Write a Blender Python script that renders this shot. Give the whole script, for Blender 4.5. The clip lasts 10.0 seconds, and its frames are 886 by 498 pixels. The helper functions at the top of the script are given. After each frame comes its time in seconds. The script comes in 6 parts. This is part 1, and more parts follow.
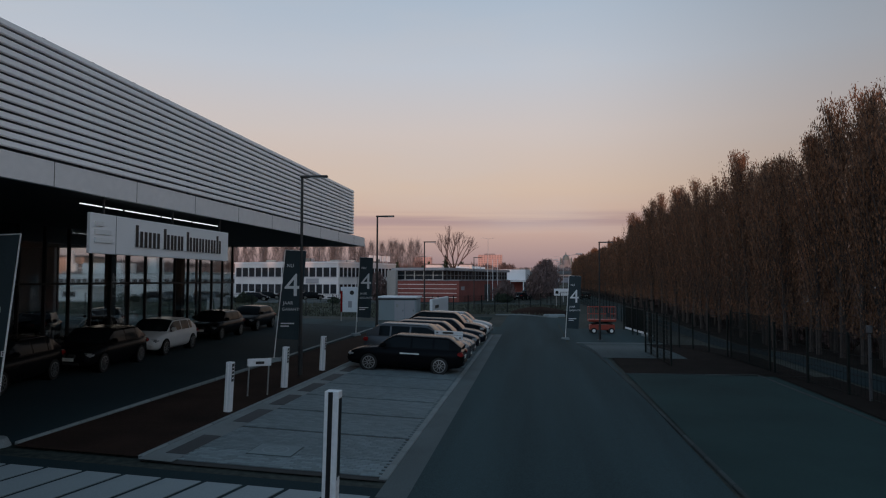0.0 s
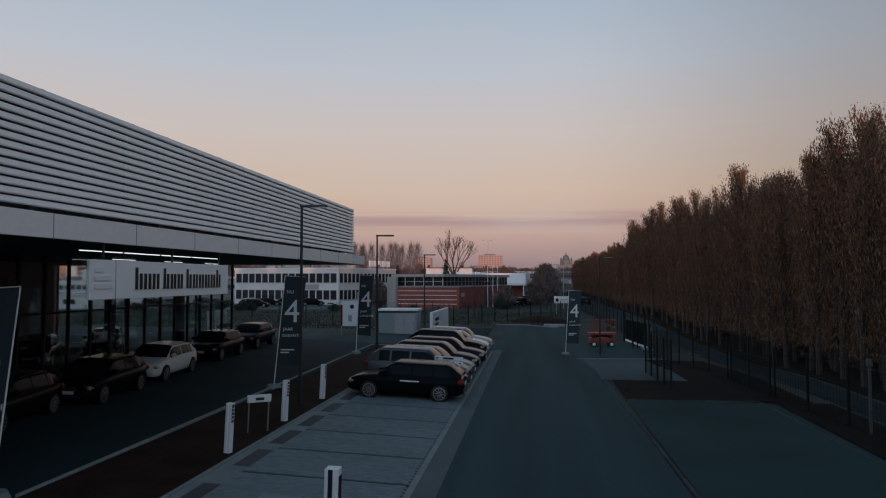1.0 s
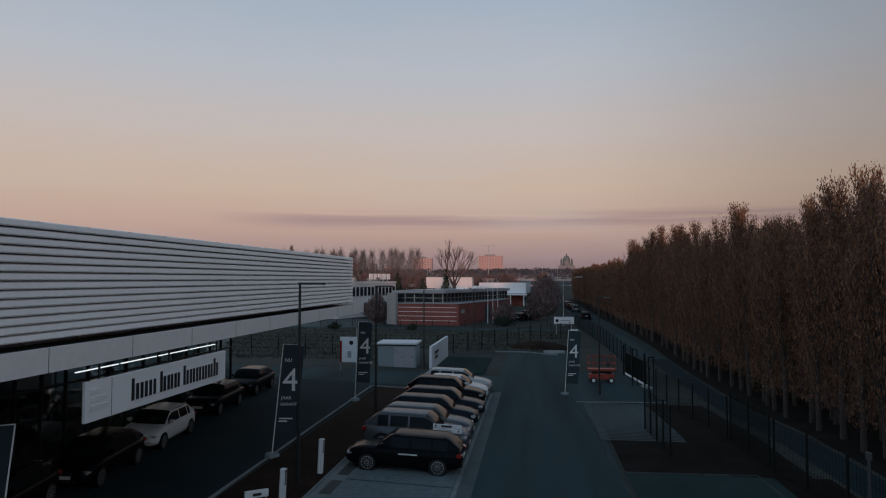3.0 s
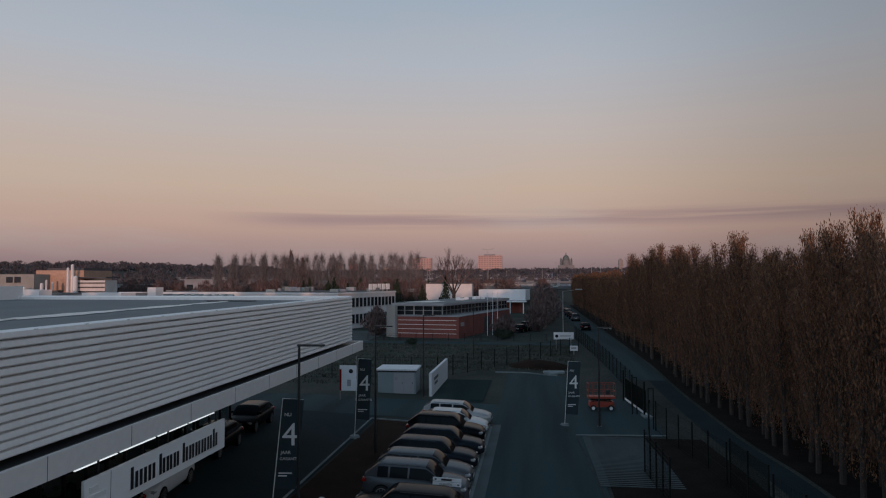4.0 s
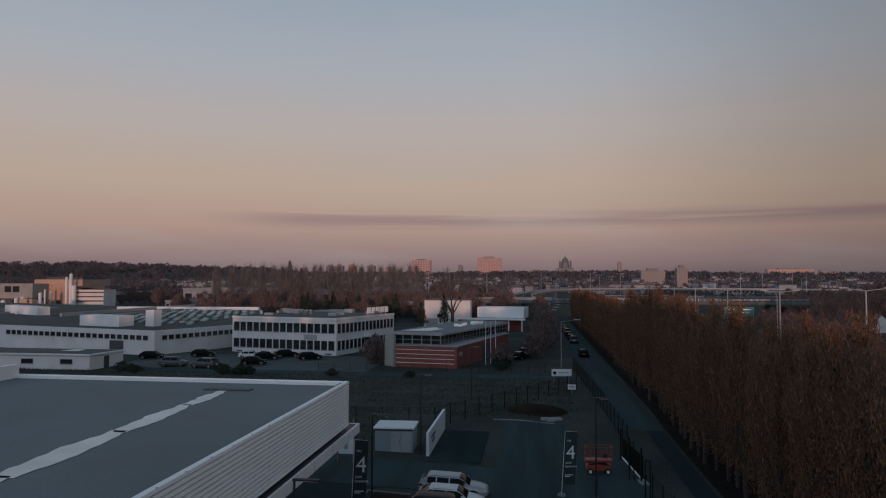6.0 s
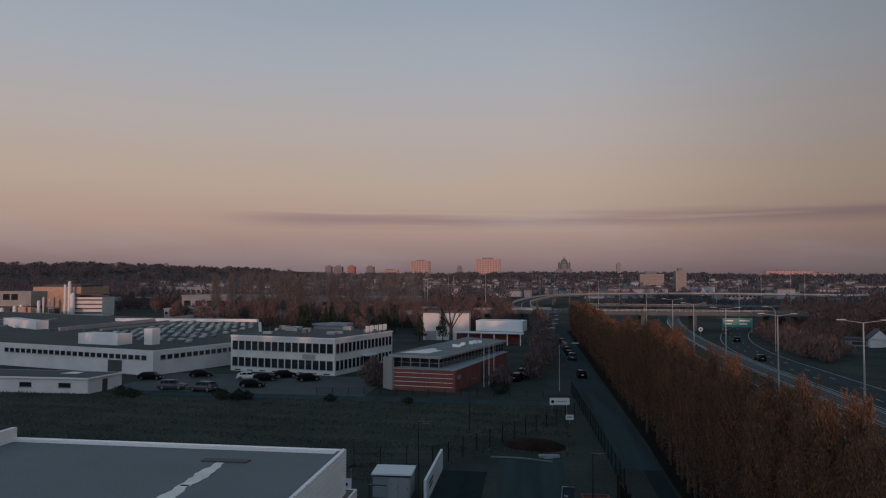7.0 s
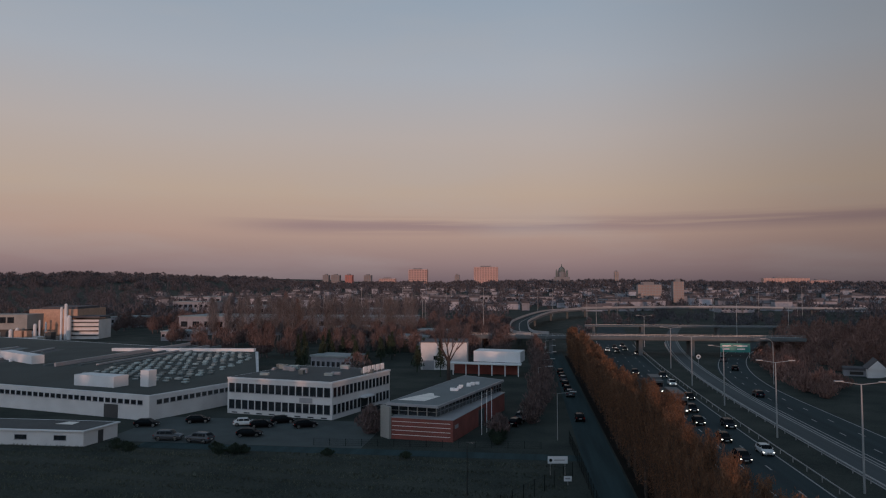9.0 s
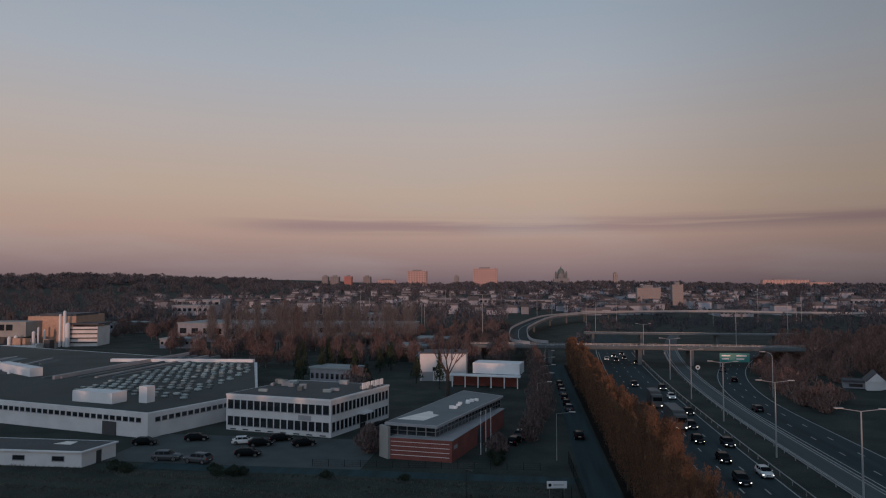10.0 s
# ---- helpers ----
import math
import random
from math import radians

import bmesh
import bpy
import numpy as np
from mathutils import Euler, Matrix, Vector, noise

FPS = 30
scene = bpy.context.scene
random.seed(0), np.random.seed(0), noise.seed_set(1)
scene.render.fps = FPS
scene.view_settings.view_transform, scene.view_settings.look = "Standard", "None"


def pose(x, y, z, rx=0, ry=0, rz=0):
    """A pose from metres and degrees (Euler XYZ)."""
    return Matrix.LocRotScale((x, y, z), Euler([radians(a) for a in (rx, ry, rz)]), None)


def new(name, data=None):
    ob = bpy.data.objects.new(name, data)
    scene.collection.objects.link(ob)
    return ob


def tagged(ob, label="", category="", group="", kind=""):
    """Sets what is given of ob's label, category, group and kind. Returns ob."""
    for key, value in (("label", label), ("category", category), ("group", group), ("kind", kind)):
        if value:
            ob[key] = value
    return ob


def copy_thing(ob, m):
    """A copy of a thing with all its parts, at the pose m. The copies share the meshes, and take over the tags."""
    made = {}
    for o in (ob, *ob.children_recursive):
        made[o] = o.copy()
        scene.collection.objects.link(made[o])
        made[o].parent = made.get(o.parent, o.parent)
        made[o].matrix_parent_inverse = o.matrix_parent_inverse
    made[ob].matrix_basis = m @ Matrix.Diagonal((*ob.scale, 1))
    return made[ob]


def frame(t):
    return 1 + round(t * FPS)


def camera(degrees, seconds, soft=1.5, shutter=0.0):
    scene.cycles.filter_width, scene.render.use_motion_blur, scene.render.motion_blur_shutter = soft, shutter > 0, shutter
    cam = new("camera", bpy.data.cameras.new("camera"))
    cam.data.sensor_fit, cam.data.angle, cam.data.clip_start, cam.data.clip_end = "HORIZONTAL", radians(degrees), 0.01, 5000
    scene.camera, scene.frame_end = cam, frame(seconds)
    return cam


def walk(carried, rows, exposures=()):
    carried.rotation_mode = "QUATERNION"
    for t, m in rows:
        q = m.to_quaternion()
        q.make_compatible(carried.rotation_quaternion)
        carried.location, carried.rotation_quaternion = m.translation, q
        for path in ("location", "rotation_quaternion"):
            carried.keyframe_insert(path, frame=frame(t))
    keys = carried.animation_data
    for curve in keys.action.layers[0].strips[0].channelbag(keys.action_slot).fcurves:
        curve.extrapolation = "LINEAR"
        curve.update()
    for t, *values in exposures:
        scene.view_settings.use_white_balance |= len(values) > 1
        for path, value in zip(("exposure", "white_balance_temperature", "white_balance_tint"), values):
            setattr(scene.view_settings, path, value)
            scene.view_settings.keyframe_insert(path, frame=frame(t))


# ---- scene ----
cam = camera(66, 10.0, 1.15)
PATH = [
    (0, -0.000, 0.001, 3.797, 92.540, -0.105, 7.600),
    (0.5, 0.002, -0.015, 4.284, 92.528, -0.021, 7.602),
    (1, 0.016, -0.043, 4.851, 92.550, 0.047, 7.611),
    (1.5, 0.016, -0.067, 5.384, 92.581, -0.024, 7.612),
    (2, 0.055, -0.087, 6.022, 92.580, -0.058, 7.638),
    (2.5, 0.077, -0.063, 6.751, 92.555, -0.112, 7.661),
    (4, 0.119, -0.155, 9.937, 92.438, 0.102, 7.616),
    (4.5, 0.100, -0.163, 11.078, 92.439, -0.032, 7.584),
    (5, 0.176, -0.134, 12.281, 92.461, -0.110, 7.589),
    (5.5, 0.221, -0.167, 13.497, 92.482, -0.101, 7.574),
    (7, 0.373, -0.560, 18.731, 92.444, -0.201, 7.456),
    (7.5, 0.453, -0.555, 21.464, 92.873, 0.107, 7.359),
    (8, 0.460, -0.650, 23.071, 92.835, 0.028, 7.334),
    (8.5, 0.498, -0.672, 24.372, 92.878, -0.008, 7.315),
    (9, 0.457, -0.679, 25.815, 92.941, 0.008, 7.264),
    (9.5, 0.474, -0.674, 27.367, 92.948, -0.009, 7.242),
    (10, 0.476, -0.656, 29.038, 92.975, -0.024, 7.201),
]
walk(cam, [(t, pose(x, y, z, rx, ry, rz)) for t, x, y, z, rx, ry, rz in PATH],
     [(0, 0.42), (1.0, 0.38), (2.5, 0.30), (4.5, 0.12), (5.5, 0.02), (7.5, -0.04), (10, 0.0)])

# ---- world and light ----
SUN_AZ, SUN_EL = 171.0, 2.6          # the low sun stands behind the camera
world = bpy.data.worlds.new("world")
scene.world = world
world.use_nodes = True
wn, wl = world.node_tree.nodes, world.node_tree.links
wn.clear()
w_out, w_bg = wn.new("ShaderNodeOutputWorld"), wn.new("ShaderNodeBackground")
w_co, w_sep, w_ramp = wn.new("ShaderNodeTexCoord"), wn.new("ShaderNodeSeparateXYZ"), wn.new("ShaderNodeValToRGB")
wl.new(w_co.outputs["Generated"], w_sep.inputs[0])
wl.new(w_sep.outputs["Z"], w_ramp.inputs[0])
SKY = [(0.0, (0.165, 0.122, 0.142)), (0.03, (0.295, 0.207, 0.207)), (0.075, (0.45, 0.312, 0.262)), (0.13, (0.50, 0.385, 0.31)),
       (0.21, (0.475, 0.42, 0.40)), (0.30, (0.395, 0.425, 0.477)), (0.42, (0.287, 0.364, 0.455)), (0.6, (0.165, 0.225, 0.295)), (1.0, (0.07, 0.105, 0.145))]
els = w_ramp.color_ramp.elements
els[0].position, els[0].color = SKY[0][0], (*SKY[0][1], 1)
els[1].position, els[1].color = SKY[-1][0], (*SKY[-1][1], 1)
for p_, c_ in SKY[1:-1]:
    e_ = els.new(p_)
    e_.color = (*c_, 1)
# thin stretched cloud streaks low over the horizon
w_map, w_noise, w_band, w_band2 = wn.new("ShaderNodeMapping"), wn.new("ShaderNodeTexNoise"), wn.new("ShaderNodeMapRange"), wn.new("ShaderNodeMapRange")
w_map.inputs["Scale"].default_value = (2.2, 2.2, 75)
w_map.inputs["Location"].default_value = (0.35, 0.2, 0.55)
wl.new(w_co.outputs["Generated"], w_map.inputs[0])
wl.new(w_map.outputs[0], w_noise.inputs["Vector"])
w_noise.inputs["Scale"].default_value, w_noise.inputs["Detail"].default_value = 1.0, 4
w_band.inputs[1].default_value, w_band.inputs[2].default_value = 0.36, 0.50
wl.new(w_noise.outputs[0], w_band.inputs[0])
w_near, w_low = wn.new("ShaderNodeMath"), wn.new("ShaderNodeMath")
w_near.operation, w_near.inputs[1].default_value = "SUBTRACT", 0.085
w_rise, w_sum, w_win = wn.new("ShaderNodeMath"), wn.new("ShaderNodeMath"), wn.new("ShaderNodeMapRange")
w_rise.operation, w_rise.inputs[1].default_value = "MULTIPLY", -0.003
wl.new(w_sep.outputs["X"], w_rise.inputs[0])
wl.new(w_rise.outputs[0], w_sum.inputs[0])
wl.new(w_sep.outputs["Z"], w_sum.inputs[1])
wl.new(w_sum.outputs[0], w_near.inputs[0])
w_win.interpolation_type = "SMOOTHSTEP"
w_win.inputs[1].default_value, w_win.inputs[2].default_value = -0.48, -0.30
wl.new(w_sep.outputs["X"], w_win.inputs[0])
w_low.operation = "ABSOLUTE"
wl.new(w_near.outputs[0], w_low.inputs[0])
w_band2.inputs[1].default_value, w_band2.inputs[2].default_value = 0.016, 0.002
wl.new(w_low.outputs[0], w_band2.inputs[0])
w_mul, w_mix = wn.new("ShaderNodeMath"), wn.new("ShaderNodeMixRGB")
w_mul.operation = "MULTIPLY"
wl.new(w_band.outputs[0], w_mul.inputs[0])
wl.new(w_band2.outputs[0], w_mul.inputs[1])
w_half = wn.new("ShaderNodeMath")
w_half.operation = "MULTIPLY"
wl.new(w_win.outputs[0], w_half.inputs[1])
wl.new(w_mul.outputs[0], w_half.inputs[0])
wl.new(w_half.outputs[0], w_mix.inputs[0])
wl.new(w_ramp.outputs[0], w_mix.inputs[1])
w_mix.inputs[2].default_value = (0.335, 0.235, 0.228, 1)
# faint high veil of cirrus
w_map2, w_noise2, w_rng2, w_mix2 = wn.new("ShaderNodeMapping"), wn.new("ShaderNodeTexNoise"), wn.new("ShaderNodeMapRange"), wn.new("ShaderNodeMixRGB")
w_map2.inputs["Scale"].default_value = (2.0, 2.0, 11)
wl.new(w_co.outputs["Generated"], w_map2.inputs[0])
wl.new(w_map2.outputs[0], w_noise2.inputs["Vector"])
w_noise2.inputs["Scale"].default_value, w_noise2.inputs["Detail"].default_value = 1.6, 6
w_rng2.inputs[1].default_value, w_rng2.inputs[2].default_value, w_rng2.inputs[4].default_value = 0.5, 0.8, 0.28
wl.new(w_noise2.outputs[0], w_rng2.inputs[0])
wl.new(w_rng2.outputs[0], w_mix2.inputs[0])
wl.new(w_mix.outputs[0], w_mix2.inputs[1])
w_mix2.inputs[2].default_value = (0.44, 0.42, 0.42, 1)
w_east, w_dim = wn.new("ShaderNodeMapRange"), wn.new("ShaderNodeMixRGB")
w_east.interpolation_type = "SMOOTHSTEP"
w_east.inputs[1].default_value, w_east.inputs[2].default_value = 0.0, 0.5
w_east.inputs[3].default_value, w_east.inputs[4].default_value = 1.0, 0.63
wl.new(w_sep.outputs["X"], w_east.inputs[0])
w_dim.blend_type, w_dim.inputs[0].default_value = "MULTIPLY", 1.0
wl.new(w_mix2.outputs[0], w_dim.inputs[1])
wl.new(w_east.outputs[0], w_dim.inputs[2])
# behind the camera the sky is brighter and clearer
w_sunny, w_glow = wn.new("ShaderNodeMapRange"), wn.new("ShaderNodeMixRGB")
w_sunny.interpolation_type = "SMOOTHSTEP"
w_sunny.inputs[1].default_value, w_sunny.inputs[2].default_value = 0.55, -0.8
w_tint = wn.new("ShaderNodeMixRGB")
w_tint.inputs[1].default_value, w_tint.inputs[2].default_value = (1, 1, 1, 1), (1.92, 2.12, 2.24, 1)
wl.new(w_sep.outputs["Y"], w_sunny.inputs[0])
w_glow.blend_type, w_glow.inputs[0].default_value = "MULTIPLY", 1.0
wl.new(w_dim.outputs[0], w_glow.inputs[1])
wl.new(w_sunny.outputs[0], w_tint.inputs[0])
wl.new(w_tint.outputs[0], w_glow.inputs[2])
wl.new(w_glow.outputs[0], w_bg.inputs[0])
w_bg.inputs[1].default_value = 0.95
wl.new(w_bg.outputs[0], w_out.inputs[0])

sun_data = bpy.data.lights.new("sun", "SUN")
sun_data.energy, sun_data.angle, sun_data.color = 1.4, radians(0.6), (1.0, 0.52, 0.36)
sun = new("sun", sun_data)
sun.matrix_world = pose(0, -50, 60, 90 - SUN_EL, 0, 180 - SUN_AZ)

# ---- materials ----
MATS = {}


def mat(name, col, rough=0.7, metal=0.0, var=0.25, scale=3.0, bump=0.0, fine=40.0, col2=None, isl=0.0, emit=None, spec=0.5, coat=0.0, stretch=None):
    """A principled surface whose colour and gloss vary at two scales, in metres."""
    if name in MATS:
        return MATS[name]
    m = bpy.data.materials.new(name)
    m.use_nodes = True
    n, l = m.node_tree.nodes, m.node_tree.links
    b = n["Principled BSDF"]
    b.inputs["Roughness"].default_value, b.inputs["Metallic"].default_value = rough, metal
    b.inputs["Specular IOR Level"].default_value, b.inputs["Coat Weight"].default_value = spec, coat
    co = n.new("ShaderNodeTexCoord")
    a1, a2, mixn = n.new("ShaderNodeTexNoise"), n.new("ShaderNodeTexNoise"), n.new("ShaderNodeMath")
    for a, s, d in ((a1, 1.0 / scale, 5), (a2, fine, 3)):
        a.inputs["Scale"].default_value, a.inputs["Detail"].default_value = s, d
        l.new(co.outputs["Object"], a.inputs["Vector"])
    if stretch:
        mp = n.new("ShaderNodeMapping")
        mp.inputs["Scale"].default_value = stretch
        l.new(co.outputs["Object"], mp.inputs[0])
        l.new(mp.outputs[0], a1.inputs["Vector"])
    mixn.operation = "ADD"
    l.new(a1.outputs[0], mixn.inputs[0])
    l.new(a2.outputs[0], mixn.inputs[1])
    rng = n.new("ShaderNodeMapRange")
    rng.inputs[1].default_value, rng.inputs[2].default_value = 0.7, 1.3
    l.new(mixn.outputs[0], rng.inputs[0])
    mx = n.new("ShaderNodeMixRGB")
    lo = tuple(c * (1 - var) for c in col)
    hi = col2 if col2 else tuple(min(0.9, c * (1 + var)) for c in col)
    mx.inputs[1].default_value, mx.inputs[2].default_value = (*lo, 1), (*hi, 1)
    l.new(rng.outputs[0], mx.inputs[0])
    last = mx.outputs[0]
    if isl:
        geo, hs = n.new("ShaderNodeNewGeometry"), n.new("ShaderNodeHueSaturation")
        r2 = n.new("ShaderNodeMapRange")
        r2.inputs[3].default_value, r2.inputs[4].default_value = 1 - isl, 1 + isl
        l.new(geo.outputs["Random Per Island"], r2.inputs[0])
        l.new(r2.outputs[0], hs.inputs["Value"])
        l.new(last, hs.inputs["Color"])
        last = hs.outputs[0]
    l.new(last, b.inputs["Base Color"])
    if bump:
        bp = n.new("ShaderNodeBump")
        bp.inputs["Strength"].default_value, bp.inputs["Distance"].default_value = bump, 0.02
        l.new(a2.outputs[0], bp.inputs["Height"])
        l.new(bp.outputs[0], b.inputs["Normal"])
    if emit:
        b.inputs["Emission Color"].default_value, b.inputs["Emission Strength"].default_value = (*emit[0], 1), emit[1]
    MATS[name] = m
    return m


def object_random(m, amount):
    """Varies a material's value from piece to piece."""
    n, l = m.node_tree.nodes, m.node_tree.links
    b = n["Principled BSDF"]
    src = b.inputs["Base Color"].links[0].from_socket
    oi, hs, r2 = n.new("ShaderNodeObjectInfo"), n.new("ShaderNodeHueSaturation"), n.new("ShaderNodeMapRange")
    r2.inputs[3].default_value, r2.inputs[4].default_value = 1 - amount, 1 + amount
    l.new(oi.outputs["Random"], r2.inputs[0])
    l.new(r2.outputs[0], hs.inputs["Value"])
    l.new(src, hs.inputs["Color"])
    l.new(hs.outputs[0], b.inputs["Base Color"])
    return m


M_GROUND = mat("scrub_grass", (0.036, 0.053, 0.050), 0.97, spec=0.1, var=0.5, scale=9, bump=0.6, fine=6, col2=(0.066, 0.072, 0.064))
M_CARPARK = mat("car_park_asphalt", (0.048, 0.062, 0.064), 0.9, var=0.35, scale=5, bump=0.2, fine=20)
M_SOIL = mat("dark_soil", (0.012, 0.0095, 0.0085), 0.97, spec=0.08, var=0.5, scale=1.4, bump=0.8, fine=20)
M_ASPHALT = mat("asphalt", (0.030, 0.052, 0.057), 0.95, spec=0.12, var=0.42, scale=1.6, bump=0.3, fine=50, stretch=(1, 0.05, 1))
M_LOT = mat("dark_asphalt", (0.0125, 0.026, 0.031), 0.95, spec=0.12, var=0.25, scale=4, bump=0.25, fine=60)
M_HIGHWAY = mat("highway_asphalt", (0.031, 0.046, 0.051), 0.95, spec=0.15, var=0.3, scale=2.5, bump=0.1, fine=20, stretch=(1, 0.03, 1))
M_MULCH = mat("bark_mulch", (0.021, 0.0115, 0.0085), 0.97, spec=0.1, var=0.55, scale=1.4, bump=0.9, fine=25)
M_PAVER = object_random(mat("concrete_paver", (0.14, 0.178, 0.192), 0.85, var=0.14, scale=2.5, bump=0.2, fine=70, isl=0.16), 0.2)
M_JOINT = mat("sand_joint", (0.022, 0.024, 0.024), 0.95, var=0.2, scale=1)
M_KERBDARK = object_random(mat("dark_kerb", (0.042, 0.052, 0.053), 0.95, spec=0.15, var=0.3, scale=0.9, bump=0.25), 0.2)
M_BAND = object_random(mat("dark_paver", (0.042, 0.046, 0.049), 0.85, var=0.2, scale=2, bump=0.2), 0.2)
M_KERB = object_random(mat("kerb_concrete", (0.165, 0.19, 0.195), 0.85, var=0.22, scale=0.9, bump=0.25), 0.12)
M_SLAB = mat("pale_slab", (0.21, 0.25, 0.265), 0.8, var=0.15, scale=2, bump=0.2)
M_PAD = mat("green_grey_concrete", (0.019, 0.040, 0.040), 0.95, spec=0.12, var=0.3, scale=4, bump=0.2)
M_GUTTER = mat("worn_concrete_gutter", (0.060, 0.082, 0.088), 0.88, var=0.3, scale=2, bump=0.2)
M_ALU = mat("silver_aluminium", (0.90, 0.87, 0.87), 0.5, 0.05, var=0.07, scale=3, fine=8)
M_FASCIA = mat("white_metal_panel", (0.80, 0.78, 0.78), 0.5, 0.05, var=0.05, scale=4, fine=5)
M_WALLGREY = mat("grey_cladding", (0.30, 0.30, 0.32), 0.6, 0.1, var=0.12, scale=3)
M_ROOF = mat("grey_roof_membrane", (0.135, 0.158, 0.168), 0.8, var=0.16, scale=6, bump=0.15, fine=9)
M_ROOFDARK = mat("dark_gravel_roof", (0.055, 0.06, 0.064), 0.9, var=0.3, scale=9, bump=0.2, fine=4)
M_ROOFGREEN = mat("mossy_roof_felt", (0.030, 0.041, 0.041), 0.9, var=0.35, scale=12, bump=0.2, fine=3)
M_ROOFPALE = mat("pale_roof_sheet", (0.76, 0.72, 0.68), 0.7, var=0.16, scale=2)
M_DARK = mat("dark_soffit", (0.045, 0.046, 0.05), 0.6, var=0.15)
M_BLACK = mat("black_powder_coat", (0.014, 0.015, 0.016), 0.5, var=0.2)
M_FRAME = mat("anthracite_frame", (0.030, 0.032, 0.036), 0.45, 0.2, var=0.15)
M_WHITE = mat("white_render", (0.66, 0.67, 0.69), 0.85, var=0.1, scale=5, bump=0.1, fine=12)
M_OLDWHITE = mat("weathered_white_concrete", (0.60, 0.585, 0.59), 0.88, var=0.14, scale=4, bump=0.1, fine=10)
M_SIGN = mat("light_grey_sign_panel", (0.80, 0.80, 0.81), 0.5, 0.0, var=0.04)
M_LETTER = mat("black_letter", (0.012, 0.012, 0.014), 0.4)
M_LETTERW = mat("white_letter_side", (0.75, 0.75, 0.74), 0.5)
M_STRIP = mat("lit_strip_lamp", (0.8, 0.8, 0.8), 0.4, emit=((0.9, 0.97, 1.0), 0.75))
M_BANNER = mat("dark_teal_banner", (0.016, 0.032, 0.04), 0.7, var=0.2, scale=1.2)
M_BANNERTXT = mat("white_banner_print", (0.78, 0.8, 0.8), 0.7)
M_TYRE = mat("tyre_rubber", (0.014, 0.014, 0.014), 0.8)
M_ARCHSHADE = mat("arch_shade_black", (0.003, 0.003, 0.003), 0.95, spec=0.05)
M_RIM = mat("alloy_rim", (0.40, 0.41, 0.42), 0.35, 0.8)
M_GLASSCAR = mat("tinted_car_glass", (0.010, 0.012, 0.014), 0.08, spec=0.2, var=0.0)
M_GLASSCAR.node_tree.nodes["Principled BSDF"].inputs["Specular Tint"].default_value = (0.62, 0.84, 1.0, 1)
M_GLASSCAR.node_tree.nodes["Principled BSDF"].inputs["IOR"].default_value = 1.2
M_LAMPCLEAR = mat("headlight_lens", (0.42, 0.44, 0.46), 0.12, 0.3)
M_LAMPLIT = mat("lit_headlight", (0.8, 0.8, 0.78), 0.3, emit=((1.0, 0.95, 0.85), 3.0))
M_TAIL = mat("tail_light", (0.22, 0.012, 0.012), 0.15)
M_PLATE = mat("blank_plate", (0.6, 0.6, 0.58), 0.5)
M_BRICK = mat("red_brick", (0.205, 0.060, 0.050), 0.88, var=0.25, scale=2.2, bump=0.3, fine=9)
M_WINDOW = mat("dark_window", (0.018, 0.022, 0.027), 0.08, spec=0.8, var=0.3, scale=2.0)
M_RED = mat("red_lift_paint", (0.30, 0.045, 0.026), 0.5, var=0.18)
M_BARK = mat("bark", (0.045, 0.035, 0.031), 0.95, var=0.35, scale=0.6, bump=0.6, fine=14)
M_LEAF = mat("poplar_leaf", (0.128, 0.070, 0.044), 0.85, var=0.4, scale=2.6, fine=2, col2=(0.220, 0.100, 0.048), isl=0.32)
M_TWIG = mat("bare_twig", (0.120, 0.083, 0.080), 0.95, var=0.35, scale=9, fine=2, isl=0.4)
M_TWIGPALE = mat("pale_bare_twig", (0.135, 0.125, 0.130), 0.95, var=0.3, scale=9, fine=2, isl=0.3)
M_BANKTWIG = mat("russet_scrub_twig", (0.185, 0.105, 0.090), 0.95, var=0.35, scale=9, fine=2, isl=0.3)
M_EVERGREEN = mat("evergreen", (0.018, 0.030, 0.017), 0.9, var=0.4, scale=3, fine=2, isl=0.4)
# Distance haze is mixed into this base colour as grey-mauve.
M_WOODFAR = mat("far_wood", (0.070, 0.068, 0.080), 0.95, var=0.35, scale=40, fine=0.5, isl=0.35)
M_GRASSTUFT = mat("dry_grass", (0.062, 0.068, 0.050), 0.95, var=0.5, scale=8, fine=1, isl=0.5)
M_FENCE = mat("dark_green_fence", (0.005, 0.008, 0.0075), 0.7, var=0.2, spec=0.2)
M_PALEPAINT = mat("pale_road_paint", (0.27, 0.27, 0.265), 0.8, var=0.25, scale=2, fine=10)
M_BARRIER = mat("galvanised_steel", (0.36, 0.37, 0.38), 0.5, 0.5, var=0.2, scale=4)
M_CONCRETE = mat("old_concrete", (0.27, 0.265, 0.255), 0.9, var=0.2, scale=6, bump=0.15, fine=6)
M_STRIPROAD = mat("worn_concrete_lane", (0.046, 0.060, 0.067), 0.9, var=0.3, scale=2.5, bump=0.1, fine=20, stretch=(1, 0.03, 1))
M_RAMPWALL = mat("pale_parapet_concrete", (0.30, 0.30, 0.31), 0.85, var=0.2, scale=6)
M_BRIDGE = mat("dark_bridge_concrete", (0.095, 0.108, 0.117), 0.9, var=0.3, scale=6, bump=0.15, fine=6)
# Both town colours are lifted and blued to imitate aerial haze.
M_CITY = mat("hazed_city_render", (0.27, 0.275, 0.31), 0.9, var=0.2, scale=30, fine=0.4, isl=0.4)
M_CITYROOF = mat("hazed_city_roof", (0.085, 0.083, 0.095), 0.9, var=0.2, scale=30, fine=0.4, isl=0.4)
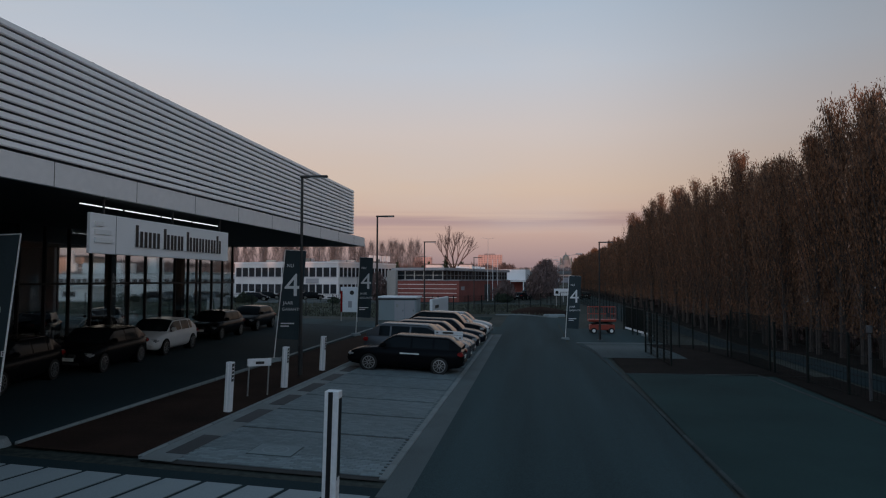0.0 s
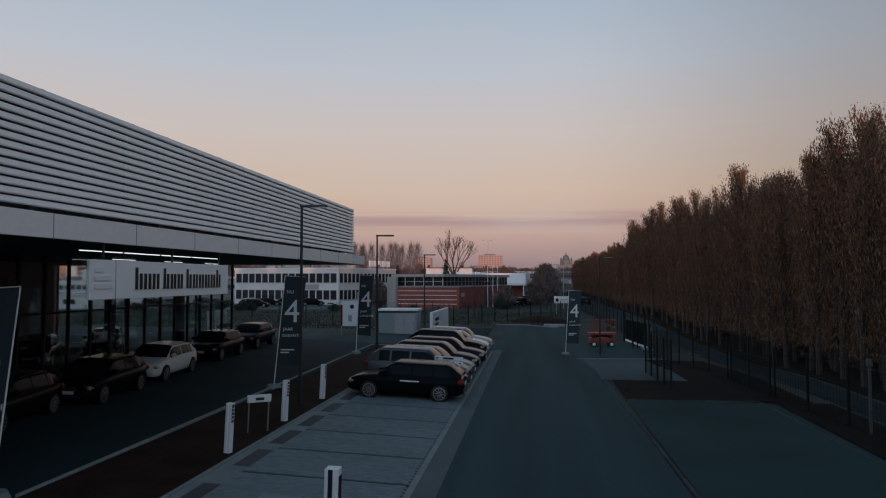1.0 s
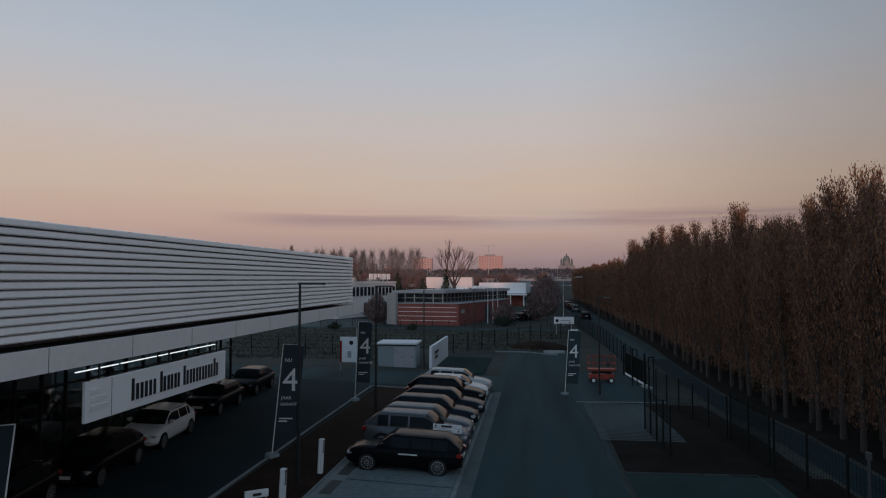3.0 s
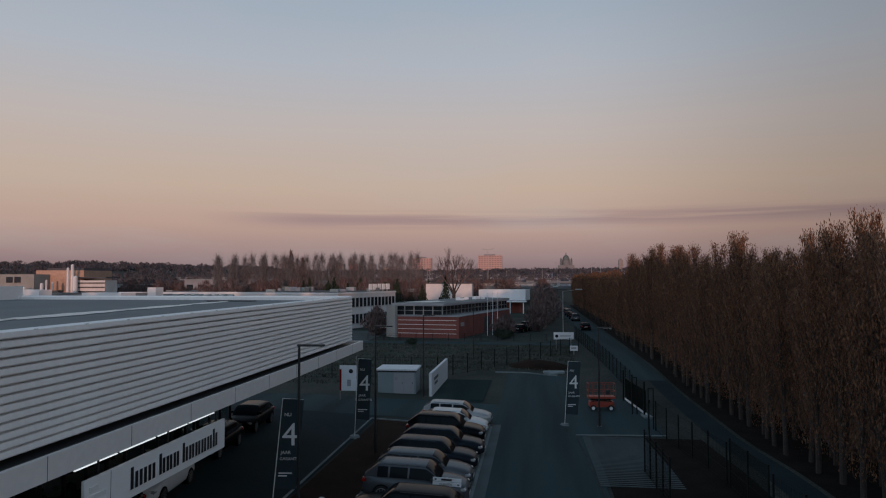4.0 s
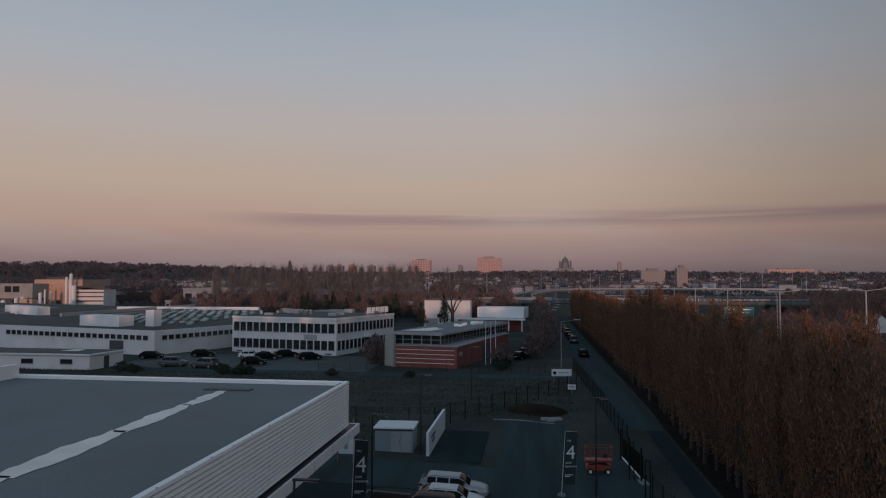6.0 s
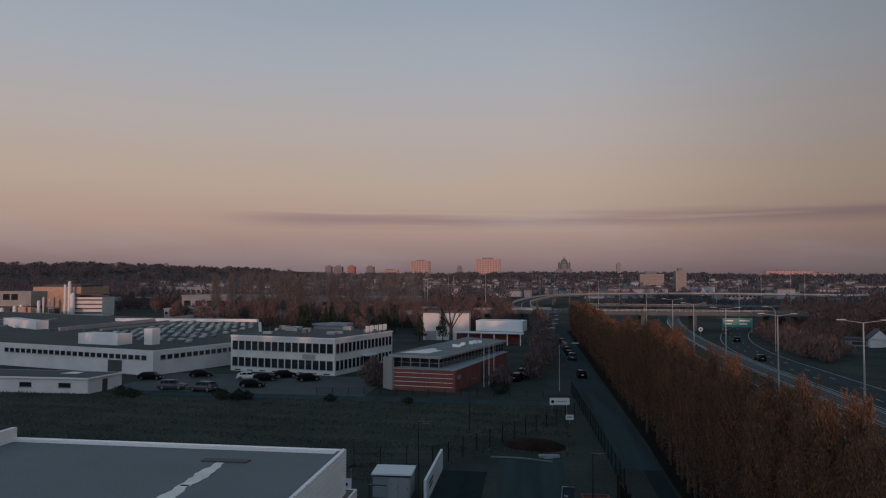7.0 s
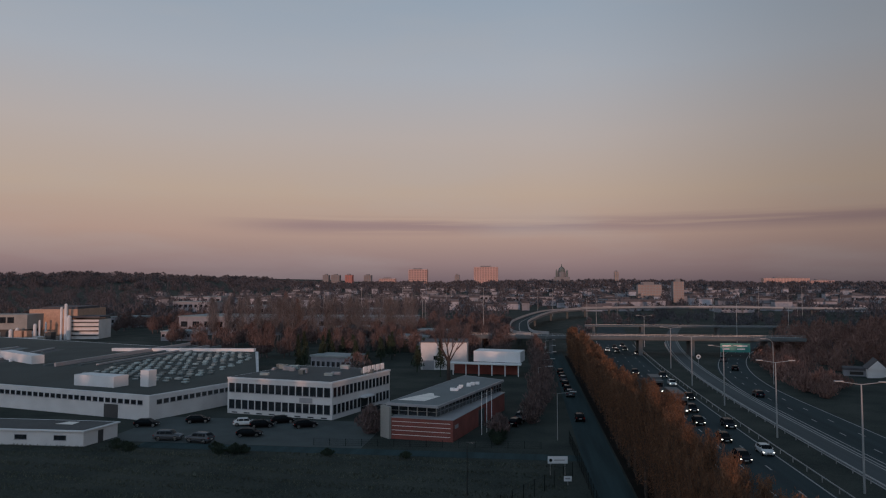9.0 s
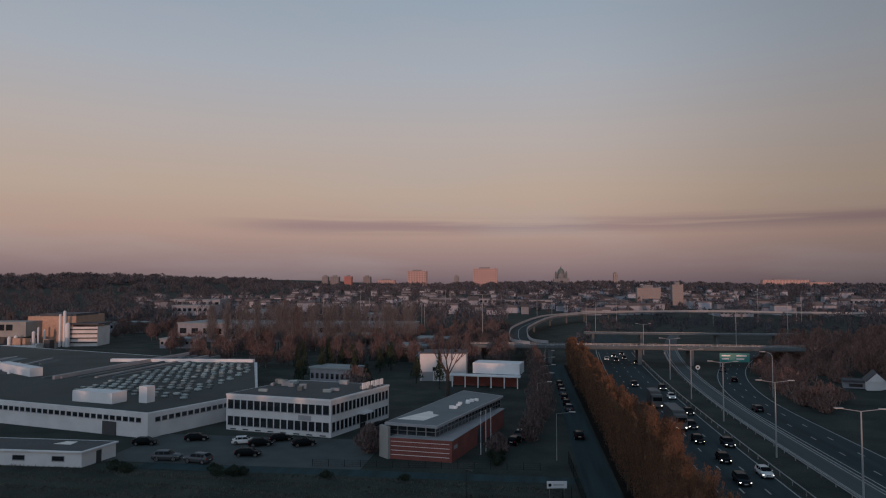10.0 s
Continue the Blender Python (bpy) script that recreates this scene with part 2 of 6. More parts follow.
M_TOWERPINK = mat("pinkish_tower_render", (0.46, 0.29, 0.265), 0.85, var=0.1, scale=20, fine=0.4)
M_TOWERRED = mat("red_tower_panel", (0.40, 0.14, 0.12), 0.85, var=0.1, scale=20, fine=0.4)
M_TOWERGREY = mat("grey_tower_panel", (0.19, 0.185, 0.195), 0.85, var=0.1, scale=20, fine=0.4)
M_DOME = mat("weathered_green_copper", (0.13, 0.15, 0.14), 0.8, var=0.2, scale=10, fine=0.4)
M_PLANT = mat("ochre_industrial_cladding", (0.42, 0.27, 0.20), 0.8, var=0.2, scale=9, fine=1)
M_GANTRY = mat("green_motorway_sign", (0.03, 0.21, 0.19), 0.5)
M_SKYLIGHT = object_random(mat("skylight_acrylic", (0.20, 0.245, 0.25), 0.4, var=0.2), 0.55)
# Pane colour is kept near the walls' to imitate haze.
M_TOWERWIN = mat("hazy_tower_window", (0.18, 0.13, 0.125), 0.4, var=0.2)
M_TRUCK = mat("grey_truck_box", (0.085, 0.09, 0.095), 0.6, var=0.2)
M_GLASS = bpy.data.materials.new("showroom_glass")
M_GLASS.use_nodes = True
g_b = M_GLASS.node_tree.nodes["Principled BSDF"]
g_b.inputs["Base Color"].default_value = (0.86, 0.93, 0.93, 1)
g_b.inputs["Roughness"].default_value, g_b.inputs["Transmission Weight"].default_value, g_b.inputs["IOR"].default_value = 0.02, 1.0, 1.75

# ---- building helpers ----


def sstep(a, b, v):
    q = min(1.0, max(0.0, (v - a) / (b - a)))
    return q * q * (3 - 2 * q)


def gz(x, y):
    """Height of the ground."""
    z = 0.06 + 0.043 * min(15.0, max(0.0, -2.7 - x)) * (1 - sstep(44, 78, y)) * sstep(-60, -20, y)
    z -= 0.5 * sstep(-1.5, 2.5, x) * sstep(34, 47, y) * (1 - sstep(60, 84, y))
    if x > 62 and y > 40:
        e = x - 0.0019 * max(0, y - 158) ** 2      # the bank follows the slip road
        z += max(0.0, min(13.0, 0.26 * (e - 88))) * sstep(88, 100, e) * (1 - sstep(240, 380, y))
    if y > 500:
        z += 22 * sstep(600, 2200, y)
        z += 27 * sstep(-560, -1250, x) * sstep(900, 1750, y) * (0.8 + 0.2 * math.sin(x * 0.012) + 0.1 * math.sin(x * 0.031))
        z += 5 * math.sin(x * 0.004 + 1) * sstep(1500, 2300, y)
    return z


def mesh_of(bm, m, smooth=False):
    me = bpy.data.meshes.new("mesh")
    bmesh.ops.recalc_face_normals(bm, faces=bm.faces)
    bm.to_mesh(me)
    bm.free()
    for k in (m if isinstance(m, (list, tuple)) else [m]):
        me.materials.append(k)
    if smooth:
        for p in me.polygons:
            p.use_smooth = True
    return me


def thing(name, label, category, m=None, group="", kind=""):
    ob = new(name)
    ob.empty_display_size = 0.2
    ob.matrix_basis = m if m is not None else Matrix()
    return tagged(ob, label, category, group, kind)


def part(name, bm, m, parent, label="", smooth=False):
    ob = new(name, mesh_of(bm, m, smooth))
    ob.parent = parent
    return tagged(ob, label)


def piece(name, me, parent, m):
    """A piece that shares its mesh with its like."""
    ob = new(name, me)
    ob.parent = parent
    ob.matrix_basis = m
    return ob


def whole(name, bm, m, label, category, kind="", group="", smooth=False):
    return tagged(new(name, mesh_of(bm, m, smooth)), label, category, group, kind)


def box(bm, x0, x1, y0, y1, z0, z1):
    v = [bm.verts.new(p) for p in ((x0, y0, z0), (x1, y0, z0), (x1, y1, z0), (x0, y1, z0), (x0, y0, z1), (x1, y0, z1), (x1, y1, z1), (x0, y1, z1))]
    for f_ in ((0, 3, 2, 1), (4, 5, 6, 7), (0, 1, 5, 4), (1, 2, 6, 5), (2, 3, 7, 6), (3, 0, 4, 7)):
        bm.faces.new([v[i] for i in f_])
    return v


def bevel_box(x0, x1, y0, y1, z0, z1, r=0.02, seg=2):
    bm = bmesh.new()
    box(bm, x0, x1, y0, y1, z0, z1)
    bmesh.ops.bevel(bm, geom=bm.edges[:], offset=r, segments=seg, affect="EDGES", profile=0.6)
    return bm


def bmbox(*a):
    bm = bmesh.new()
    box(bm, *a)
    return bm


def bar(bm, p0, p1, r0, r1=None, n=6):
    """A tapered round bar from p0 to p1."""
    p0, p1 = Vector(p0), Vector(p1)
    r1 = r0 if r1 is None else r1
    d = (p1 - p0).normalized()
    a = d.orthogonal().normalized()
    b = d.cross(a)
    rings = []
    for p, r in ((p0, r0), (p1, r1)):
        rings.append([bm.verts.new(p + (a * math.cos(2 * math.pi * k / n) + b * math.sin(2 * math.pi * k / n)) * r) for k in range(n)])
    for k in range(n):
        bm.faces.new((rings[0][k], rings[0][(k + 1) % n], rings[1][(k + 1) % n], rings[1][k]))
    bm.faces.new(rings[0][::-1])
    bm.faces.new(rings[1])
    return bm


def prism(plan, z0, z1, bm=None):
    bm = bm or bmesh.new()
    lo = [bm.verts.new((x, y, z0)) for x, y in plan]
    hi = [bm.verts.new((x, y, z1)) for x, y in plan]
    bm.faces.new(lo[::-1])
    bm.faces.new(hi)
    for k in range(len(plan)):
        j = (k + 1) % len(plan)
        bm.faces.new((lo[k], lo[j], hi[j], hi[k]))
    return bm


def patch(x0, x1, y0, y1, dz, nx=6, ny=20, xf=None, thick=0.0):
    """A sheet that lies dz over the ground; xf shifts x along y."""
    bm = bmesh.new()
    g = []
    for j in range(ny + 1):
        y = y0 + (y1 - y0) * j / ny
        row = []
        for i in range(nx + 1):
            x = x0 + (x1 - x0) * i / nx + (xf(y) if xf else 0)
            row.append(bm.verts.new((x, y, gz(x, y) + dz)))
        g.append(row)
    for j in range(ny):
        for i in range(nx):
            bm.faces.new((g[j][i], g[j][i + 1], g[j + 1][i + 1], g[j + 1][i]))
    return bm


def onground(x, y, heading=0.0, dz=0.0):
    """A pose on the ground, tilted with it."""
    e = 0.8
    n = Vector((-(gz(x + e, y) - gz(x - e, y)) / (2 * e), -(gz(x, y + e) - gz(x, y - e)) / (2 * e), 1)).normalized()
    q = Vector((0, 0, 1)).rotation_difference(n)
    return Matrix.Translation((x, y, gz(x, y) + dz)) @ q.to_matrix().to_4x4() @ pose(0, 0, 0, 0, 0, heading)


def upright(x, y, heading=0.0, dz=0.0):
    return pose(x, y, gz(x, y) + dz, 0, 0, heading)


def frame_on(p0, p1):
    """A wall's matrix: x along it from p0 to p1 in plan, y into the wall's outside, z up; and its length."""
    a, b = Vector((*p0, 0)), Vector((*p1, 0))
    d = b - a
    return Matrix.Translation(a) @ Matrix.Rotation(math.atan2(d.y, d.x), 4, "Z"), d.length


def moved(bm, m):
    bmesh.ops.transform(bm, matrix=m, verts=bm.verts)
    return bm


def mesh_np(name, v, f_, m, label, category, kind="stuff"):
    me = bpy.data.meshes.new("mesh")
    me.from_pydata(v.tolist(), [], f_.tolist())
    me.materials.append(m)
    return tagged(new(name, me), label, category, "", kind)

# ---- ground and paving ----
bm = bmesh.new()
gx = sorted(set([-4500, -3000, -2200] + list(range(-1800, -500, 80)) + list(range(-500, -100, 40)) + list(range(-100, -30, 10)) + [v * 1.5 - 30 for v in range(34)]
                + list(range(22, 60, 4)) + list(range(60, 130, 5)) + list(range(130, 500, 40)) + list(range(500, 1800, 80)) + [2200, 3000, 4500]))
gy = sorted(set([-3000, -1200, -500, -200, -90] + list(range(-60, 0, 6)) + [v * 2 for v in range(46)] + list(range(92, 260, 8)) + list(range(260, 600, 20)) + list(range(600, 2600, 80)) + [2700, 3200, 4000, 4800]))
rows_ = [[bm.verts.new((x, y, gz(x, y) - (0.0 if abs(x) < 60 and y < 110 else 0.03))) for x in gx] for y in gy]
for j in range(len(gy) - 1):
    for i in range(len(gx) - 1):
        bm.faces.new((rows_[j][i], rows_[j][i + 1], rows_[j + 1][i + 1], rows_[j + 1][i]))
whole("ground", bm, M_GROUND, "dark scrubby grass ground reaching to low hills", "ground", "structure", smooth=True)
whole("road", patch(-2.66, 3.42, -60, 71.5, 0.03, 5, 70), M_ASPHALT, "worn dark asphalt access road of the site", "road", "structure")
whole("pavement_gutter", patch(-2.70, -2.15, 11.5, 46.2, 0.036, 2, 30), M_GUTTER, "pale concrete gutter strip along the stalls", "pavement", "structure")
whole("road_side_drive", patch(-40, -2.66, 46.6, 53.5, 0.03, 22, 5), M_ASPHALT, "dark asphalt drive crossing behind the beds", "road", "structure")
whole("road_turning_area", patch(3.42, 8.6, 46, 60, 0.028, 5, 8), M_ASPHALT, "dark asphalt turning area by the gate", "road", "structure")
whole("pavement_lot", patch(-40, -10.55, -30, 46.6, 0.03, 22, 50), M_LOT, "dark asphalt display lot before the showroom", "pavement", "structure")
whole("flower_bed", patch(-10.4, -7.75, 12.6, 45.2, 0.05, 4, 30), M_MULCH, "brown bark mulch bed between lot and stalls", "flower bed", "structure")
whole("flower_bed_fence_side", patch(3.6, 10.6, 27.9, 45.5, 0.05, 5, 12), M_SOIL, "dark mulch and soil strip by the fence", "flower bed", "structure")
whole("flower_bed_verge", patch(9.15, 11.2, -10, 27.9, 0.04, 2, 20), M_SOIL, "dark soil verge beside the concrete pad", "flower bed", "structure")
whole("pavement_pad", patch(3.6, 9.1, -10, 27.7, 0.035, 4, 24), M_PAD, "greenish grey concrete parking pad", "pavement", "structure")
whole("pavement_car_stalls", patch(-7.55, -2.7, 28.1, 46.4, 0.032, 5, 18), M_BAND, "dark ribbed grass-paver stalls under parked cars", "pavement", "structure")
whole("pavement_far", patch(-8.2, -4.0, 54, 66, 0.032, 4, 10), M_PAD, "dark ribbed paver area beside the road end", "pavement", "structure")
whole("road_local", patch(8.1, 13.0, 70, 262, 0.03, 3, 70, lambda y: -0.004 * (y - 60)), M_ASPHALT, "narrow public road along the poplar row", "road", "structure")
whole("road_local_near", patch(11.3, 13.0, -60, 70, 0.03, 3, 40, lambda y: -0.004 * (y - 60)), M_LOT, "dark cycle path along the site fence", "road", "structure")
# Darker strip laid over the ground along the poplar row.
whole("verge_soil", patch(13.3, 21.5, -40, 250, 0.025, 5, 90, lambda y: -0.004 * (y - 60)), M_SOIL, "dark ground strip under the poplars", "verge", "structure")
whole("road_front_drive", patch(-62, 8.0, 101.5, 105.0, 0.03, 30, 2), M_ASPHALT, "narrow drive along the field's far edge", "road", "structure")
whole("pavement_car_park", patch(-70, -26, 105.2, 125.5, 0.03, 20, 10), M_CARPARK, "asphalt car park before the white offices", "pavement", "structure")

bend = lambda y: 0.0002 * max(0, y - 115) ** 2
bend2 = lambda y: 0.0005 * max(0, y - 138) ** 2
bend3 = lambda y: 0.0019 * max(0, y - 158) ** 2
whole("highway_near", patch(22.5, 37.2, -20, 420, 0.05, 4, 110, bend), M_HIGHWAY, "grey motorway carriageway with four lanes", "road", "structure")
whole("highway_far", patch(50.05, 59.6, -20, 330, 0.05, 5, 100, bend3), M_HIGHWAY, "grey motorway carriageway curving away below the bank", "road", "structure")
whole("highway_strip", patch(44.3, 50.0, -20, 420, 0.06, 3, 110, bend2), M_STRIPROAD, "pale worn concrete lane between the carriageways", "road", "structure")


def painted_line(x, y0, y1, xf, dash=0, w=0.25):
    bm = bmesh.new()
    y = y0
    step = 12 if dash else 6
    while y < y1:
        ye = min(y1, y + (dash or step))
        a = [(x - w / 2 + xf(y), y), (x + w / 2 + xf(y), y), (x + w / 2 + xf(ye), ye), (x - w / 2 + xf(ye), ye)]
        bm.faces.new([bm.verts.new((p, q, gz(p, q) + 0.075)) for p, q in a])
        y += step
    return whole("road_marking", bm, M_PALEPAINT, "white painted motorway lane line", "road marking", "structure")


for x_, d_ in ((22.9, 0), (26.4, 2.5), (29.9, 2.5), (33.4, 2.5), (36.8, 0)):
    painted_line(x_, -20, 300, bend, d_)
for x_, d_ in ((44.5, 0), (45.3, 0), (49.0, 0), (49.7, 0)):
    painted_line(x_, -20, 330, bend2, d_)
for x_, d_ in ((50.6, 0), (53.4, 2.5), (56.4, 2.5), (59.2, 0)):
    painted_line(x_, -20, 300, bend3, d_)


def kerb_line(name, p0, p1, n, h=0.05, w=0.11, label="pale concrete kerb stones", m=None):
    """A kerb of n stones."""
    root = thing(name, label, "kerb", kind="structure")
    d = Vector((p1[0] - p0[0], p1[1] - p0[1], 0))
    ln = d.length / n
    me = mesh_of(bevel_box(0.006, ln - 0.006, -w / 2, w / 2, -0.12, h, 0.02, 1), m or M_KERB)
    for k in range(n):
        x, y = p0[0] + d.x * k / n, p0[1] + d.y * k / n
        x2, y2 = p0[0] + d.x * (k + 1) / n, p0[1] + d.y * (k + 1) / n
        slope = math.degrees(math.atan2(gz(x2, y2) - gz(x, y), ln))
        piece("kerb_stone", me, root, Matrix.Translation((x, y, gz(x, y) + 0.03)) @ pose(0, 0, 0, 0, 0, math.degrees(math.atan2(d.y, d.x))) @ pose(0, 0, 0, 0, -slope, 0))


kerb_line("kerb_bed_lot", (-10.48, 12.8), (-10.9, 45.5), 33)
kerb_line("kerb_bed_stalls", (-7.65, 12.6), (-7.65, 45.4), 33)
kerb_line("kerb_bed_end", (-10.9, 45.5), (-7.65, 45.4), 3)
kerb_line("kerb_road_side", (3.78, -4), (3.45, 22.0), 26, 0.035, label="dark kerb stones", m=M_KERBDARK)
kerb_line("kerb_road_bend", (3.45, 22.0), (3.3, 28.0), 6, 0.035, label="dark kerb stones", m=M_KERBDARK)
kerb_line("kerb_road_far", (3.3, 28.0), (2.75, 45.8), 18, 0.03, label="dark kerb stones", m=M_KERBDARK)
kerb_line("kerb_pad_end", (3.55, 27.8), (8.6, 28.0), 5, 0.03, label="dark kerb stones", m=M_KERBDARK)
kerb_line("kerb_pad_side", (8.6, 28.0), (9.15, 8.0), 20, 0.03, label="dark kerb stones", m=M_KERBDARK)
kerb_line("kerb_turning", (2.75, 45.9), (8.6, 46.4), 6, 0.06)
kerb_line("kerb_road_end", (-4.0, 71.6), (2.4, 71.6), 6, 0.1)

# ---- showroom ----
FX, YN, YF, LE = -9.95, -14.0, 39.4, 38.1      # canopy front, ends, and the end of the louvre band
showroom = thing("showroom", "modern car showroom with silver louvre band and deep white canopy", "building")
part("canopy_fascia", bmbox(FX - 0.12, FX, YN, YF, 5.72, 6.24), M_FASCIA, showroom, "white sheet-metal fascia")
part("canopy_end_fascia", bmbox(-34, FX - 0.12, YF - 0.12, YF, 5.72, 6.24), M_FASCIA, showroom)
part("canopy_soffit", bmbox(-34, FX - 0.12, YN, YF - 0.12, 5.76, 5.92), M_DARK, showroom, "dark metal soffit")
part("canopy_top", bmbox(-34, FX - 0.12, YN, YF - 0.12, 6.1, 6.2), M_DARK, showroom)
fj = mesh_of(bmbox(FX - 0.004, FX + 0.004, -0.008, 0.008, 5.72, 6.24), M_DARK)
for k in range(18):
    piece("fascia_joint", fj, showroom, pose(0, YN + 3 * k, 0))
br_me = mesh_of(bmbox(-10.46, -10.27, -0.05, 0.05, 8.80, 8.885), M_WALLGREY)
for k in range(31):
    piece("blade_bracket", br_me, showroom, pose(0, 37.75 - 1.65 * k, 0))
part("upper_wall", bmbox(-60, -11.15, YN, LE - 0.8, 6.2, 8.55), M_WALLGREY, showroom, "grey cladding behind the louvres")
part("roof", bmbox(-60, -10.75, YN, LE - 0.4, 8.55, 8.68), M_ROOF, showroom, "grey flat roof membrane")
part("parapet", bmbox(-10.75, -10.46, YN, LE - 0.05, 8.60, 8.80), M_ROOF, showroom, "grey felt-covered parapet")
part("parapet_cap", bmbox(-10.50, -10.455, YN, LE - 0.05, 8.80, 8.85), M_ALU, showroom, "white metal cap")
part("parapet_end", bmbox(-60, -10.75, LE - 0.4, LE - 0.05, 8.60, 8.84), M_FASCIA, showroom)
# tilted louvre blades along the front and the end
NS = 14
prof = [(-0.02, -0.01), (0.15, -0.062), (0.17, -0.035), (0.15, 0.075), (-0.02, 0.112)]


def blade(length):
    bm = bmesh.new()
    a = [bm.verts.new((x, 0, z)) for x, z in prof]
    b = [bm.verts.new((x, length, z)) for x, z in prof]
    bm.faces.new(a)
    bm.faces.new(b[::-1])
    for k in range(5):
        bm.faces.new((a[k], b[k], b[(k + 1) % 5], a[(k + 1) % 5]))
    return mesh_of(bm, M_ALU)


me_a, me_b = blade(LE - YN), blade(22)
for k in range(NS):
    z = 6.50 + (8.86 - 6.50) * k / (NS - 1) - 0.06
    piece("louvre_blade", me_a, showroom, pose(-10.42, YN, z))
    piece("louvre_blade", me_b, showroom, pose(-32.3, LE - 0.15, z, 0, 0, 0) @ pose(22, 0, 0, 0, 0, 90))
bm = bmesh.new()
box(bm, -10.55, -10.45, -0.04, 0.04, 6.30, 8.80)
box(bm, -11.15, -10.45, -0.02, 0.02, 8.45, 8.52)
box(bm, -11.15, -10.45, -0.02, 0.02, 6.85, 6.92)
me_p = mesh_of(bm, M_WALLGREY)
for k in range(31):
    piece("louvre_post", me_p, showroom, pose(0, 37.75 - 1.65 * k, 0))
bm = bmesh.new()
for k, (xa, ya, xb, yb, w) in enumerate(((-15.6, 12.5, -15.9, 19.0, 0.55), (-15.8, 18.8, -16.1, 25.3, 0.6), (-16.0, 25.0, -16.3, 31.0, 0.5), (-16.2, 30.8, -16.4, 35.0, 0.42))):
    n = 14
    lft, rgt = [], []
    for i in range(n + 1):
        q = i / n
        wob = 0.06 * math.sin(i * 2.1 + k) + 0.05 * math.sin(i * 5.3)
        taper = 0.55 + 0.45 * math.sin(math.pi * min(1, q * 1.05 + 0.02))
        x, y = xa + (xb - xa) * q, ya + (yb - ya) * q
        lft.append(bm.verts.new((x - w * taper + wob, y, 8.70)))
        rgt.append(bm.verts.new((x + w * taper + wob * 0.6, y, 8.70)))
    for i in range(n):
        bm.faces.new((lft[i], rgt[i], rgt[i + 1], lft[i + 1]))
part("roof_sheet", bm, M_ROOFPALE, showroom, "pale loose sheets laid along the roof")
part("raised_parapet", bmbox(-31.3, -31.0, YN, LE - 0.1, 8.6, 9.5), M_FASCIA, showroom, "white raised roof parapet")
part("roof_hatch", bmbox(-17.6, -15.0, 35.1, 35.7, 8.68, 8.74), M_DARK, showroom)
# glass front under the canopy
GX, GZ0 = -18.1, gz(-18.1, 25)
bay = (39.2 - YN) / 40
pane_me = mesh_of(bmbox(-0.012, 0.012, 0.03, bay - 0.03, GZ0 + 0.12, 5.74), M_GLASS)
mull = mesh_of(bmbox(-0.06, 0.08, -0.035, 0.035, GZ0, 5.76), M_FRAME)
for k in range(40):
    ob = piece("glass_pane", pane_me, showroom, pose(GX, YN + bay * k, 0))
    ob.visible_shadow = False
    piece("mullion", mull, showroom, pose(GX, YN + bay * k, 0))
piece("mullion", mull, showroom, pose(GX, 39.2, 0))
pane_e = mesh_of(bmbox(0.03, 2.27, -0.012, 0.012, GZ0 + 0.12, 5.74), M_GLASS)
for k in range(5):
    ob = piece("glass_pane", pane_e, showroom, pose(GX - 2.3 * (k + 1), 39.2, 0))
    ob.visible_shadow = False
    piece("mullion", mull, showroom, pose(GX - 2.3 * (k + 1), 39.2, 0))
part("sill", bmbox(GX - 0.08, GX + 0.1, YN, 39.25, GZ0 - 0.1, GZ0 + 0.12), M_FRAME, showroom)
part("transom", bmbox(GX - 0.05, GX + 0.07, YN, 39.2, 3.55, 3.63), M_FRAME, showroom)
part("showroom_floor", bmbox(-34, GX - 0.08, YN, 39.1, GZ0 - 0.1, GZ0 + 0.02), M_WALLGREY, showroom, "grey tiled showroom floor")
part("back_wall", bmbox(-34.3, -34, YN, 24.0, GZ0 - 0.3, 5.76), M_WALLGREY, showroom)
part("end_wall", bmbox(-34, -29.75, 39.05, 39.3, GZ0 - 0.3, 5.76), M_WALLGREY, showroom)
col = mesh_of(bmbox(-0.17, 0.17, -0.17, 0.17, GZ0, 5.76), M_FRAME)
for y_ in (-8, -2, 4, 10, 16, 22, 28, 34):
    piece("column", col, showroom, pose(-18.6, y_, 0))
part("near_wall", bmbox(-34, -18.4, YN - 0.3, YN, GZ0 - 0.3, 6.2), M_WALLGREY, showroom)
stripl = mesh_of(bmbox(-0.02, 0.02, 0, 1.62, 0, 0.022), M_STRIP)
for k in range(4):
    piece("strip_lamp", stripl, showroom, pose(-10.35, 14.4 + 1.75 * k, 5.52))
for k in range(3):
    piece("strip_lamp", stripl, showroom, pose(-17.2, 26 + 4.0 * k, 5.68))
# sign hung under the canopy
sign = thing("showroom_sign", "light grey sign panel with dark raised bars under the canopy", "sign", pose(-10.05, 0, 0))
part("panel", bevel_box(-0.09, 0, 14.35, 21.45, 4.38, 5.32, 0.012, 1), M_SIGN, sign)
part("panel_joint", bmbox(0.0, 0.004, 15.32, 15.335, 4.39, 5.31), M_DARK, sign)
for y_ in (14.9, 18, 20.9):
    part("hanger", bmbox(-0.07, -0.03, y_ - 0.02, y_ + 0.02, 5.33, 5.78), M_FRAME, sign)
letters = []
y_ = 16.1
for word, step in (("Hxx", 0.40), ("hxx", 0.37), ("Hxxxxh", 0.375)):
    for c_ in word:
        letters.append((y_, y_ + step - 0.075, 4.60, 5.16 if c_ in "Hh" else 5.01))
        y_ += step
    y_ += 0.13
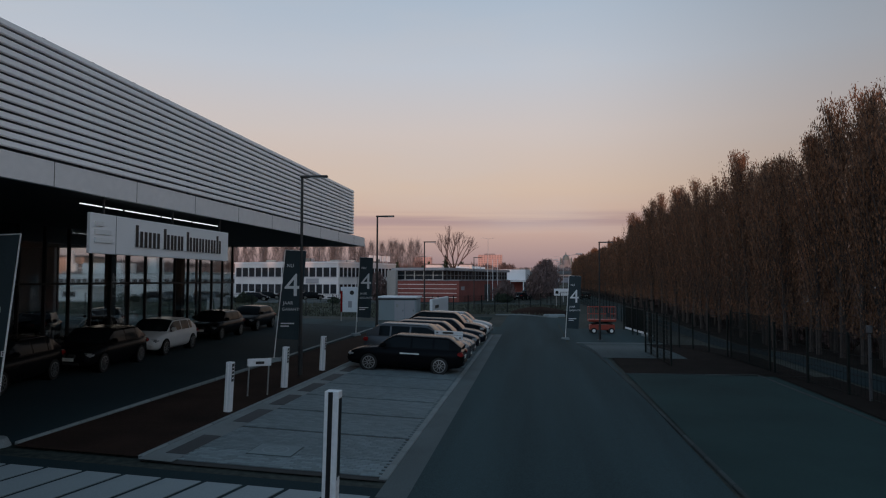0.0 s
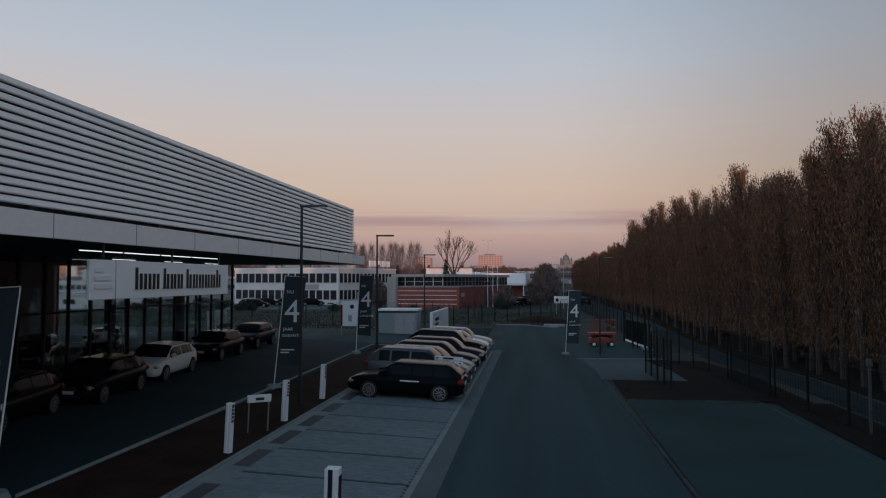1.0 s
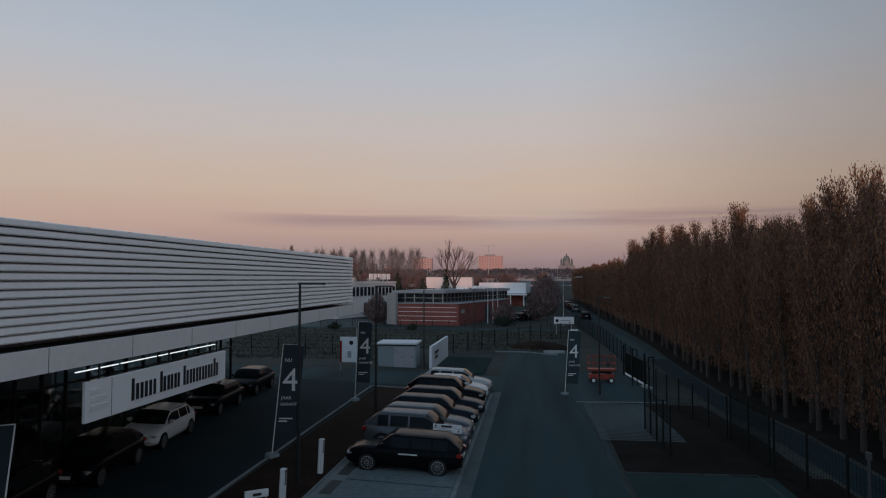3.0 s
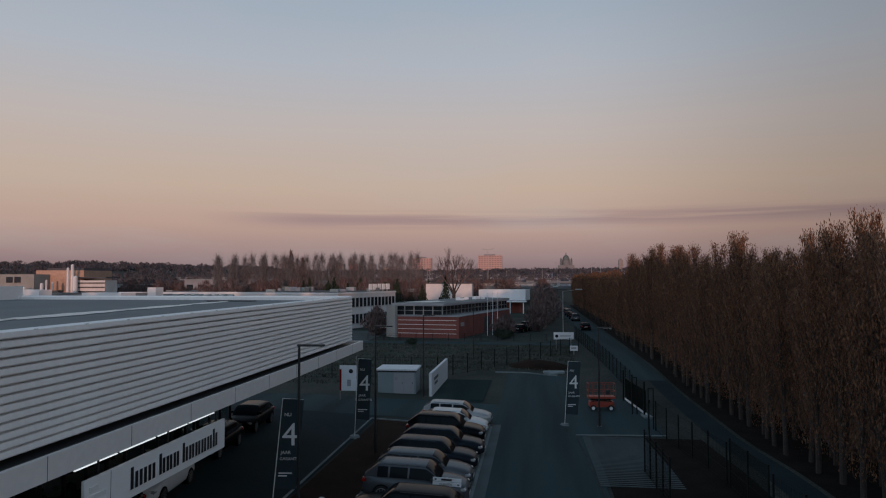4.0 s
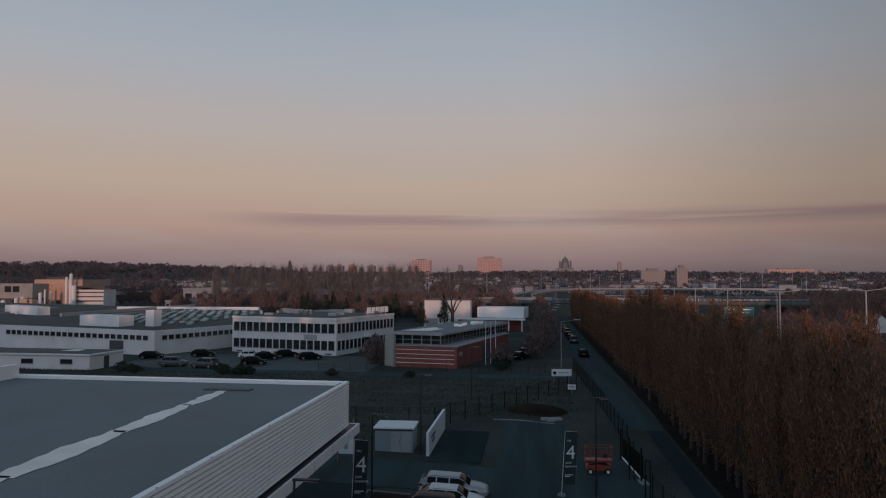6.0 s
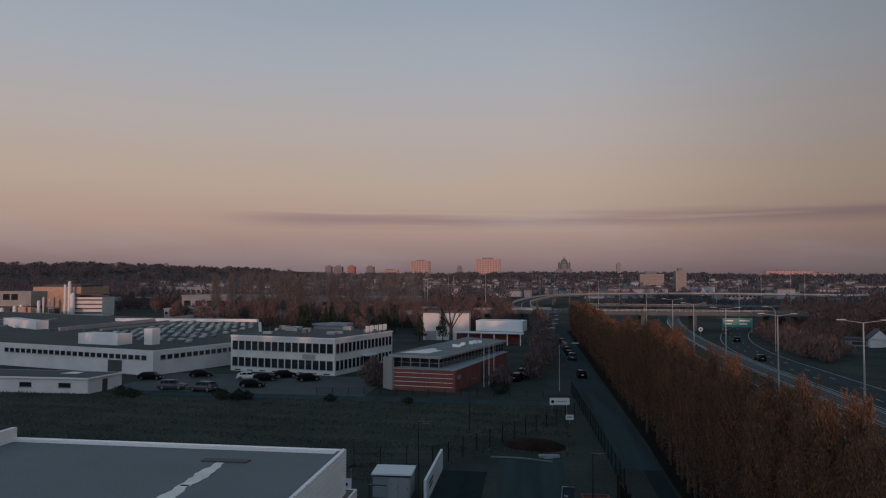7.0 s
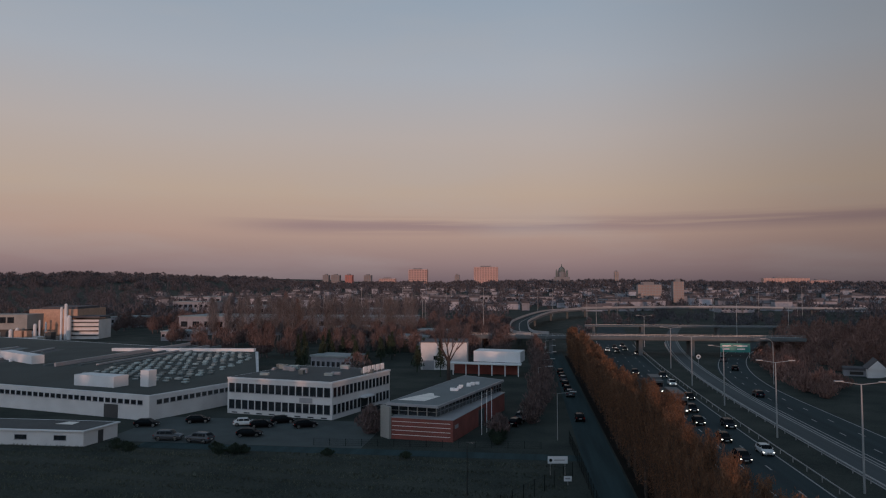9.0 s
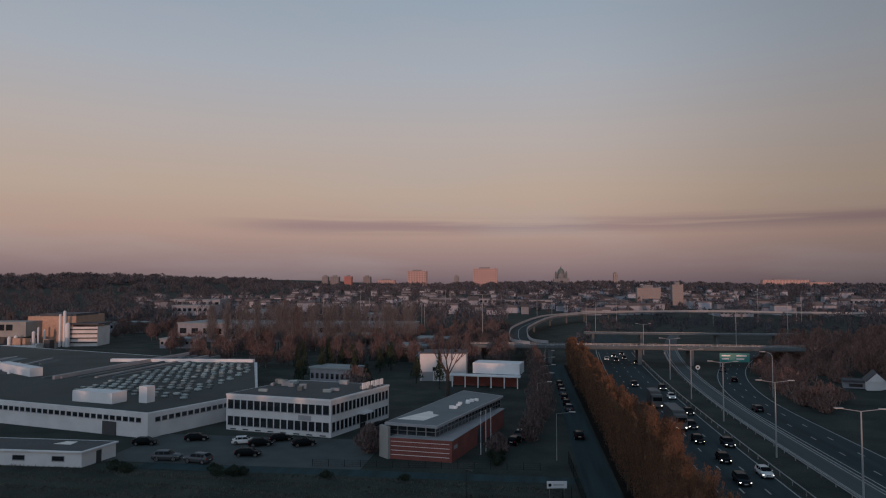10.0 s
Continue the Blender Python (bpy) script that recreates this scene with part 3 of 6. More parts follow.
for y0, y1, z0, z1 in letters:
    for ya, yb, zt in ((y0, y0 + 0.125, z1), (y1 - 0.125, y1, min(z1, 5.01))):
        part("lettering_bar_side", bmbox(0.0, 0.03, ya - 0.012, yb - 0.012, z0 + 0.012, zt - 0.012), M_LETTERW, sign, "white edges of the raised bars")
        part("lettering_bar", bmbox(0.03, 0.036, ya, yb, z0, zt), M_LETTER, sign, "black raised bars in place of a name")
for k, ln_ in enumerate((0.32, 0.60, 0.66)):
    part("small_bar", bmbox(0.0, 0.03, 14.5, 14.5 + ln_, 5.02 - 0.19 * k, 5.13 - 0.19 * k), M_LETTERW, sign)

# ---- cars ----


def loft(stations, close=True):
    """Skin through rings of points given for one side, mirrored in y."""
    bm = bmesh.new()
    rings = []
    for x, half in stations:
        ring = [bm.verts.new((x, y, z)) for y, z in half]
        ring += [bm.verts.new((x, -y, z)) for y, z in reversed(half)]
        rings.append(ring)
    n = len(rings[0])
    for a, b in zip(rings, rings[1:]):
        for k in range(n):
            bm.faces.new((a[k], a[(k + 1) % n], b[(k + 1) % n], b[k]))
    if close:
        bm.faces.new(rings[0])
        bm.faces.new(rings[-1][::-1])
    return bm


CAR_KINDS = {  # length, width, roof height, belt, bonnet height, rear glass foot and head, front head and foot, wheel radius
    "wagon": (4.63, 1.81, 1.46, 0.94, 0.90, -2.22, -1.85, 0.35, 1.12, 0.33),
    "suv": (4.66, 1.88, 1.67, 1.06, 1.06, -2.22, -1.75, 0.40, 1.12, 0.37),
    "hatch": (4.33, 1.77, 1.43, 0.93, 0.90, -2.06, -1.45, 0.35, 1.10, 0.32),
}


def eased(stations, n):
    """More stations between the given ones, on a smooth curve through them."""
    out = []
    for a in range(len(stations) - 1):
        q = [stations[min(len(stations) - 1, max(0, a + d))] for d in (-1, 0, 1, 2)]
        for m in range(n):
            t = m / n
            c = (-0.5 * t + t * t - 0.5 * t ** 3, 1 - 2.5 * t * t + 1.5 * t ** 3, 0.5 * t + 2 * t * t - 1.5 * t ** 3, -0.5 * t * t + 0.5 * t ** 3)
            x = stations[a][0] + (stations[a + 1][0] - stations[a][0]) * t
            out.append((x, [tuple(sum(c[d] * q[d][1][p][ax_] for d in range(4)) for ax_ in (0, 1)) for p in range(len(q[0][1]))]))
    return out + [stations[-1]]


def make_car(kind, paint, label, m, lit=False, group="parked cars"):
    L, W, H, B, BON, rg0, rg1, fg1, fg0, wr = CAR_KINDS[kind]
    h, w = L / 2, W / 2
    root = thing("car", label, "car", m, group)

    def sec(ww, zb, zt):
        return [(ww * 0.80, zb), (ww * 0.95, zb + 0.09), (ww, zb + 0.28 * (zt - zb) + 0.05), (ww * 0.985, zb + 0.62 * (zt - zb)), (ww * 0.955, zt - 0.05), (ww * 0.86, zt), (ww * 0.4, zt + 0.02)]

    st = [(-h, sec(w * 0.78, 0.44, B - 0.26)), (-h + 0.05, sec(w * 0.87, 0.34, B - 0.10)), (-h + 0.22, sec(w * 0.96, 0.26, B + 0.01)), (-h + 0.75, sec(w, 0.22, B + 0.02)), (-0.6, sec(w, 0.2, B + 0.01)), (0.3, sec(w, 0.2, B)),
          (fg0 - 0.25, sec(w, 0.2, B - 0.01)), (fg0 + 0.1, sec(w, 0.2, BON)), (h - 0.55, sec(w * 0.97, 0.22, BON - 0.07)), (h - 0.20, sec(w * 0.88, 0.25, BON - 0.17)), (h - 0.05, sec(w * 0.76, 0.30, BON - 0.28)), (h, sec(w * 0.66, 0.38, BON - 0.40))]
    part("body", loft(eased(st, 4)), paint, root, smooth=True)
    gw0, gw1, zr = w * 0.93, w * 0.76, H - 0.02

    def cabin(x, v, off=0.0):
        """A point of the cabin's skin: x along the car, v from the belt line to the roof's middle."""
        up = sstep(rg0 - 0.35, rg1 + 0.25, x) if x < rg1 + 0.25 else 1 - ((x - fg1) / (fg0 - fg1)) ** 1.55 if x > fg1 else 1.0
        zb = B - 0.03 + (BON - B) * min(1, max(0, (x - fg1) / (fg0 - fg1)))
        sag = 0.05 * ((x - 0.2 * fg1) / (fg0 - rg0)) ** 2
        ht = max(0.012, (zr - zb) * max(0.0, up) - sag * max(0.0, up))
        wide = gw0 * (1 - 0.10 * sstep(fg1 + 0.2, fg0, x) - 0.10 * sstep(rg1 + 0.2, rg0, x))
        top = wide - (wide - gw1 * (1 - 0.05 * sstep(rg1 + 0.5, rg0, x))) * ht / (zr - zb)
        if v <= 0.6:
            u = v / 0.6
            y, z = wide + (top - wide) * u ** 1.25, zb + ht * 0.88 * u
        else:
            u = (v - 0.6) / 0.4 * math.pi / 2
            y, z = top * math.cos(u) ** 0.75 if u < 1.57 else 0.0, zb + ht * (0.88 + 0.12 * math.sin(u))
        return Vector((x, y + off * (y > 0.01), z + off * max(0.0, v - 0.45) * 2))

    def skin(x0, x1, v0, v1, nx, nv, off, sides):
        bm = bmesh.new()
        for s in sides:
            g = [[bm.verts.new(Vector((p.x, s * p.y, p.z))) for p in (cabin(x0 + (x1 - x0) * a / nx, v0 + (v1 - v0) * b / nv, off) for b in range(nv + 1))] for a in range(nx + 1)]
            for a in range(nx):
                for b in range(nv):
                    bm.faces.new((g[a][b], g[a + 1][b], g[a + 1][b + 1], g[a][b + 1]))
        bmesh.ops.remove_doubles(bm, verts=bm.verts, dist=0.002)
        return bm

    part("cabin", skin(rg0, fg0, 0, 1, 22, 10, 0.0, (1, -1)), paint, root, smooth=True)
    part("windscreen", skin(fg1 + 0.05, fg0 - 0.03, 0.66, 1, 6, 5, 0.007, (1, -1)), M_GLASSCAR, root, "dark tinted glass", smooth=True)
    part("rear_glass", skin(rg0 + 0.08, rg1 + 0.06, 0.66, 1, 5, 5, 0.007, (1, -1)), M_GLASSCAR, root, "dark tinted glass", smooth=True)
    pil = -0.28
    panes_ = [(pil + 0.04, fg1 + 0.62 * (fg0 - fg1)), (-1.10, pil - 0.04)] + ([(rg1 + 0.10, -1.18)] if rg1 < -1.6 else [(-1.45, -1.17)])
    for s in (1, -1):
        for x0, x1 in panes_:
            part("side_window", skin(x0, x1, 0.07, 0.55, 6, 4, 0.007, (s,)), M_GLASSCAR, root, "dark tinted glass", smooth=True)
        bm = bmesh.new()
        box(bm, fg0 - 0.42, fg0 - 0.24, s * (w + 0.02) - 0.1, s * (w + 0.02) + 0.1, B + 0.03, B + 0.17)
        bmesh.ops.bevel(bm, geom=bm.edges[:], offset=0.04, segments=2, affect="EDGES")
        part("wing_mirror", bm, paint, root)
        bm = bmesh.new()
        box(bm, h - 0.36, h - 0.09, s * w * 0.74 - 0.17, s * w * 0.74 + 0.13, BON - 0.34, BON - 0.205)
        bmesh.ops.bevel(bm, geom=bm.edges[:], offset=0.04, segments=2, affect="EDGES")
        part("headlight", bm, M_LAMPLIT if lit else M_LAMPCLEAR, root, "clear headlight")
        bm = bmesh.new()
        box(bm, -h - 0.005, -h + 0.26, s * w * 0.78 - 0.17, s * w * 0.78 + 0.16, B - 0.22, B - 0.06)
        bmesh.ops.bevel(bm, geom=bm.edges[:], offset=0.04, segments=2, affect="EDGES")
        part("tail_light", bm, M_TAIL, root, "red tail light")
        bm = bmesh.new()
        bar(bm, (rg1 + 0.3, s * gw1 * 0.93, zr - 0.05), (fg1 - 0.2, s * gw1 * 0.93, zr - 0.045), 0.02, n=5)
        part("roof_rail", bm, M_BLACK, root)
        for x in (-1.41, 1.36):
            # The arch is not cut; a near-black disc stands in for its shade.
            ar = bmesh.new()
            bar(ar, (x, s * (w - 0.30), wr + 0.01), (x, s * (w + 0.004), wr + 0.01), wr + 0.04, n=24)
            part("wheel_arch", ar, M_ARCHSHADE, root)
            wheel = part("wheel", bar(bmesh.new(), (x, s * (w - 0.2), wr), (x, s * (w - 0.02), wr), 0.1, n=10), M_BLACK, root)
            ty = bar(bmesh.new(), (x, s * (w - 0.21), wr), (x, s * (w + 0.012), wr), wr, n=24)
            bmesh.ops.bevel(ty, geom=[e for e in ty.edges if len(e.link_faces) == 2 and e.calc_face_angle(0) > 1.2], offset=0.03, segments=2, affect="EDGES")
            part("tyre", ty, M_TYRE, wheel)
            rm = bmesh.new()
            yo = s * (w + 0.018)
            for k in range(10):
                a = 2 * math.pi * k / 10
                bar(rm, (x + 0.04 * math.cos(a), yo, wr + 0.04 * math.sin(a)), (x + wr * 0.68 * math.cos(a + 0.1), yo - s * 0.004, wr + wr * 0.68 * math.sin(a + 0.1)), 0.016, 0.012, 4)
            n = 20
            o, i2 = [], []
            for k in range(n):
                a = 2 * math.pi * k / n
                o.append(rm.verts.new((x + wr * 0.74 * math.cos(a), yo, wr + wr * 0.74 * math.sin(a))))
                i2.append(rm.verts.new((x + wr * 0.66 * math.cos(a), yo + s * 0.004, wr + wr * 0.66 * math.sin(a))))
            for k in range(n):
                rm.faces.new((o[k], o[(k + 1) % n], i2[(k + 1) % n], i2[k]))
            part("rim", rm, M_RIM, wheel, "silver multi-spoke alloy rim")
    for s in (1, -1):
        part("grille", bevel_box(h - 0.06, h + 0.012, s * 0.17 - 0.13, s * 0.17 + 0.13, BON - 0.40, BON - 0.25, 0.02, 1), M_BLACK, root)
    part("lower_grille", bevel_box(h - 0.08, h + 0.01, -w * 0.5, w * 0.5, 0.30, 0.40, 0.02, 1), M_BLACK, root)
    part("number_plate", bmbox(h + 0.005, h + 0.02, -0.26, 0.26, 0.43, 0.54), M_PLATE, root, "blank pale number plate")
    part("rear_plate", bmbox(-h - 0.02, -h + 0.01, -0.26, 0.26, 0.62, 0.73), M_PLATE, root)
    part("bumper", bevel_box(-h - 0.02, -h + 0.2, -w * 0.84, w * 0.84, 0.36, 0.5, 0.04, 2), paint if kind != "suv" else M_BLACK, root)
    return root


def paint(name, col, metal=0.35):
    m = mat(name, col, 0.24, metal, var=0.04, scale=1.5, fine=3, spec=0.2)
    m.node_tree.nodes["Principled BSDF"].inputs["Specular Tint"].default_value = (0.62, 0.84, 1.0, 1)
    m.node_tree.nodes["Principled BSDF"].inputs["IOR"].default_value = 1.2
    return m


P_BLACK, P_GREY, P_WHITE, P_SILVER, P_BLUE = paint("black_car_paint", (0.006, 0.006, 0.007), 0.0), paint("grey_car_paint", (0.085, 0.09, 0.10), 0.3), paint("white_car_paint", (0.60, 0.60, 0.60), 0.0), paint("silver_car_paint", (0.36, 0.365, 0.37), 0.2), paint("dark_blue_car_paint", (0.014, 0.017, 0.024), 0.1)
first = make_car("wagon", P_BLACK, "glossy black estate car backed to the access road", onground(-5.05, 27.0, 180, 0.03))
part("door_lettering_bar", bmbox(-0.6, 0.15, 0.905, 0.912, 0.72, 0.77), M_LETTERW, first, "small pale bar of lettering")
suv_g = make_car("suv", P_GREY, "dark grey metallic SUV parked nose to the road", onground(-5.1, 30.0, 0, 0.03))
make_car("wagon", P_GREY, "grey metallic estate car parked between darker cars", onground(-5.15, 32.7, 0, 0.03))
wag = make_car("wagon", P_BLUE, "dark blue estate car in the stall row", onground(-5.15, 35.4, 0, 0.03))
copy_thing(wag, onground(-5.0, 38.1, 0, 0.03))
make_car("suv", P_BLACK, "black SUV parked nose to the road", onground(-5.2, 40.8, 0, 0.03))
make_car("hatch", P_WHITE, "white hatchback near the end of the row", onground(-5.0, 43.4, 0, 0.03))
make_car("wagon", P_SILVER, "silver grey estate car ending the stall row", onground(-5.1, 46.0, 0, 0.03))
hatch = make_car("hatch", P_BLACK, "black hatchback on the display lot by the glass front", onground(-15.65, 18.3, -80, 0.03), group="display cars")
copy_thing(hatch, onground(-15.65, 23.0, -83, 0.03))
make_car("hatch", P_WHITE, "white hatchback on the display lot", onground(-16.2, 28.0, -84, 0.03), group="display cars")
copy_thing(hatch, onground(-17.0, 34.9, -86, 0.03))
copy_thing(hatch, onground(-17.5, 40.8, -87, 0.03))["label"] = "dark car parked past the end of the glass front"
for k, y_ in enumerate((14, 19.5, 25, 30.5, 35)):
    copy_thing(hatch if k % 2 else first, upright(-23.5 - 0.6 * (k % 2), y_, -60, 0.03))["label"] = "dark car on show inside the glass showroom"

# ---- posts, banners and fittings of the site ----


def lamp_post(x, y, h, heading=0.0):
    root = thing("street_lamp", "slim black lamp post with a flat LED arm", "street lamp", upright(x, y, heading), "site lamps")
    bm = bmesh.new()
    bar(bm, (0, 0, 0), (0, 0, 1.1), 0.085, 0.085, 10)
    bar(bm, (0, 0, 1.1), (0, 0, h), 0.065, 0.045, 10)
    part("pole", bm, M_BLACK, root)
    part("base_plate", bevel_box(-0.17, 0.17, -0.17, 0.17, 0, 0.03, 0.01, 1), M_BLACK, root)
    bm = bevel_box(-0.06, 0.95, -0.09, 0.09, h - 0.03, h + 0.05, 0.025, 2)
    part("lamp_head", bm, M_BLACK, root)
    part("led_panel", bmbox(0.3, 0.9, -0.07, 0.07, h - 0.04, h - 0.028), M_SIGN, root)
    part("service_hatch", bmbox(-0.05, 0.05, -0.1, -0.08, 0.5, 0.9), M_BLACK, root)


for x_, y_, h_ in ((-8.35, 23.8, 7.2), (-8.6, 36.9, 6.95), (-8.95, 55.5, 6.6), (-7.3, 83.4, 6.4), (4.55, 49.0, 6.85)):
    lamp_post(x_, y_, h_)


def text_part(body, size, m, parent, mt, label=""):
    cu = bpy.data.curves.new("text", "FONT")
    cu.body, cu.size, cu.extrude = body, size, 0.003
    tmp = bpy.data.objects.new("tmp", cu)
    scene.collection.objects.link(tmp)
    dg = bpy.context.evaluated_depsgraph_get()
    me = bpy.data.meshes.new_from_object(tmp.evaluated_get(dg))
    bpy.data.objects.remove(tmp)
    me.materials.clear()
    me.materials.append(mt)
    ob = new("lettering", me)
    ob.parent, ob.matrix_basis = parent, m
    return tagged(ob, label)


def banner(x, y, heading, top, lean, ph=3.65, w=0.86):
    """A beach-flag banner; its face is towards local -y."""
    root = thing("banner_flag", "dark teal banner with a large white 4 on a pole", "banner", upright(x, y, heading), "banner flags")
    k = lean / top
    bm = bmesh.new()
    bar(bm, (0, 0, 0.1), (lean, 0, top), 0.022, 0.016, 7)
    bar(bm, (lean, 0, top), (lean + w, 0, top - 0.05), 0.014, 0.01, 6)
    part("pole", bm, M_LETTERW, root, "white pole")
    bm = bmesh.new()
    n = 10
    z0 = top - ph
    fr, bk = [], []
    for i in range(n + 1):
        z = z0 + ph * i / n
        for lst, off in ((fr, -0.006), (bk, 0.006)):
            row = []
            for j in range(5):
                u = j / 4
                wav = 0.035 * math.sin(i * 0.9 + u * 2) * u
                row.append(bm.verts.new((k * z + 0.03 + w * u, wav + off, z - 0.05 * u)))
            lst.append(row)
    for lst in (fr, bk):
        for i in range(n):
            for j in range(4):
                bm.faces.new((lst[i][j], lst[i][j + 1], lst[i + 1][j + 1], lst[i + 1][j]))
    for i in range(n):
        for j in (0, 4):
            bm.faces.new((fr[i][j], fr[i + 1][j], bk[i + 1][j], bk[i][j]))
    for j in range(4):
        for i in (0, n):
            bm.faces.new((fr[i][j], fr[i][j + 1], bk[i][j + 1], bk[i][j]))
    part("cloth", bm, M_BANNER, root, "dark teal printed cloth")
    bm = bar(bmesh.new(), (0, 0, 0), (0, 0, 0.16), 0.34, 0.26, 16)
    part("weighted_base", bm, M_KERB, root, "round grey weighted base")
    for s, hd in ((-1, 0), (1, 180)):
        off = 0 if s < 0 else w
        for body, size, dx, dz in (("NU", 0.2, 0.12, ph - 0.72), ("4", 1.32, 0.13, ph - 1.9), ("JAAR", 0.19, 0.12, ph - 2.25), ("GARANTIE", 0.17, 0.1, ph - 2.5)):
            z = z0 + dz
            xx = k * z + 0.03 + (dx if s < 0 else w - dx)
            text_part(body, size, pose(xx, s * 0.05, z, 90, 0, hd), root, M_BANNERTXT, "white printed lettering")
        bm = bmesh.new()
        for dz, wd in ((ph - 3.05, 0.55), (ph - 3.16, 0.35)):
            z = z0 + dz
            box(bm, k * z + 0.14, k * z + 0.14 + wd, s * 0.05 - 0.004, s * 0.05 + 0.004, z, z + 0.05)
        part("print_bar", bm, M_BANNERTXT, root)


banner(-10.6, 27.0, 6, 4.6, 0.42)
banner(-10.6, 40.0, 4, 4.72, 0.2, 3.6, 0.8)
banner(2.16, 48.9, 8, 4.5, 0.28, 3.7, 0.85)
banner(-10.85, 12.6, 196, 4.3, -0.42)


def pylon(x, y, h, w=0.17):
    root = thing("marker_pylon", "slim white marker pylon with a dark printed side", "pylon", onground(x, y, -8), "marker pylons")
    part("post", bevel_box(-w / 2, w / 2, -w / 2, w / 2, 0, h, 0.012, 1), M_WHITE, root)
    part("dark_face", bmbox(w / 2, w / 2 + 0.004, -w * 0.32, w * 0.32, h * 0.62, h * 0.97), M_LETTER, root)
    part("edge_strip", bmbox(-w * 0.12, w * 0.12, -w / 2 - 0.004, -w / 2, h * 0.02, h * 0.98), M_SIGN, root)
    for k in range(4):
        part("print_bar", bmbox(w / 2 + 0.004, w / 2 + 0.008, -w * 0.2, w * 0.2, h * (0.68 + 0.07 * k), h * (0.70 + 0.07 * k)), M_BANNERTXT, root)


for x_, y_ in ((-7.95, 17.1), (-7.95, 21.15), (-8.0, 25.25)):
    pylon(x_, y_, 1.34)
tot = thing("totem_sign", "white totem sign with black centre stripe beside the drive", "sign", onground(-2.8, 9.2, 0), "")
part("post", bevel_box(-0.1, 0.1, -0.09, 0.09, 0, 2.2, 0.01, 1), M_WHITE, tot)
part("stripe", bmbox(-0.045, 0.02, -0.094, -0.09, 0.02, 2.19), M_LETTER, tot)
part("side_print", bmbox(0.1, 0.104, -0.07, 0.07, 1.0, 2.1), M_LETTER, tot)
for k in range(6):
    part("print_bar", bmbox(0.104, 0.108, -0.05, 0.04, 1.0 - 0.09 * k, 1.03 - 0.09 * k), M_BANNERTXT, tot)
fs = thing("framed_sign", "low white sign board on two steel legs", "sign", onground(-8.15, 19.5, 42))
for s in (-0.3, 0.3):
    part("leg", bar(bmesh.new(), (s, 0, 0), (s, 0, 1.05), 0.025, n=8), M_RIM, fs)
part("board", bevel_box(-0.36, 0.36, -0.04, 0.04, 0.92, 1.14, 0.01, 1), M_WHITE, fs)
part("print_bar", bmbox(-0.12, 0.14, -0.045, -0.04, 0.98, 1.06), M_LETTER, fs)
cab = thing("utility_cabin", "pale grey concrete transformer cabin with flat overhanging roof", "cabin", upright(-11.4, 57.6, 2, -0.1))
part("wall", bmbox(-1.6, 1.6, -1.3, 1.3, 0, 2.0), M_SLAB, cab)
part("roof", bevel_box(-1.72, 1.72, -1.42, 1.42, 2.0, 2.16, 0.02, 1), M_WHITE, cab, "pale roof slab")
# Dark strip proud of the wall stands in for a shaded gap.
part("roof_shadow_gap", bmbox(-1.62, 1.62, -1.32, 1.32, 1.86, 1.99), M_FRAME, cab)
for x0 in (-0.25, 0.62):
    d_ = part("door", bmbox(x0, x0 + 0.83, -1.33, -1.3, 0.1, 1.8), M_WALLGREY, cab, "grey steel door")
    part("handle", bmbox(x0 + 0.7, x0 + 0.74, -1.37, -1.33, 0.9, 1.05), M_BLACK, d_)
part("warning_plate", bmbox(-0.12, 0.08, -1.34, -1.33, 1.25, 1.5), M_PALEPAINT, cab)
ws = thing("long_board_sign", "long white freestanding board sign with dark bars", "sign", upright(-8.4, 60.6, 0))
part("board", bevel_box(-0.12, 0.12, -5.0, 5.4, 0.02, 1.95, 0.02, 1), M_WHITE, ws)
for k, (a, b) in enumerate(((-3.6, -1.2), (-3.4, -1.6))):
    part("dark_bar", bmbox(0.12, 0.13, a, b, 1.15 - 0.42 * k, 1.4 - 0.42 * k), M_LETTER, ws)
g4 = thing("site_board", "white and red site hoarding board on a post", "sign", upright(-14.3, 51.6, 0))
part("board", bmbox(-0.6, 0.75, -0.02, 0.02, 0.75, 2.7), M_WHITE, g4)
part("red_panel", bmbox(-0.6, -0.45, -0.03, -0.02, 0.75, 2.4), M_TAIL, g4)
part("emblem", bar(bmesh.new(), (0.3, -0.03, 2.25), (0.3, -0.02, 2.25), 0.17, n=18), M_LETTER, g4)
part("print_bar", bmbox(0.0, 0.3, -0.03, -0.02, 1.1, 1.6), M_WALLGREY, g4)
for x0 in (-0.55, 0.7):
    part("leg", bar(bmesh.new(), (x0, 0.05, 0), (x0, 0.05, 3.4 if x0 > 0 else 2.6), 0.04, n=8), M_RIM, g4)
bb = thing("billboard", "small white billboard on two posts at the site corner", "billboard", upright(4.0, 94.0, 8))
part("board", bevel_box(-1.35, 1.35, -0.06, 0.06, 1.55, 2.5, 0.02, 1), M_WHITE, bb)
part("print_bar", bmbox(-0.5, 0.95, -0.07, -0.06, 1.95, 2.08), M_WALLGREY, bb)
part("emblem", bar(bmesh.new(), (-0.95, -0.07, 2.0), (-0.95, -0.06, 2.0), 0.22, n=16), M_FENCE, bb)
for x0 in (-1.0, 1.0):
    part("post", bar(bmesh.new(), (x0, 0.1, 0), (x0, 0.1, 1.6), 0.05, n=8), M_RIM, bb)
sb = thing("small_notice", "small white notice board beside the fence", "sign", upright(5.1, 89.5, 5))
part("board", bmbox(-0.5, 0.5, -0.03, 0.03, 0.5, 1.15), M_WHITE, sb)
part("post", bar(bmesh.new(), (0, 0.06, 0), (0, 0.06, 0.6), 0.05, n=8), M_RIM, sb)
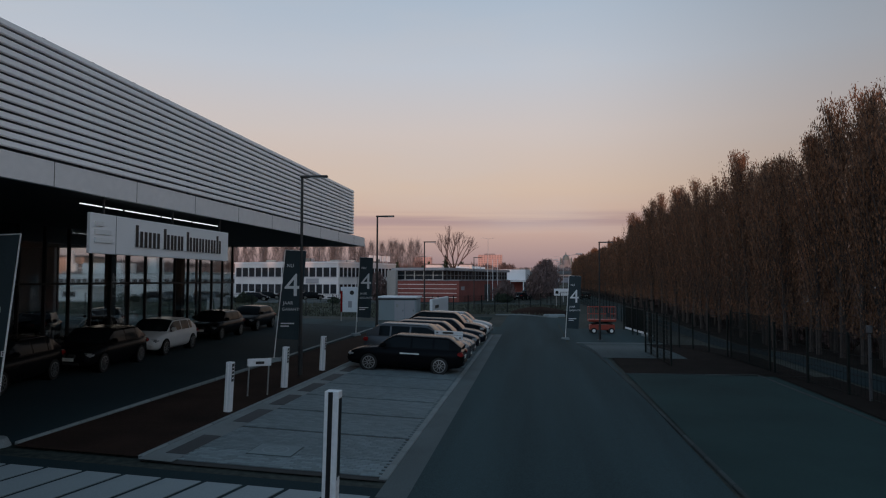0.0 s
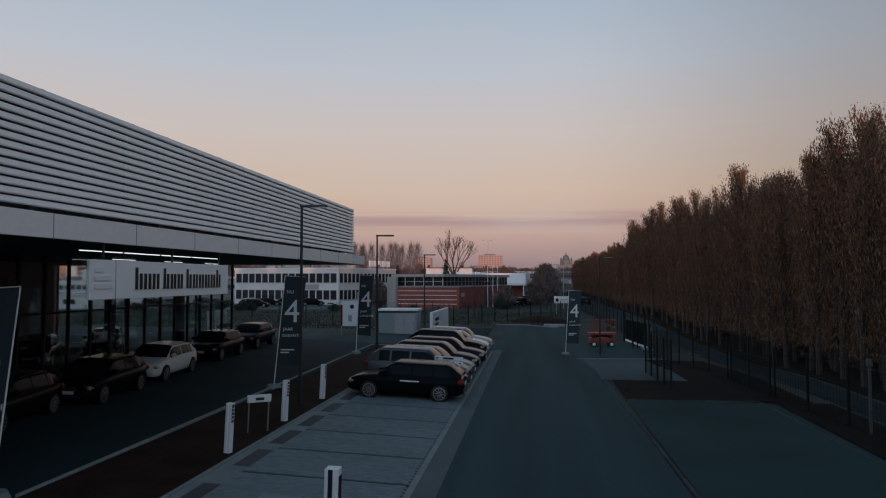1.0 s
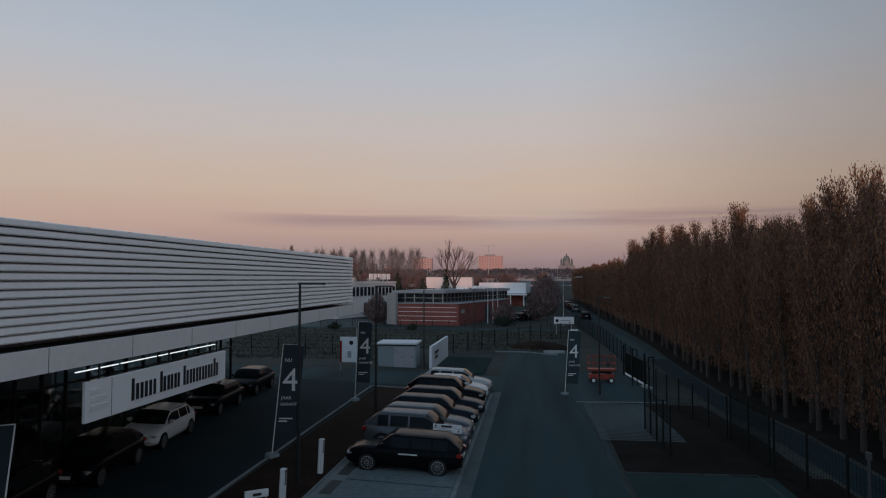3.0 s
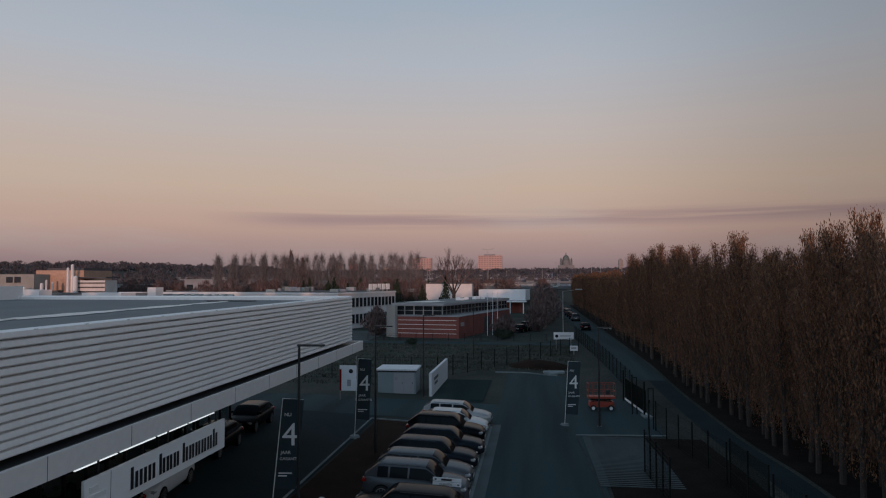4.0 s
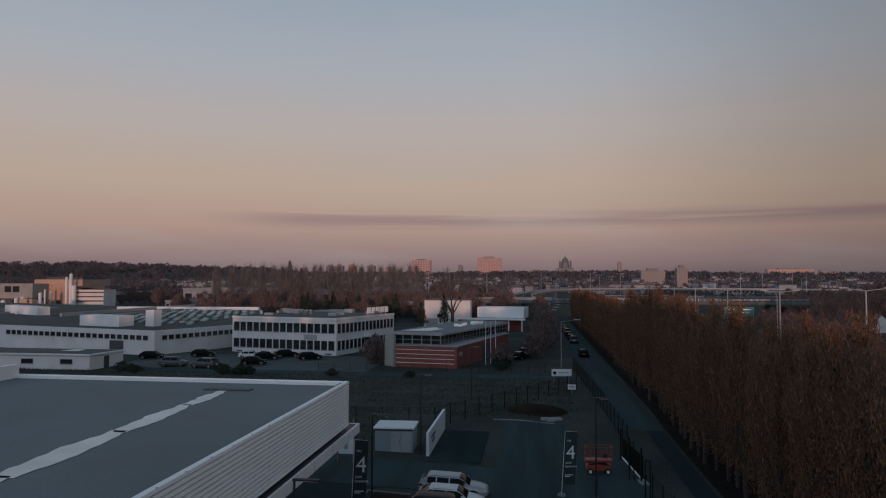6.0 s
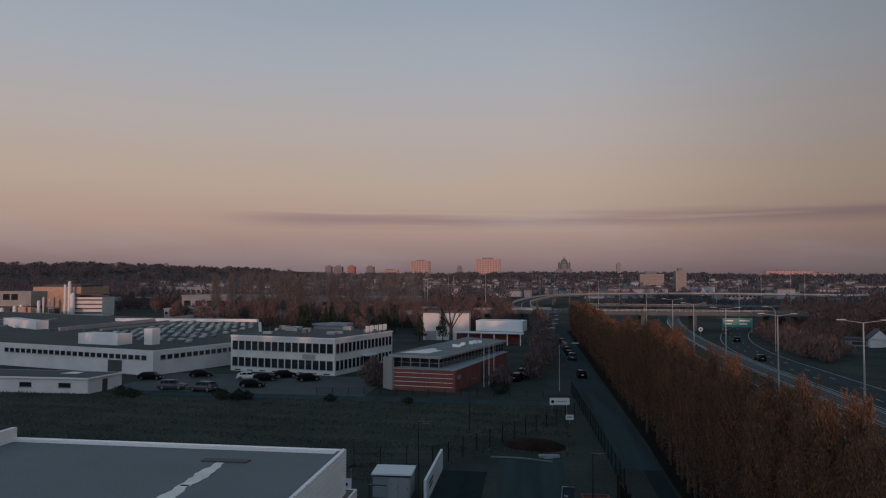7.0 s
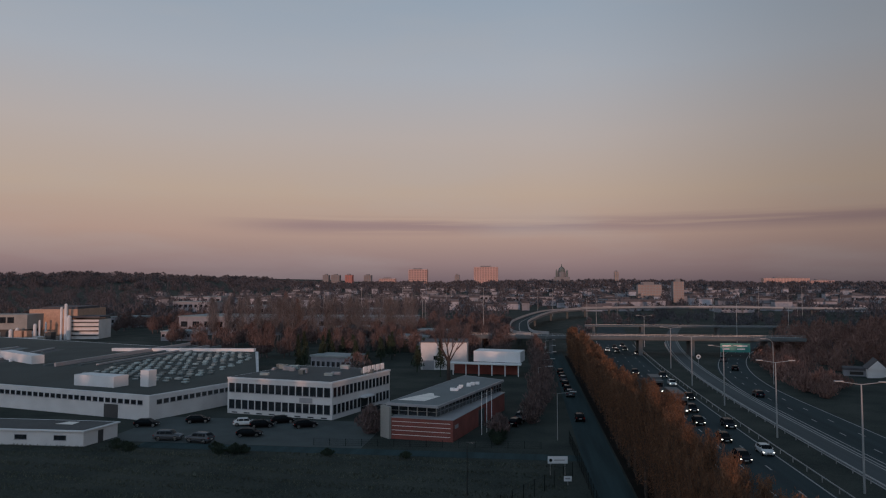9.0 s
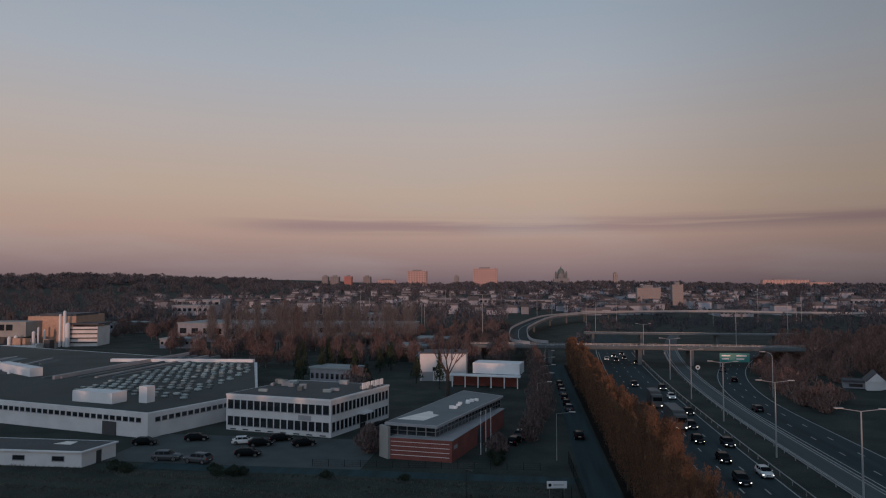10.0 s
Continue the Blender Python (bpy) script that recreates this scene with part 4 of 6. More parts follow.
part("print_bar", bmbox(-0.35, 0.3, -0.04, -0.03, 0.75, 0.95), M_WALLGREY, sb)
# scissor lift
sl = thing("scissor_lift", "red scissor lift platform parked by the gate", "lift", onground(5.25, 55.0, 4))
part("chassis", bevel_box(-0.95, 0.95, -0.4, 0.4, 0.3, 0.72, 0.04, 1), M_RED, sl)
part("platform", bevel_box(-1.05, 1.05, -0.42, 0.42, 0.95, 1.12, 0.02, 1), M_RED, sl)
for a, b in (((-0.8, 0.74), (0.8, 0.94)), ((-0.8, 0.94), (0.8, 0.74))):
    for y_ in (-0.3, 0.3):
        part("scissor_arm", bar(bmesh.new(), (a[0], y_, a[1]), (b[0], y_, b[1]), 0.04, n=5), M_FENCE, sl)
bm = bmesh.new()
for y_ in (-0.4, 0.4):
    for z_ in (1.55, 2.1):
        bar(bm, (-1.03, y_, z_), (1.03, y_, z_), 0.022, n=5)
    for k in range(6):
        bar(bm, (-1.03 + 0.412 * k, y_, 1.1), (-1.03 + 0.412 * k, y_, 2.1), 0.018, n=5)
for x_ in (-1.03, 1.03):
    for z_ in (1.55, 2.1):
        bar(bm, (x_, -0.4, z_), (x_, 0.4, z_), 0.022, n=5)
part("guard_rail", bm, M_RED, sl)
part("control_box", bevel_box(0.3, 0.6, -0.47, -0.4, 1.3, 1.65, 0.02, 1), M_FRAME, sl)
for x_ in (-0.68, 0.68):
    for y_ in (-0.42, 0.42):
        w_ = part("wheel", bar(bmesh.new(), (x_, y_ - 0.07, 0.24), (x_, y_ + 0.07, 0.24), 0.24, n=18), M_TYRE, sl)
        part("hub", bar(bmesh.new(), (x_, y_ - 0.08, 0.24), (x_, y_ + 0.08, 0.24), 0.13, n=12), M_LETTERW, w_)
# round emblem cover in the paving
mh = thing("manhole_cover", "square cover plate with a faint pale ring in paving", "manhole cover", onground(-5.35, 13.8, 0, 0.055) @ Matrix.Diagonal((0.56, 0.6, 1, 1)))
part("surround", bmbox(-0.85, 0.85, -0.7, 0.7, 0, 0.012), M_GUTTER, mh)
part("plate", bmbox(-0.81, 0.81, -0.66, 0.66, 0.012, 0.016), M_PAVER, mh)
bm = bmesh.new()
for r0, r1, a0, a1 in ((0.50, 0.44, 0, 6.2832), (0.30, 0.25, 0.4, 3.3), (0.16, 0.11, 3.6, 6.6)):
    va = [[bm.verts.new((r * math.cos(a0 + (a1 - a0) * k / 28), r * math.sin(a0 + (a1 - a0) * k / 28), 0.02)) for k in range(29)] for r in (r0, r1)]
    for k in range(28):
        bm.faces.new((va[0][k], va[0][k + 1], va[1][k + 1], va[1][k]))
part("painted_ring", bm, M_SLAB, mh, "faint pale painted ring emblem")

# ---- fences and gates ----


def fence(name, p0, p1, h=2.0, bay=2.5, label="dark green wire mesh fence with square posts", wires=13, rails=3):
    root = thing(name, label, "fence")
    d = Vector((p1[0] - p0[0], p1[1] - p0[1]))
    n = max(1, round(d.length / bay))
    ln = d.length / n
    post = mesh_of(bmbox(-0.035, 0.035, -0.035, 0.035, -0.3, h + 0.05), M_FENCE)
    bm = bmesh.new()
    for k in range(wires):
        x = ln * (k + 0.5) / wires
        box(bm, x - 0.005, x + 0.005, -0.004, 0.004, 0.05, h)
    for z in [0.1 + (h - 0.13) * k / rails for k in range(rails + 1)]:
        box(bm, 0, ln, -0.008, 0.008, z - 0.008, z + 0.008)
    pan = mesh_of(bm, M_FENCE)
    ang = math.degrees(math.atan2(d.y, d.x))
    for k in range(n + 1):
        x, y = p0[0] + d.x * k / n, p0[1] + d.y * k / n
        piece("post", post, root, upright(x, y, ang))
        if k < n:
            x2, y2 = p0[0] + d.x * (k + 1) / n, p0[1] + d.y * (k + 1) / n
            piece("mesh_panel", pan, root, upright(x, y, ang) @ pose(0, 0, 0, 0, -math.degrees(math.atan2(gz(x2, y2) - gz(x, y), ln)), 0))
    return root


fence("fence_roadside", (10.9, 16.0), (9.5, 28.9))
fence("fence_roadside_middle", (9.15, 34.3), (8.2, 48.0))
fence("fence_roadside_far", (8.6, 63.5), (6.6, 113))
fence("fence_field", (-42, 59.5), (-9.4, 66.8))
fence("fence_field_far", (-9.4, 66.8), (5.9, 93.0))
fence("fence_front_drive", (-34, 106.3), (2, 108.5), 1.1)
fence("swing_gate", (5.82, 30.5), (5.6, 35.9), 2.15, 1.35, "dark open mesh gate leaf standing at the roadside", 9, 10)
fence("swing_gate_leaf", (9.45, 29.3), (9.2, 33.9), 2.25, 2.3, "dark dense gate leaf at the fence line", 44)
sg = thing("sliding_gate", "dark steel sliding gate with pale bottom rail", "gate", upright(8.0, 56.0, 96))
part("bottom_rail", bmbox(-3.2, 3.4, -0.05, 0.05, 0.12, 0.27), M_SIGN, sg, "pale bottom rail")
part("top_rail", bmbox(-3.2, 3.4, -0.03, 0.03, 1.9, 1.97), M_FENCE, sg)
pk = mesh_of(bmbox(-0.015, 0.015, -0.015, 0.015, 0.27, 1.95), M_FENCE)
for k in range(45):
    piece("picket", pk, sg, pose(-3.15 + 0.148 * k, 0, 0))
for x_ in (-3.2, 0.5, 3.4):
    part("guide_post", bmbox(x_ - 0.06, x_ + 0.06, 0.08, 0.2, -0.2, 2.6), M_FENCE, sg)
part("drive_block", bevel_box(-3.9, -2.7, -0.3, 0.3, -0.02, 0.16, 0.03, 1), M_KERB, sg, "concrete foundation block")
for x_, y_ in ((7.55, 46.7), (10.2, 22.6)):
    pp = thing("gate_post", "slim grey post with a small box on top", "post", upright(x_, y_))
    part("shaft", bmbox(-0.035, 0.035, -0.035, 0.035, 0, 2.2), M_FENCE if y_ > 40 else M_DARK, pp)
    part("box", bevel_box(-0.075, 0.075, -0.075, 0.075, 2.1, 2.34, 0.02, 1), M_FENCE if y_ > 40 else M_DARK, pp)
for x_, y_ in ((7.95, 48.4), (7.6, 53.6)):
    po = thing("gate_portal", "narrow black steel guide frame of the sliding gate", "gate frame", upright(x_, y_, 4), "gate frames")
    for s_ in (-0.17, 0.17):
        part("upright_tube", bmbox(s_ - 0.035, s_ + 0.035, -0.035, 0.035, -0.05, 2.75), M_FENCE, po)
    part("head_tube", bmbox(-0.205, 0.205, -0.035, 0.035, 2.75, 2.82), M_FENCE, po)
    part("foot_plate", bmbox(-0.3, 0.3, -0.12, 0.12, -0.02, 0.02), M_BARRIER, po)
ds = thing("direction_sign", "two small white arrow boards on a post between cars", "sign", onground(-3.6, 28.35, 0))
part("post", bar(bmesh.new(), (0, 0.05, 0), (0, 0.05, 1.55), 0.025, n=8), M_RIM, ds)
for k in range(2):
    bd = part("board", bevel_box(-0.6, 0.6, -0.015, 0.015, 1.2 + 0.18 * k, 1.36 + 0.18 * k, 0.006, 1), M_WHITE, ds, "white arrow board")
    part("arrow", bmbox(-0.52 + 0.96 * (1 - k), -0.44 + 0.96 * (1 - k), -0.02, -0.015, 1.25 + 0.18 * k, 1.31 + 0.18 * k), M_LETTER, bd)
part("print_bar", bmbox(-0.25, 0.2, -0.02, -0.015, 1.42, 1.5), M_LETTER, ds)
text_part("KLANTEN", 0.12, pose(-0.32, -0.02, 1.235, 90), ds, M_LETTER, "black printed lettering")
bm = bmesh.new()
n = 26
rings = []
for j in range(7):
    r = 1 - j / 6
    ring = []
    for k in range(n):
        a = 2 * math.pi * k / n
        x, y = 0.6 + 3.6 * r * math.cos(a), 77.5 + 3.0 * r * math.sin(a)
        ring.append(bm.verts.new((x, y, gz(x, y) - 0.05 + 0.75 * (1 - r * r) + 0.12 * noise.noise((x, y, 3)) * (r < 1))))
    rings.append(ring)
for a, b in zip(rings, rings[1:]):
    for k in range(n):
        bm.faces.new((a[k], a[(k + 1) % n], b[(k + 1) % n], b[k]))
bmesh.ops.remove_doubles(bm, verts=bm.verts, dist=0.02)
whole("soil_mound", bm, M_MULCH, "low dark mound of bare soil past the road end", "mound", smooth=True)
rb = thing("rubble_slab", "pale broken concrete slab lying on bare soil", "slab", upright(2.1, 73.2, 8))
part("slab", bevel_box(-1.1, 1.1, -0.35, 0.35, -0.02, 0.28, 0.06, 1), M_SLAB, rb)
part("broken_edge", bevel_box(-0.6, 0.3, -0.7, -0.35, -0.02, 0.18, 0.05, 1), M_SLAB, rb)

# ---- poplars along the public road ----


def leaf_cloud(rng, pts, size):
    """Small bent leaf blades at the points."""
    n = len(pts)
    d = rng.normal(size=(n, 3))
    d /= np.linalg.norm(d, axis=1)[:, None]
    u = np.cross(d, rng.normal(size=(n, 3)))
    u /= np.linalg.norm(u, axis=1)[:, None]
    s = size * rng.uniform(0.55, 1.3, (n, 1))
    d = d * (0.42, 0.42, 0.5) + (0, 0, 0.75)
    v = np.stack([pts - d * s * 1.5, pts + u * s * 0.5, pts + d * s * 1.5, pts - u * s * 0.5], 1).reshape(-1, 3)
    f_ = np.arange(n * 4).reshape(n, 4)
    return v, f_


def poplar(seed, h, leaves, size=0.10):
    rng = np.random.default_rng(seed)
    root = thing("poplar_tree", "slender upright poplar with russet autumn leaves", "tree", None, "poplar row")
    bm = bmesh.new()
    bar(bm, (0, 0, -0.1), (0.1, 0.05, h * 0.5), 0.17, 0.09, 7)
    bar(bm, (0.1, 0.05, h * 0.5), (0.05, 0.1, h * 0.80), 0.09, 0.02, 6)
    tips = []
    for k in range(54):
        z0 = h * rng.uniform(0.10, 0.86)
        a = rng.uniform(0, 6.283)
        ln = min((h - z0) * rng.uniform(0.34, 0.66) + 0.8, h * 0.97 - z0)
        sp = rng.uniform(0.16, 0.34)
        p0 = np.array((0.1, 0.05, z0))
        p1 = p0 + np.array((math.cos(a) * sp * ln, math.sin(a) * sp * ln, ln * 0.95))
        p1[:2] = p1[:2].clip(-1.35, 1.35)
        bar(bm, p0, p1, 0.035, 0.008, 4)
        tips.append((p0, p1))
    part("trunk", bm, M_BARK, root, "bare grey-brown trunk and limbs")
    k = rng.integers(0, len(tips), leaves)
    q = rng.beta(1.6, 1.1, (leaves, 1)) * 1.04
    A, B_ = np.array([t[0] for t in tips])[k], np.array([t[1] for t in tips])[k]
    pts = A + (B_ - A) * q + rng.normal(size=(leaves, 3)) * (0.13, 0.13, 0.2)
    extra = rng.uniform(0, 1, leaves) < 0.3
    zz = rng.beta(1.5, 1.35, leaves) * 0.97 * h
    aa, rr = rng.uniform(0, 6.283, leaves), rng.uniform(0.2, 1.0, leaves) * (1.25 * (1 - (zz / h) ** 3.6) + 0.12)
    pts[extra] = np.stack([np.cos(aa) * rr, np.sin(aa) * rr, zz], 1)[extra]
    pts = pts[(pts[:, 2] > 0.11 * h) & (rng.uniform(0, 1, leaves) > 0.06 * ((pts[:, 2] / h - 0.45) / 0.4).clip(0, 1))]
    v, f_ = leaf_cloud(rng, pts, size)
    me = bpy.data.meshes.new("mesh")
    me.from_pydata(v.tolist(), [], f_.tolist())
    me.materials.append(M_LEAF)
    ob = new("crown", me)
    ob.parent = root
    return root


protos = [poplar(11 + k, 13.4, 11500, 0.06) for k in range(4)] + [poplar(31 + k, 13.4, 4200, 0.12) for k in range(3)]
rng = np.random.default_rng(5)
spots = []
y_ = 18.0
while y_ < 246:
    for xo in (14.6, 16.6):
        spots.append((xo + rng.normal() * 0.3 + 0.004 * (60 - y_), y_ + rng.uniform(-0.6, 0.6)))
    y_ += 2.15 + 0.004 * max(0, y_ - 60)
used = set()
for k, (x_, y_) in enumerate(spots):
    i_ = k % 4 if y_ < 105 else 4 + k % 3
    s_ = float(rng.uniform(0.84, 1.06)) * (0.83 if y_ > 105 else 0.92 if y_ < 34 else 1.01)
    m_ = pose(x_, y_, gz(x_, y_) - 0.05, rng.normal() * 1.2, rng.normal() * 1.2, rng.uniform(0, 360)) @ Matrix.Diagonal((s_, s_, s_, 1))
    if i_ not in used:
        used.add(i_)
        protos[i_].matrix_basis = m_
    else:
        copy_thing(protos[i_], m_).matrix_basis = m_

# ---- mid-distance buildings ----


def wall_windows(root, p0, p1, n, z0, z1, margin, gap, depth=0.12, sill=True, fm=None):
    """n windows with frames along a wall, each an object with its pane."""
    m, ln = frame_on(p0, p1)
    wd = (ln - 2 * margin - gap * (n - 1)) / n
    fr, t = bmesh.new(), 0.07
    box(fr, 0, wd, -0.03, 0.10, z0, z0 + t)
    box(fr, 0, wd, -0.03, 0.10, z1 - t, z1)
    box(fr, 0, t, -0.03, 0.10, z0 + t, z1 - t)
    box(fr, wd - t, wd, -0.03, 0.10, z0 + t, z1 - t)
    if sill:
        box(fr, -0.06, wd + 0.06, -0.09, -0.03, z0 - 0.06, z0)
    fme = mesh_of(fr, fm or M_WALLGREY)
    pme = mesh_of(bmbox(t, wd - t, -0.012, 0.04, z0 + t, z1 - t), M_WINDOW)
    for k in range(n):
        mm = m @ pose(margin + k * (wd + gap), 0, 0)
        w_ = piece("window", fme, root, mm)
        piece("pane", pme, w_, Matrix())


white = thing("white_office_building", "long two-storey white office building with rows of dark windows", "building")
WP = [(-60.0, 131.2), (-37.0, 126.4), (-30.1, 147.0), (-53.1, 151.8)]
part("wall", prism(WP, -0.3, 6.85), M_OLDWHITE, white)
part("parapet", prism([(-60.1, 131.1), (-36.92, 126.26), (-29.95, 147.1), (-53.1, 152.0)], 6.85, 7.15), M_WHITE, white)
part("roof", prism([(-59.6, 131.5), (-37.3, 126.9), (-30.6, 146.7), (-52.9, 151.3)], 7.15, 7.19), M_ROOFDARK, white, "dark grey gravel roof")
for z0, z1 in ((1.0, 2.7), (4.25, 5.95)):
    wall_windows(white, WP[0], WP[1], 15, z0 - 0.05, z1 + 0.12, 0.35, 0.16)
    wall_windows(white, WP[1], WP[2], 15, z0 - 0.05, z1 + 0.12, 0.4, 0.3)
wall_windows(white, WP[0], WP[1], 8, 0.12, 0.42, 1.0, 1.5, sill=False)
m_, ln_ = frame_on(WP[1], WP[2])
part("entrance_canopy", moved(bmbox(9.5, 13.0, -1.5, 0, 2.9, 3.2), m_), M_WHITE, white)
part("entrance_door", moved(bmbox(10.2, 12.2, -0.06, 0.0, 0, 2.8), m_), M_WINDOW, white)
m2_, _ = frame_on(WP[0], WP[1])
part("wall_sign", moved(bmbox(16.5, 19.3, -0.12, -0.02, 2.95, 3.9), m2_), M_WALLGREY, white, "grey wall sign with plain bars")
hv = random.Random(3)
for k in range(16):
    x_, y_ = -56 + hv.random() * 22, 134 + hv.random() * 13
    part("roof_unit", bmbox(x_, x_ + 0.5 + hv.random() * 1.6, y_, y_ + 0.5 + hv.random(), 7.19, 7.5 + hv.random() * 0.7), M_SKYLIGHT if k % 3 else M_WALLGREY, white)
rs = thing("roof_sign", "row of grey block shapes standing as a roof sign", "sign", m_)
for k in range(5):
    bm = bmesh.new()
    x0 = 11.8 + 1.75 * k
    box(bm, x0, x0 + 1.25, 0.45, 0.6, 7.55, 8.75)
    part("block_shape", bm, M_SIGN, rs)
    part("stand", moved(bmbox(x0 + 0.55, x0 + 0.65, 0.6, 0.9, 7.15, 8.5), Matrix()), M_BARRIER, rs)

fac = thing("factory_hall", "wide low white factory hall with skylight-dotted roof", "building")
FP = [(-71.0, 121.4), (-62.4, 142.8), (-62.0, 152), (-84, 205), (-209, 249), (-236, 163)]
part("wall", prism(FP, -0.3, 4.7), M_OLDWHITE, fac)
part("roof", prism([(-71.6, 122.4), (-63, 143), (-62.6, 152), (-84.6, 204), (-208, 247), (-235, 164)], 4.7, 4.78), M_ROOFGREEN, fac, "dark grey flat roof")
wall_windows(fac, (-112.0, 131.737), FP[0], 24, 2.85, 3.8, 1.6, 0.3)
wall_windows(fac, (-200.0, 153.924), (-113, 131.989), 44, 2.85, 3.8, 2.0, 0.35)
wall_windows(fac, FP[0], FP[1], 13, 2.85, 3.8, 1.6, 0.3)
part("roof_plant_room", prism([(-94, 131.9), (-83.6, 129.5), (-82.6, 133.1), (-93, 135.5)], 4.78, 7.0), M_WHITE, fac, "white roof plant room")
part("chimney_block", prism([(-79.3, 132.0), (-77.2, 131.5), (-76.7, 133.6), (-78.8, 134.1)], 4.78, 8.1), M_WHITE, fac, "square white chimney block")
part("loading_door", moved(bmbox(31, 34.5, -0.15, 0.0, 0, 2.6), frame_on((-112.0, 131.85), FP[0])[0]), M_DARK, fac)
sk = mesh_of(bevel_box(-0.72, 0.72, -0.5, 0.5, 0, 0.45, 0.2, 2), M_SKYLIGHT)
ax = Vector((-0.972, 0.235))
ct = 0
skr = random.Random(12)
for j in range(18):
    for i in range(16):
        p_ = Vector((-70.5, 127.5)) + ax * (1.0 + 2.75 * i + (1.3 if j % 2 else 0)) + Vector((-0.10, 0.995)) * (10.0 + 3.6 * j)
        if p_.x > -64.5 or p_.x > -64.5 - 0.42 * (p_.y - 154) or p_.y > 199 or p_.x < -104:
            continue
        if ct < 290 and skr.random() > 0.06:
            s_ = skr.uniform(0.8, 1.12)
            piece("skylight", sk, fac, pose(p_.x + skr.uniform(-0.3, 0.3), p_.y + skr.uniform(-0.3, 0.3), 4.78, 0, 0, -13) @ Matrix.Diagonal((s_, s_, s_, 1)))
            ct += 1
for k in range(5):
    x_ = -107 - 4.2 * k
    part("roof_ridge", bar(bmesh.new(), (x_, 166 - k, 4.8), (x_ + 3.5, 220, 4.8), 0.5, n=4), (M_ROOF, M_WALLGREY)[k % 2], fac, "grey ridge of saw-tooth roof")
part("roof_upstand", prism([(-120.4, 161), (-119.8, 161), (-115.8, 223), (-116.4, 223)], 4.78, 5.7), M_WALLGREY, fac, "pale roof upstand")
part("stair_house", prism([(-149, 176.5), (-129.5, 164.6), (-128, 167.4), (-147.5, 179.3)], 4.78, 7.0), M_WHITE, fac, "long white roof block")
for k in range(7):
    a = Vector((-140 - 15 * k, 146 + 3 * k))
    b = a + Vector((-0.22, 0.975)) * 60
    part("roof_monitor", bar(bmesh.new(), (a.x, a.y, 4.85), (b.x, b.y, 4.85), 0.55, n=4), M_WALLGREY, fac, "long pale roof light ridge")
for k in range(7):
    a = Vector((-135.5 - 15 * k, 147 + 3 * k))
    b = a + Vector((-0.22, 0.975)) * 58
    part("roof_felt", prism([(a.x, a.y), (a.x - 9.5, a.y + 2), (b.x - 9.5, b.y + 2), (b.x, b.y)], 4.785, 4.80 + 0.004 * k), M_ROOF if k % 3 == 1 else M_ROOFDARK, fac, "grey strip of roof felt")
for k in range(36):
    x_ = -140 - 2.6 * k
    part("vent_cowl", bar(bmesh.new(), (x_, 170 + 0.42 * k + (k % 3) * 9, 4.78), (x_, 170 + 0.42 * k + (k % 3) * 9, 5.5), 0.45, 0.3, 8), M_SIGN if k % 4 == 0 else M_SKYLIGHT, fac)
part("roof_edge", prism([(-130, 200), (-85, 204), (-85, 205.5), (-130, 201.5)], 4.78, 5.7), M_WHITE, fac)

low = thing("low_outbuilding", "low white flat-roofed outbuilding at the field's edge", "building")
LP = [(-110, 100.4), (-70.1, 101.0), (-68.9, 108.2), (-110, 108.2)]
part("wall", prism(LP, -0.3, 2.35), M_OLDWHITE, low)
part("roof", prism([(-110.4, 100.1), (-69.8, 100.7), (-68.6, 108.5), (-110.4, 108.5)], 2.35, 2.57), M_WHITE, low)
part("roof_cover", prism([(-110, 100.6), (-70.2, 101.1), (-69.1, 108.1), (-110, 108.1)], 2.57, 2.60), M_ROOFDARK, low)
part("roof_sheet", prism([(-78, 105), (-74.8, 104.8), (-75, 107), (-77, 107)], 2.60, 2.63), M_ROOFPALE, low)
wall_windows(low, (-83.0, 100.806), (-72.0, 100.971), 2, 0.9, 1.75, 1.0, 4.6)
wall_windows(low, (-98.0, 100.58), (-85.0, 100.776), 3, 0.9, 1.75, 1.2, 2.5)
part("side_door", moved(bmbox(3, 4.1, -0.05, 0.0, 0, 2.0), frame_on(LP[1], LP[2])[0]), M_DARK, low)

red = thing("red_brick_building", "red brick office building with glazed upper band and grey flat roof", "building")
BP = [(-22.9, 112.7), (-12.2, 111.2), (-4.9, 141.0), (-13.4, 147.5)]
part("brick_wall", prism(BP, -0.4, 3.55), M_BRICK, red, "red brick base storey")
part("coping", prism([(-23.0, 112.6), (-12.1, 111.05), (-4.75, 141.1), (-13.4, 147.8)], 3.55, 3.66), M_WALLGREY, red)
UP = [(-23.4, 114.5), (-15.1, 113.0), (-5.6, 142.5), (-14.0, 149.0)]
part("upper_core", prism([(-23.2, 114.8), (-15.25, 113.35), (-5.9, 142.4), (-14.0, 148.5)], 3.66, 5.3), M_DARK, red)
wall_windows(red, UP[0], UP[1], 5, 3.7, 5.28, 0.05, 0.05, sill=False, fm=M_RIM)
wall_windows(red, UP[1], UP[2], 20, 3.7, 5.28, 0.05, 0.05, sill=False, fm=M_RIM)
tr = moved(bmbox(0, 8.4, -0.05, 0.02, 4.45, 4.52), frame_on(UP[0], UP[1])[0])
part("transom", tr, M_RIM, red)
part("transom", moved(bmbox(0, 30.9, -0.05, 0.02, 4.45, 4.52), frame_on(UP[1], UP[2])[0]), M_RIM, red)
RP = [(-24.0, 114.1), (-14.7, 112.0), (-5.1, 144.3), (-14.1, 150.6)]
part("roof_slab", prism(RP, 5.3, 5.72), M_WALLGREY, red, "grey metal roof edge")
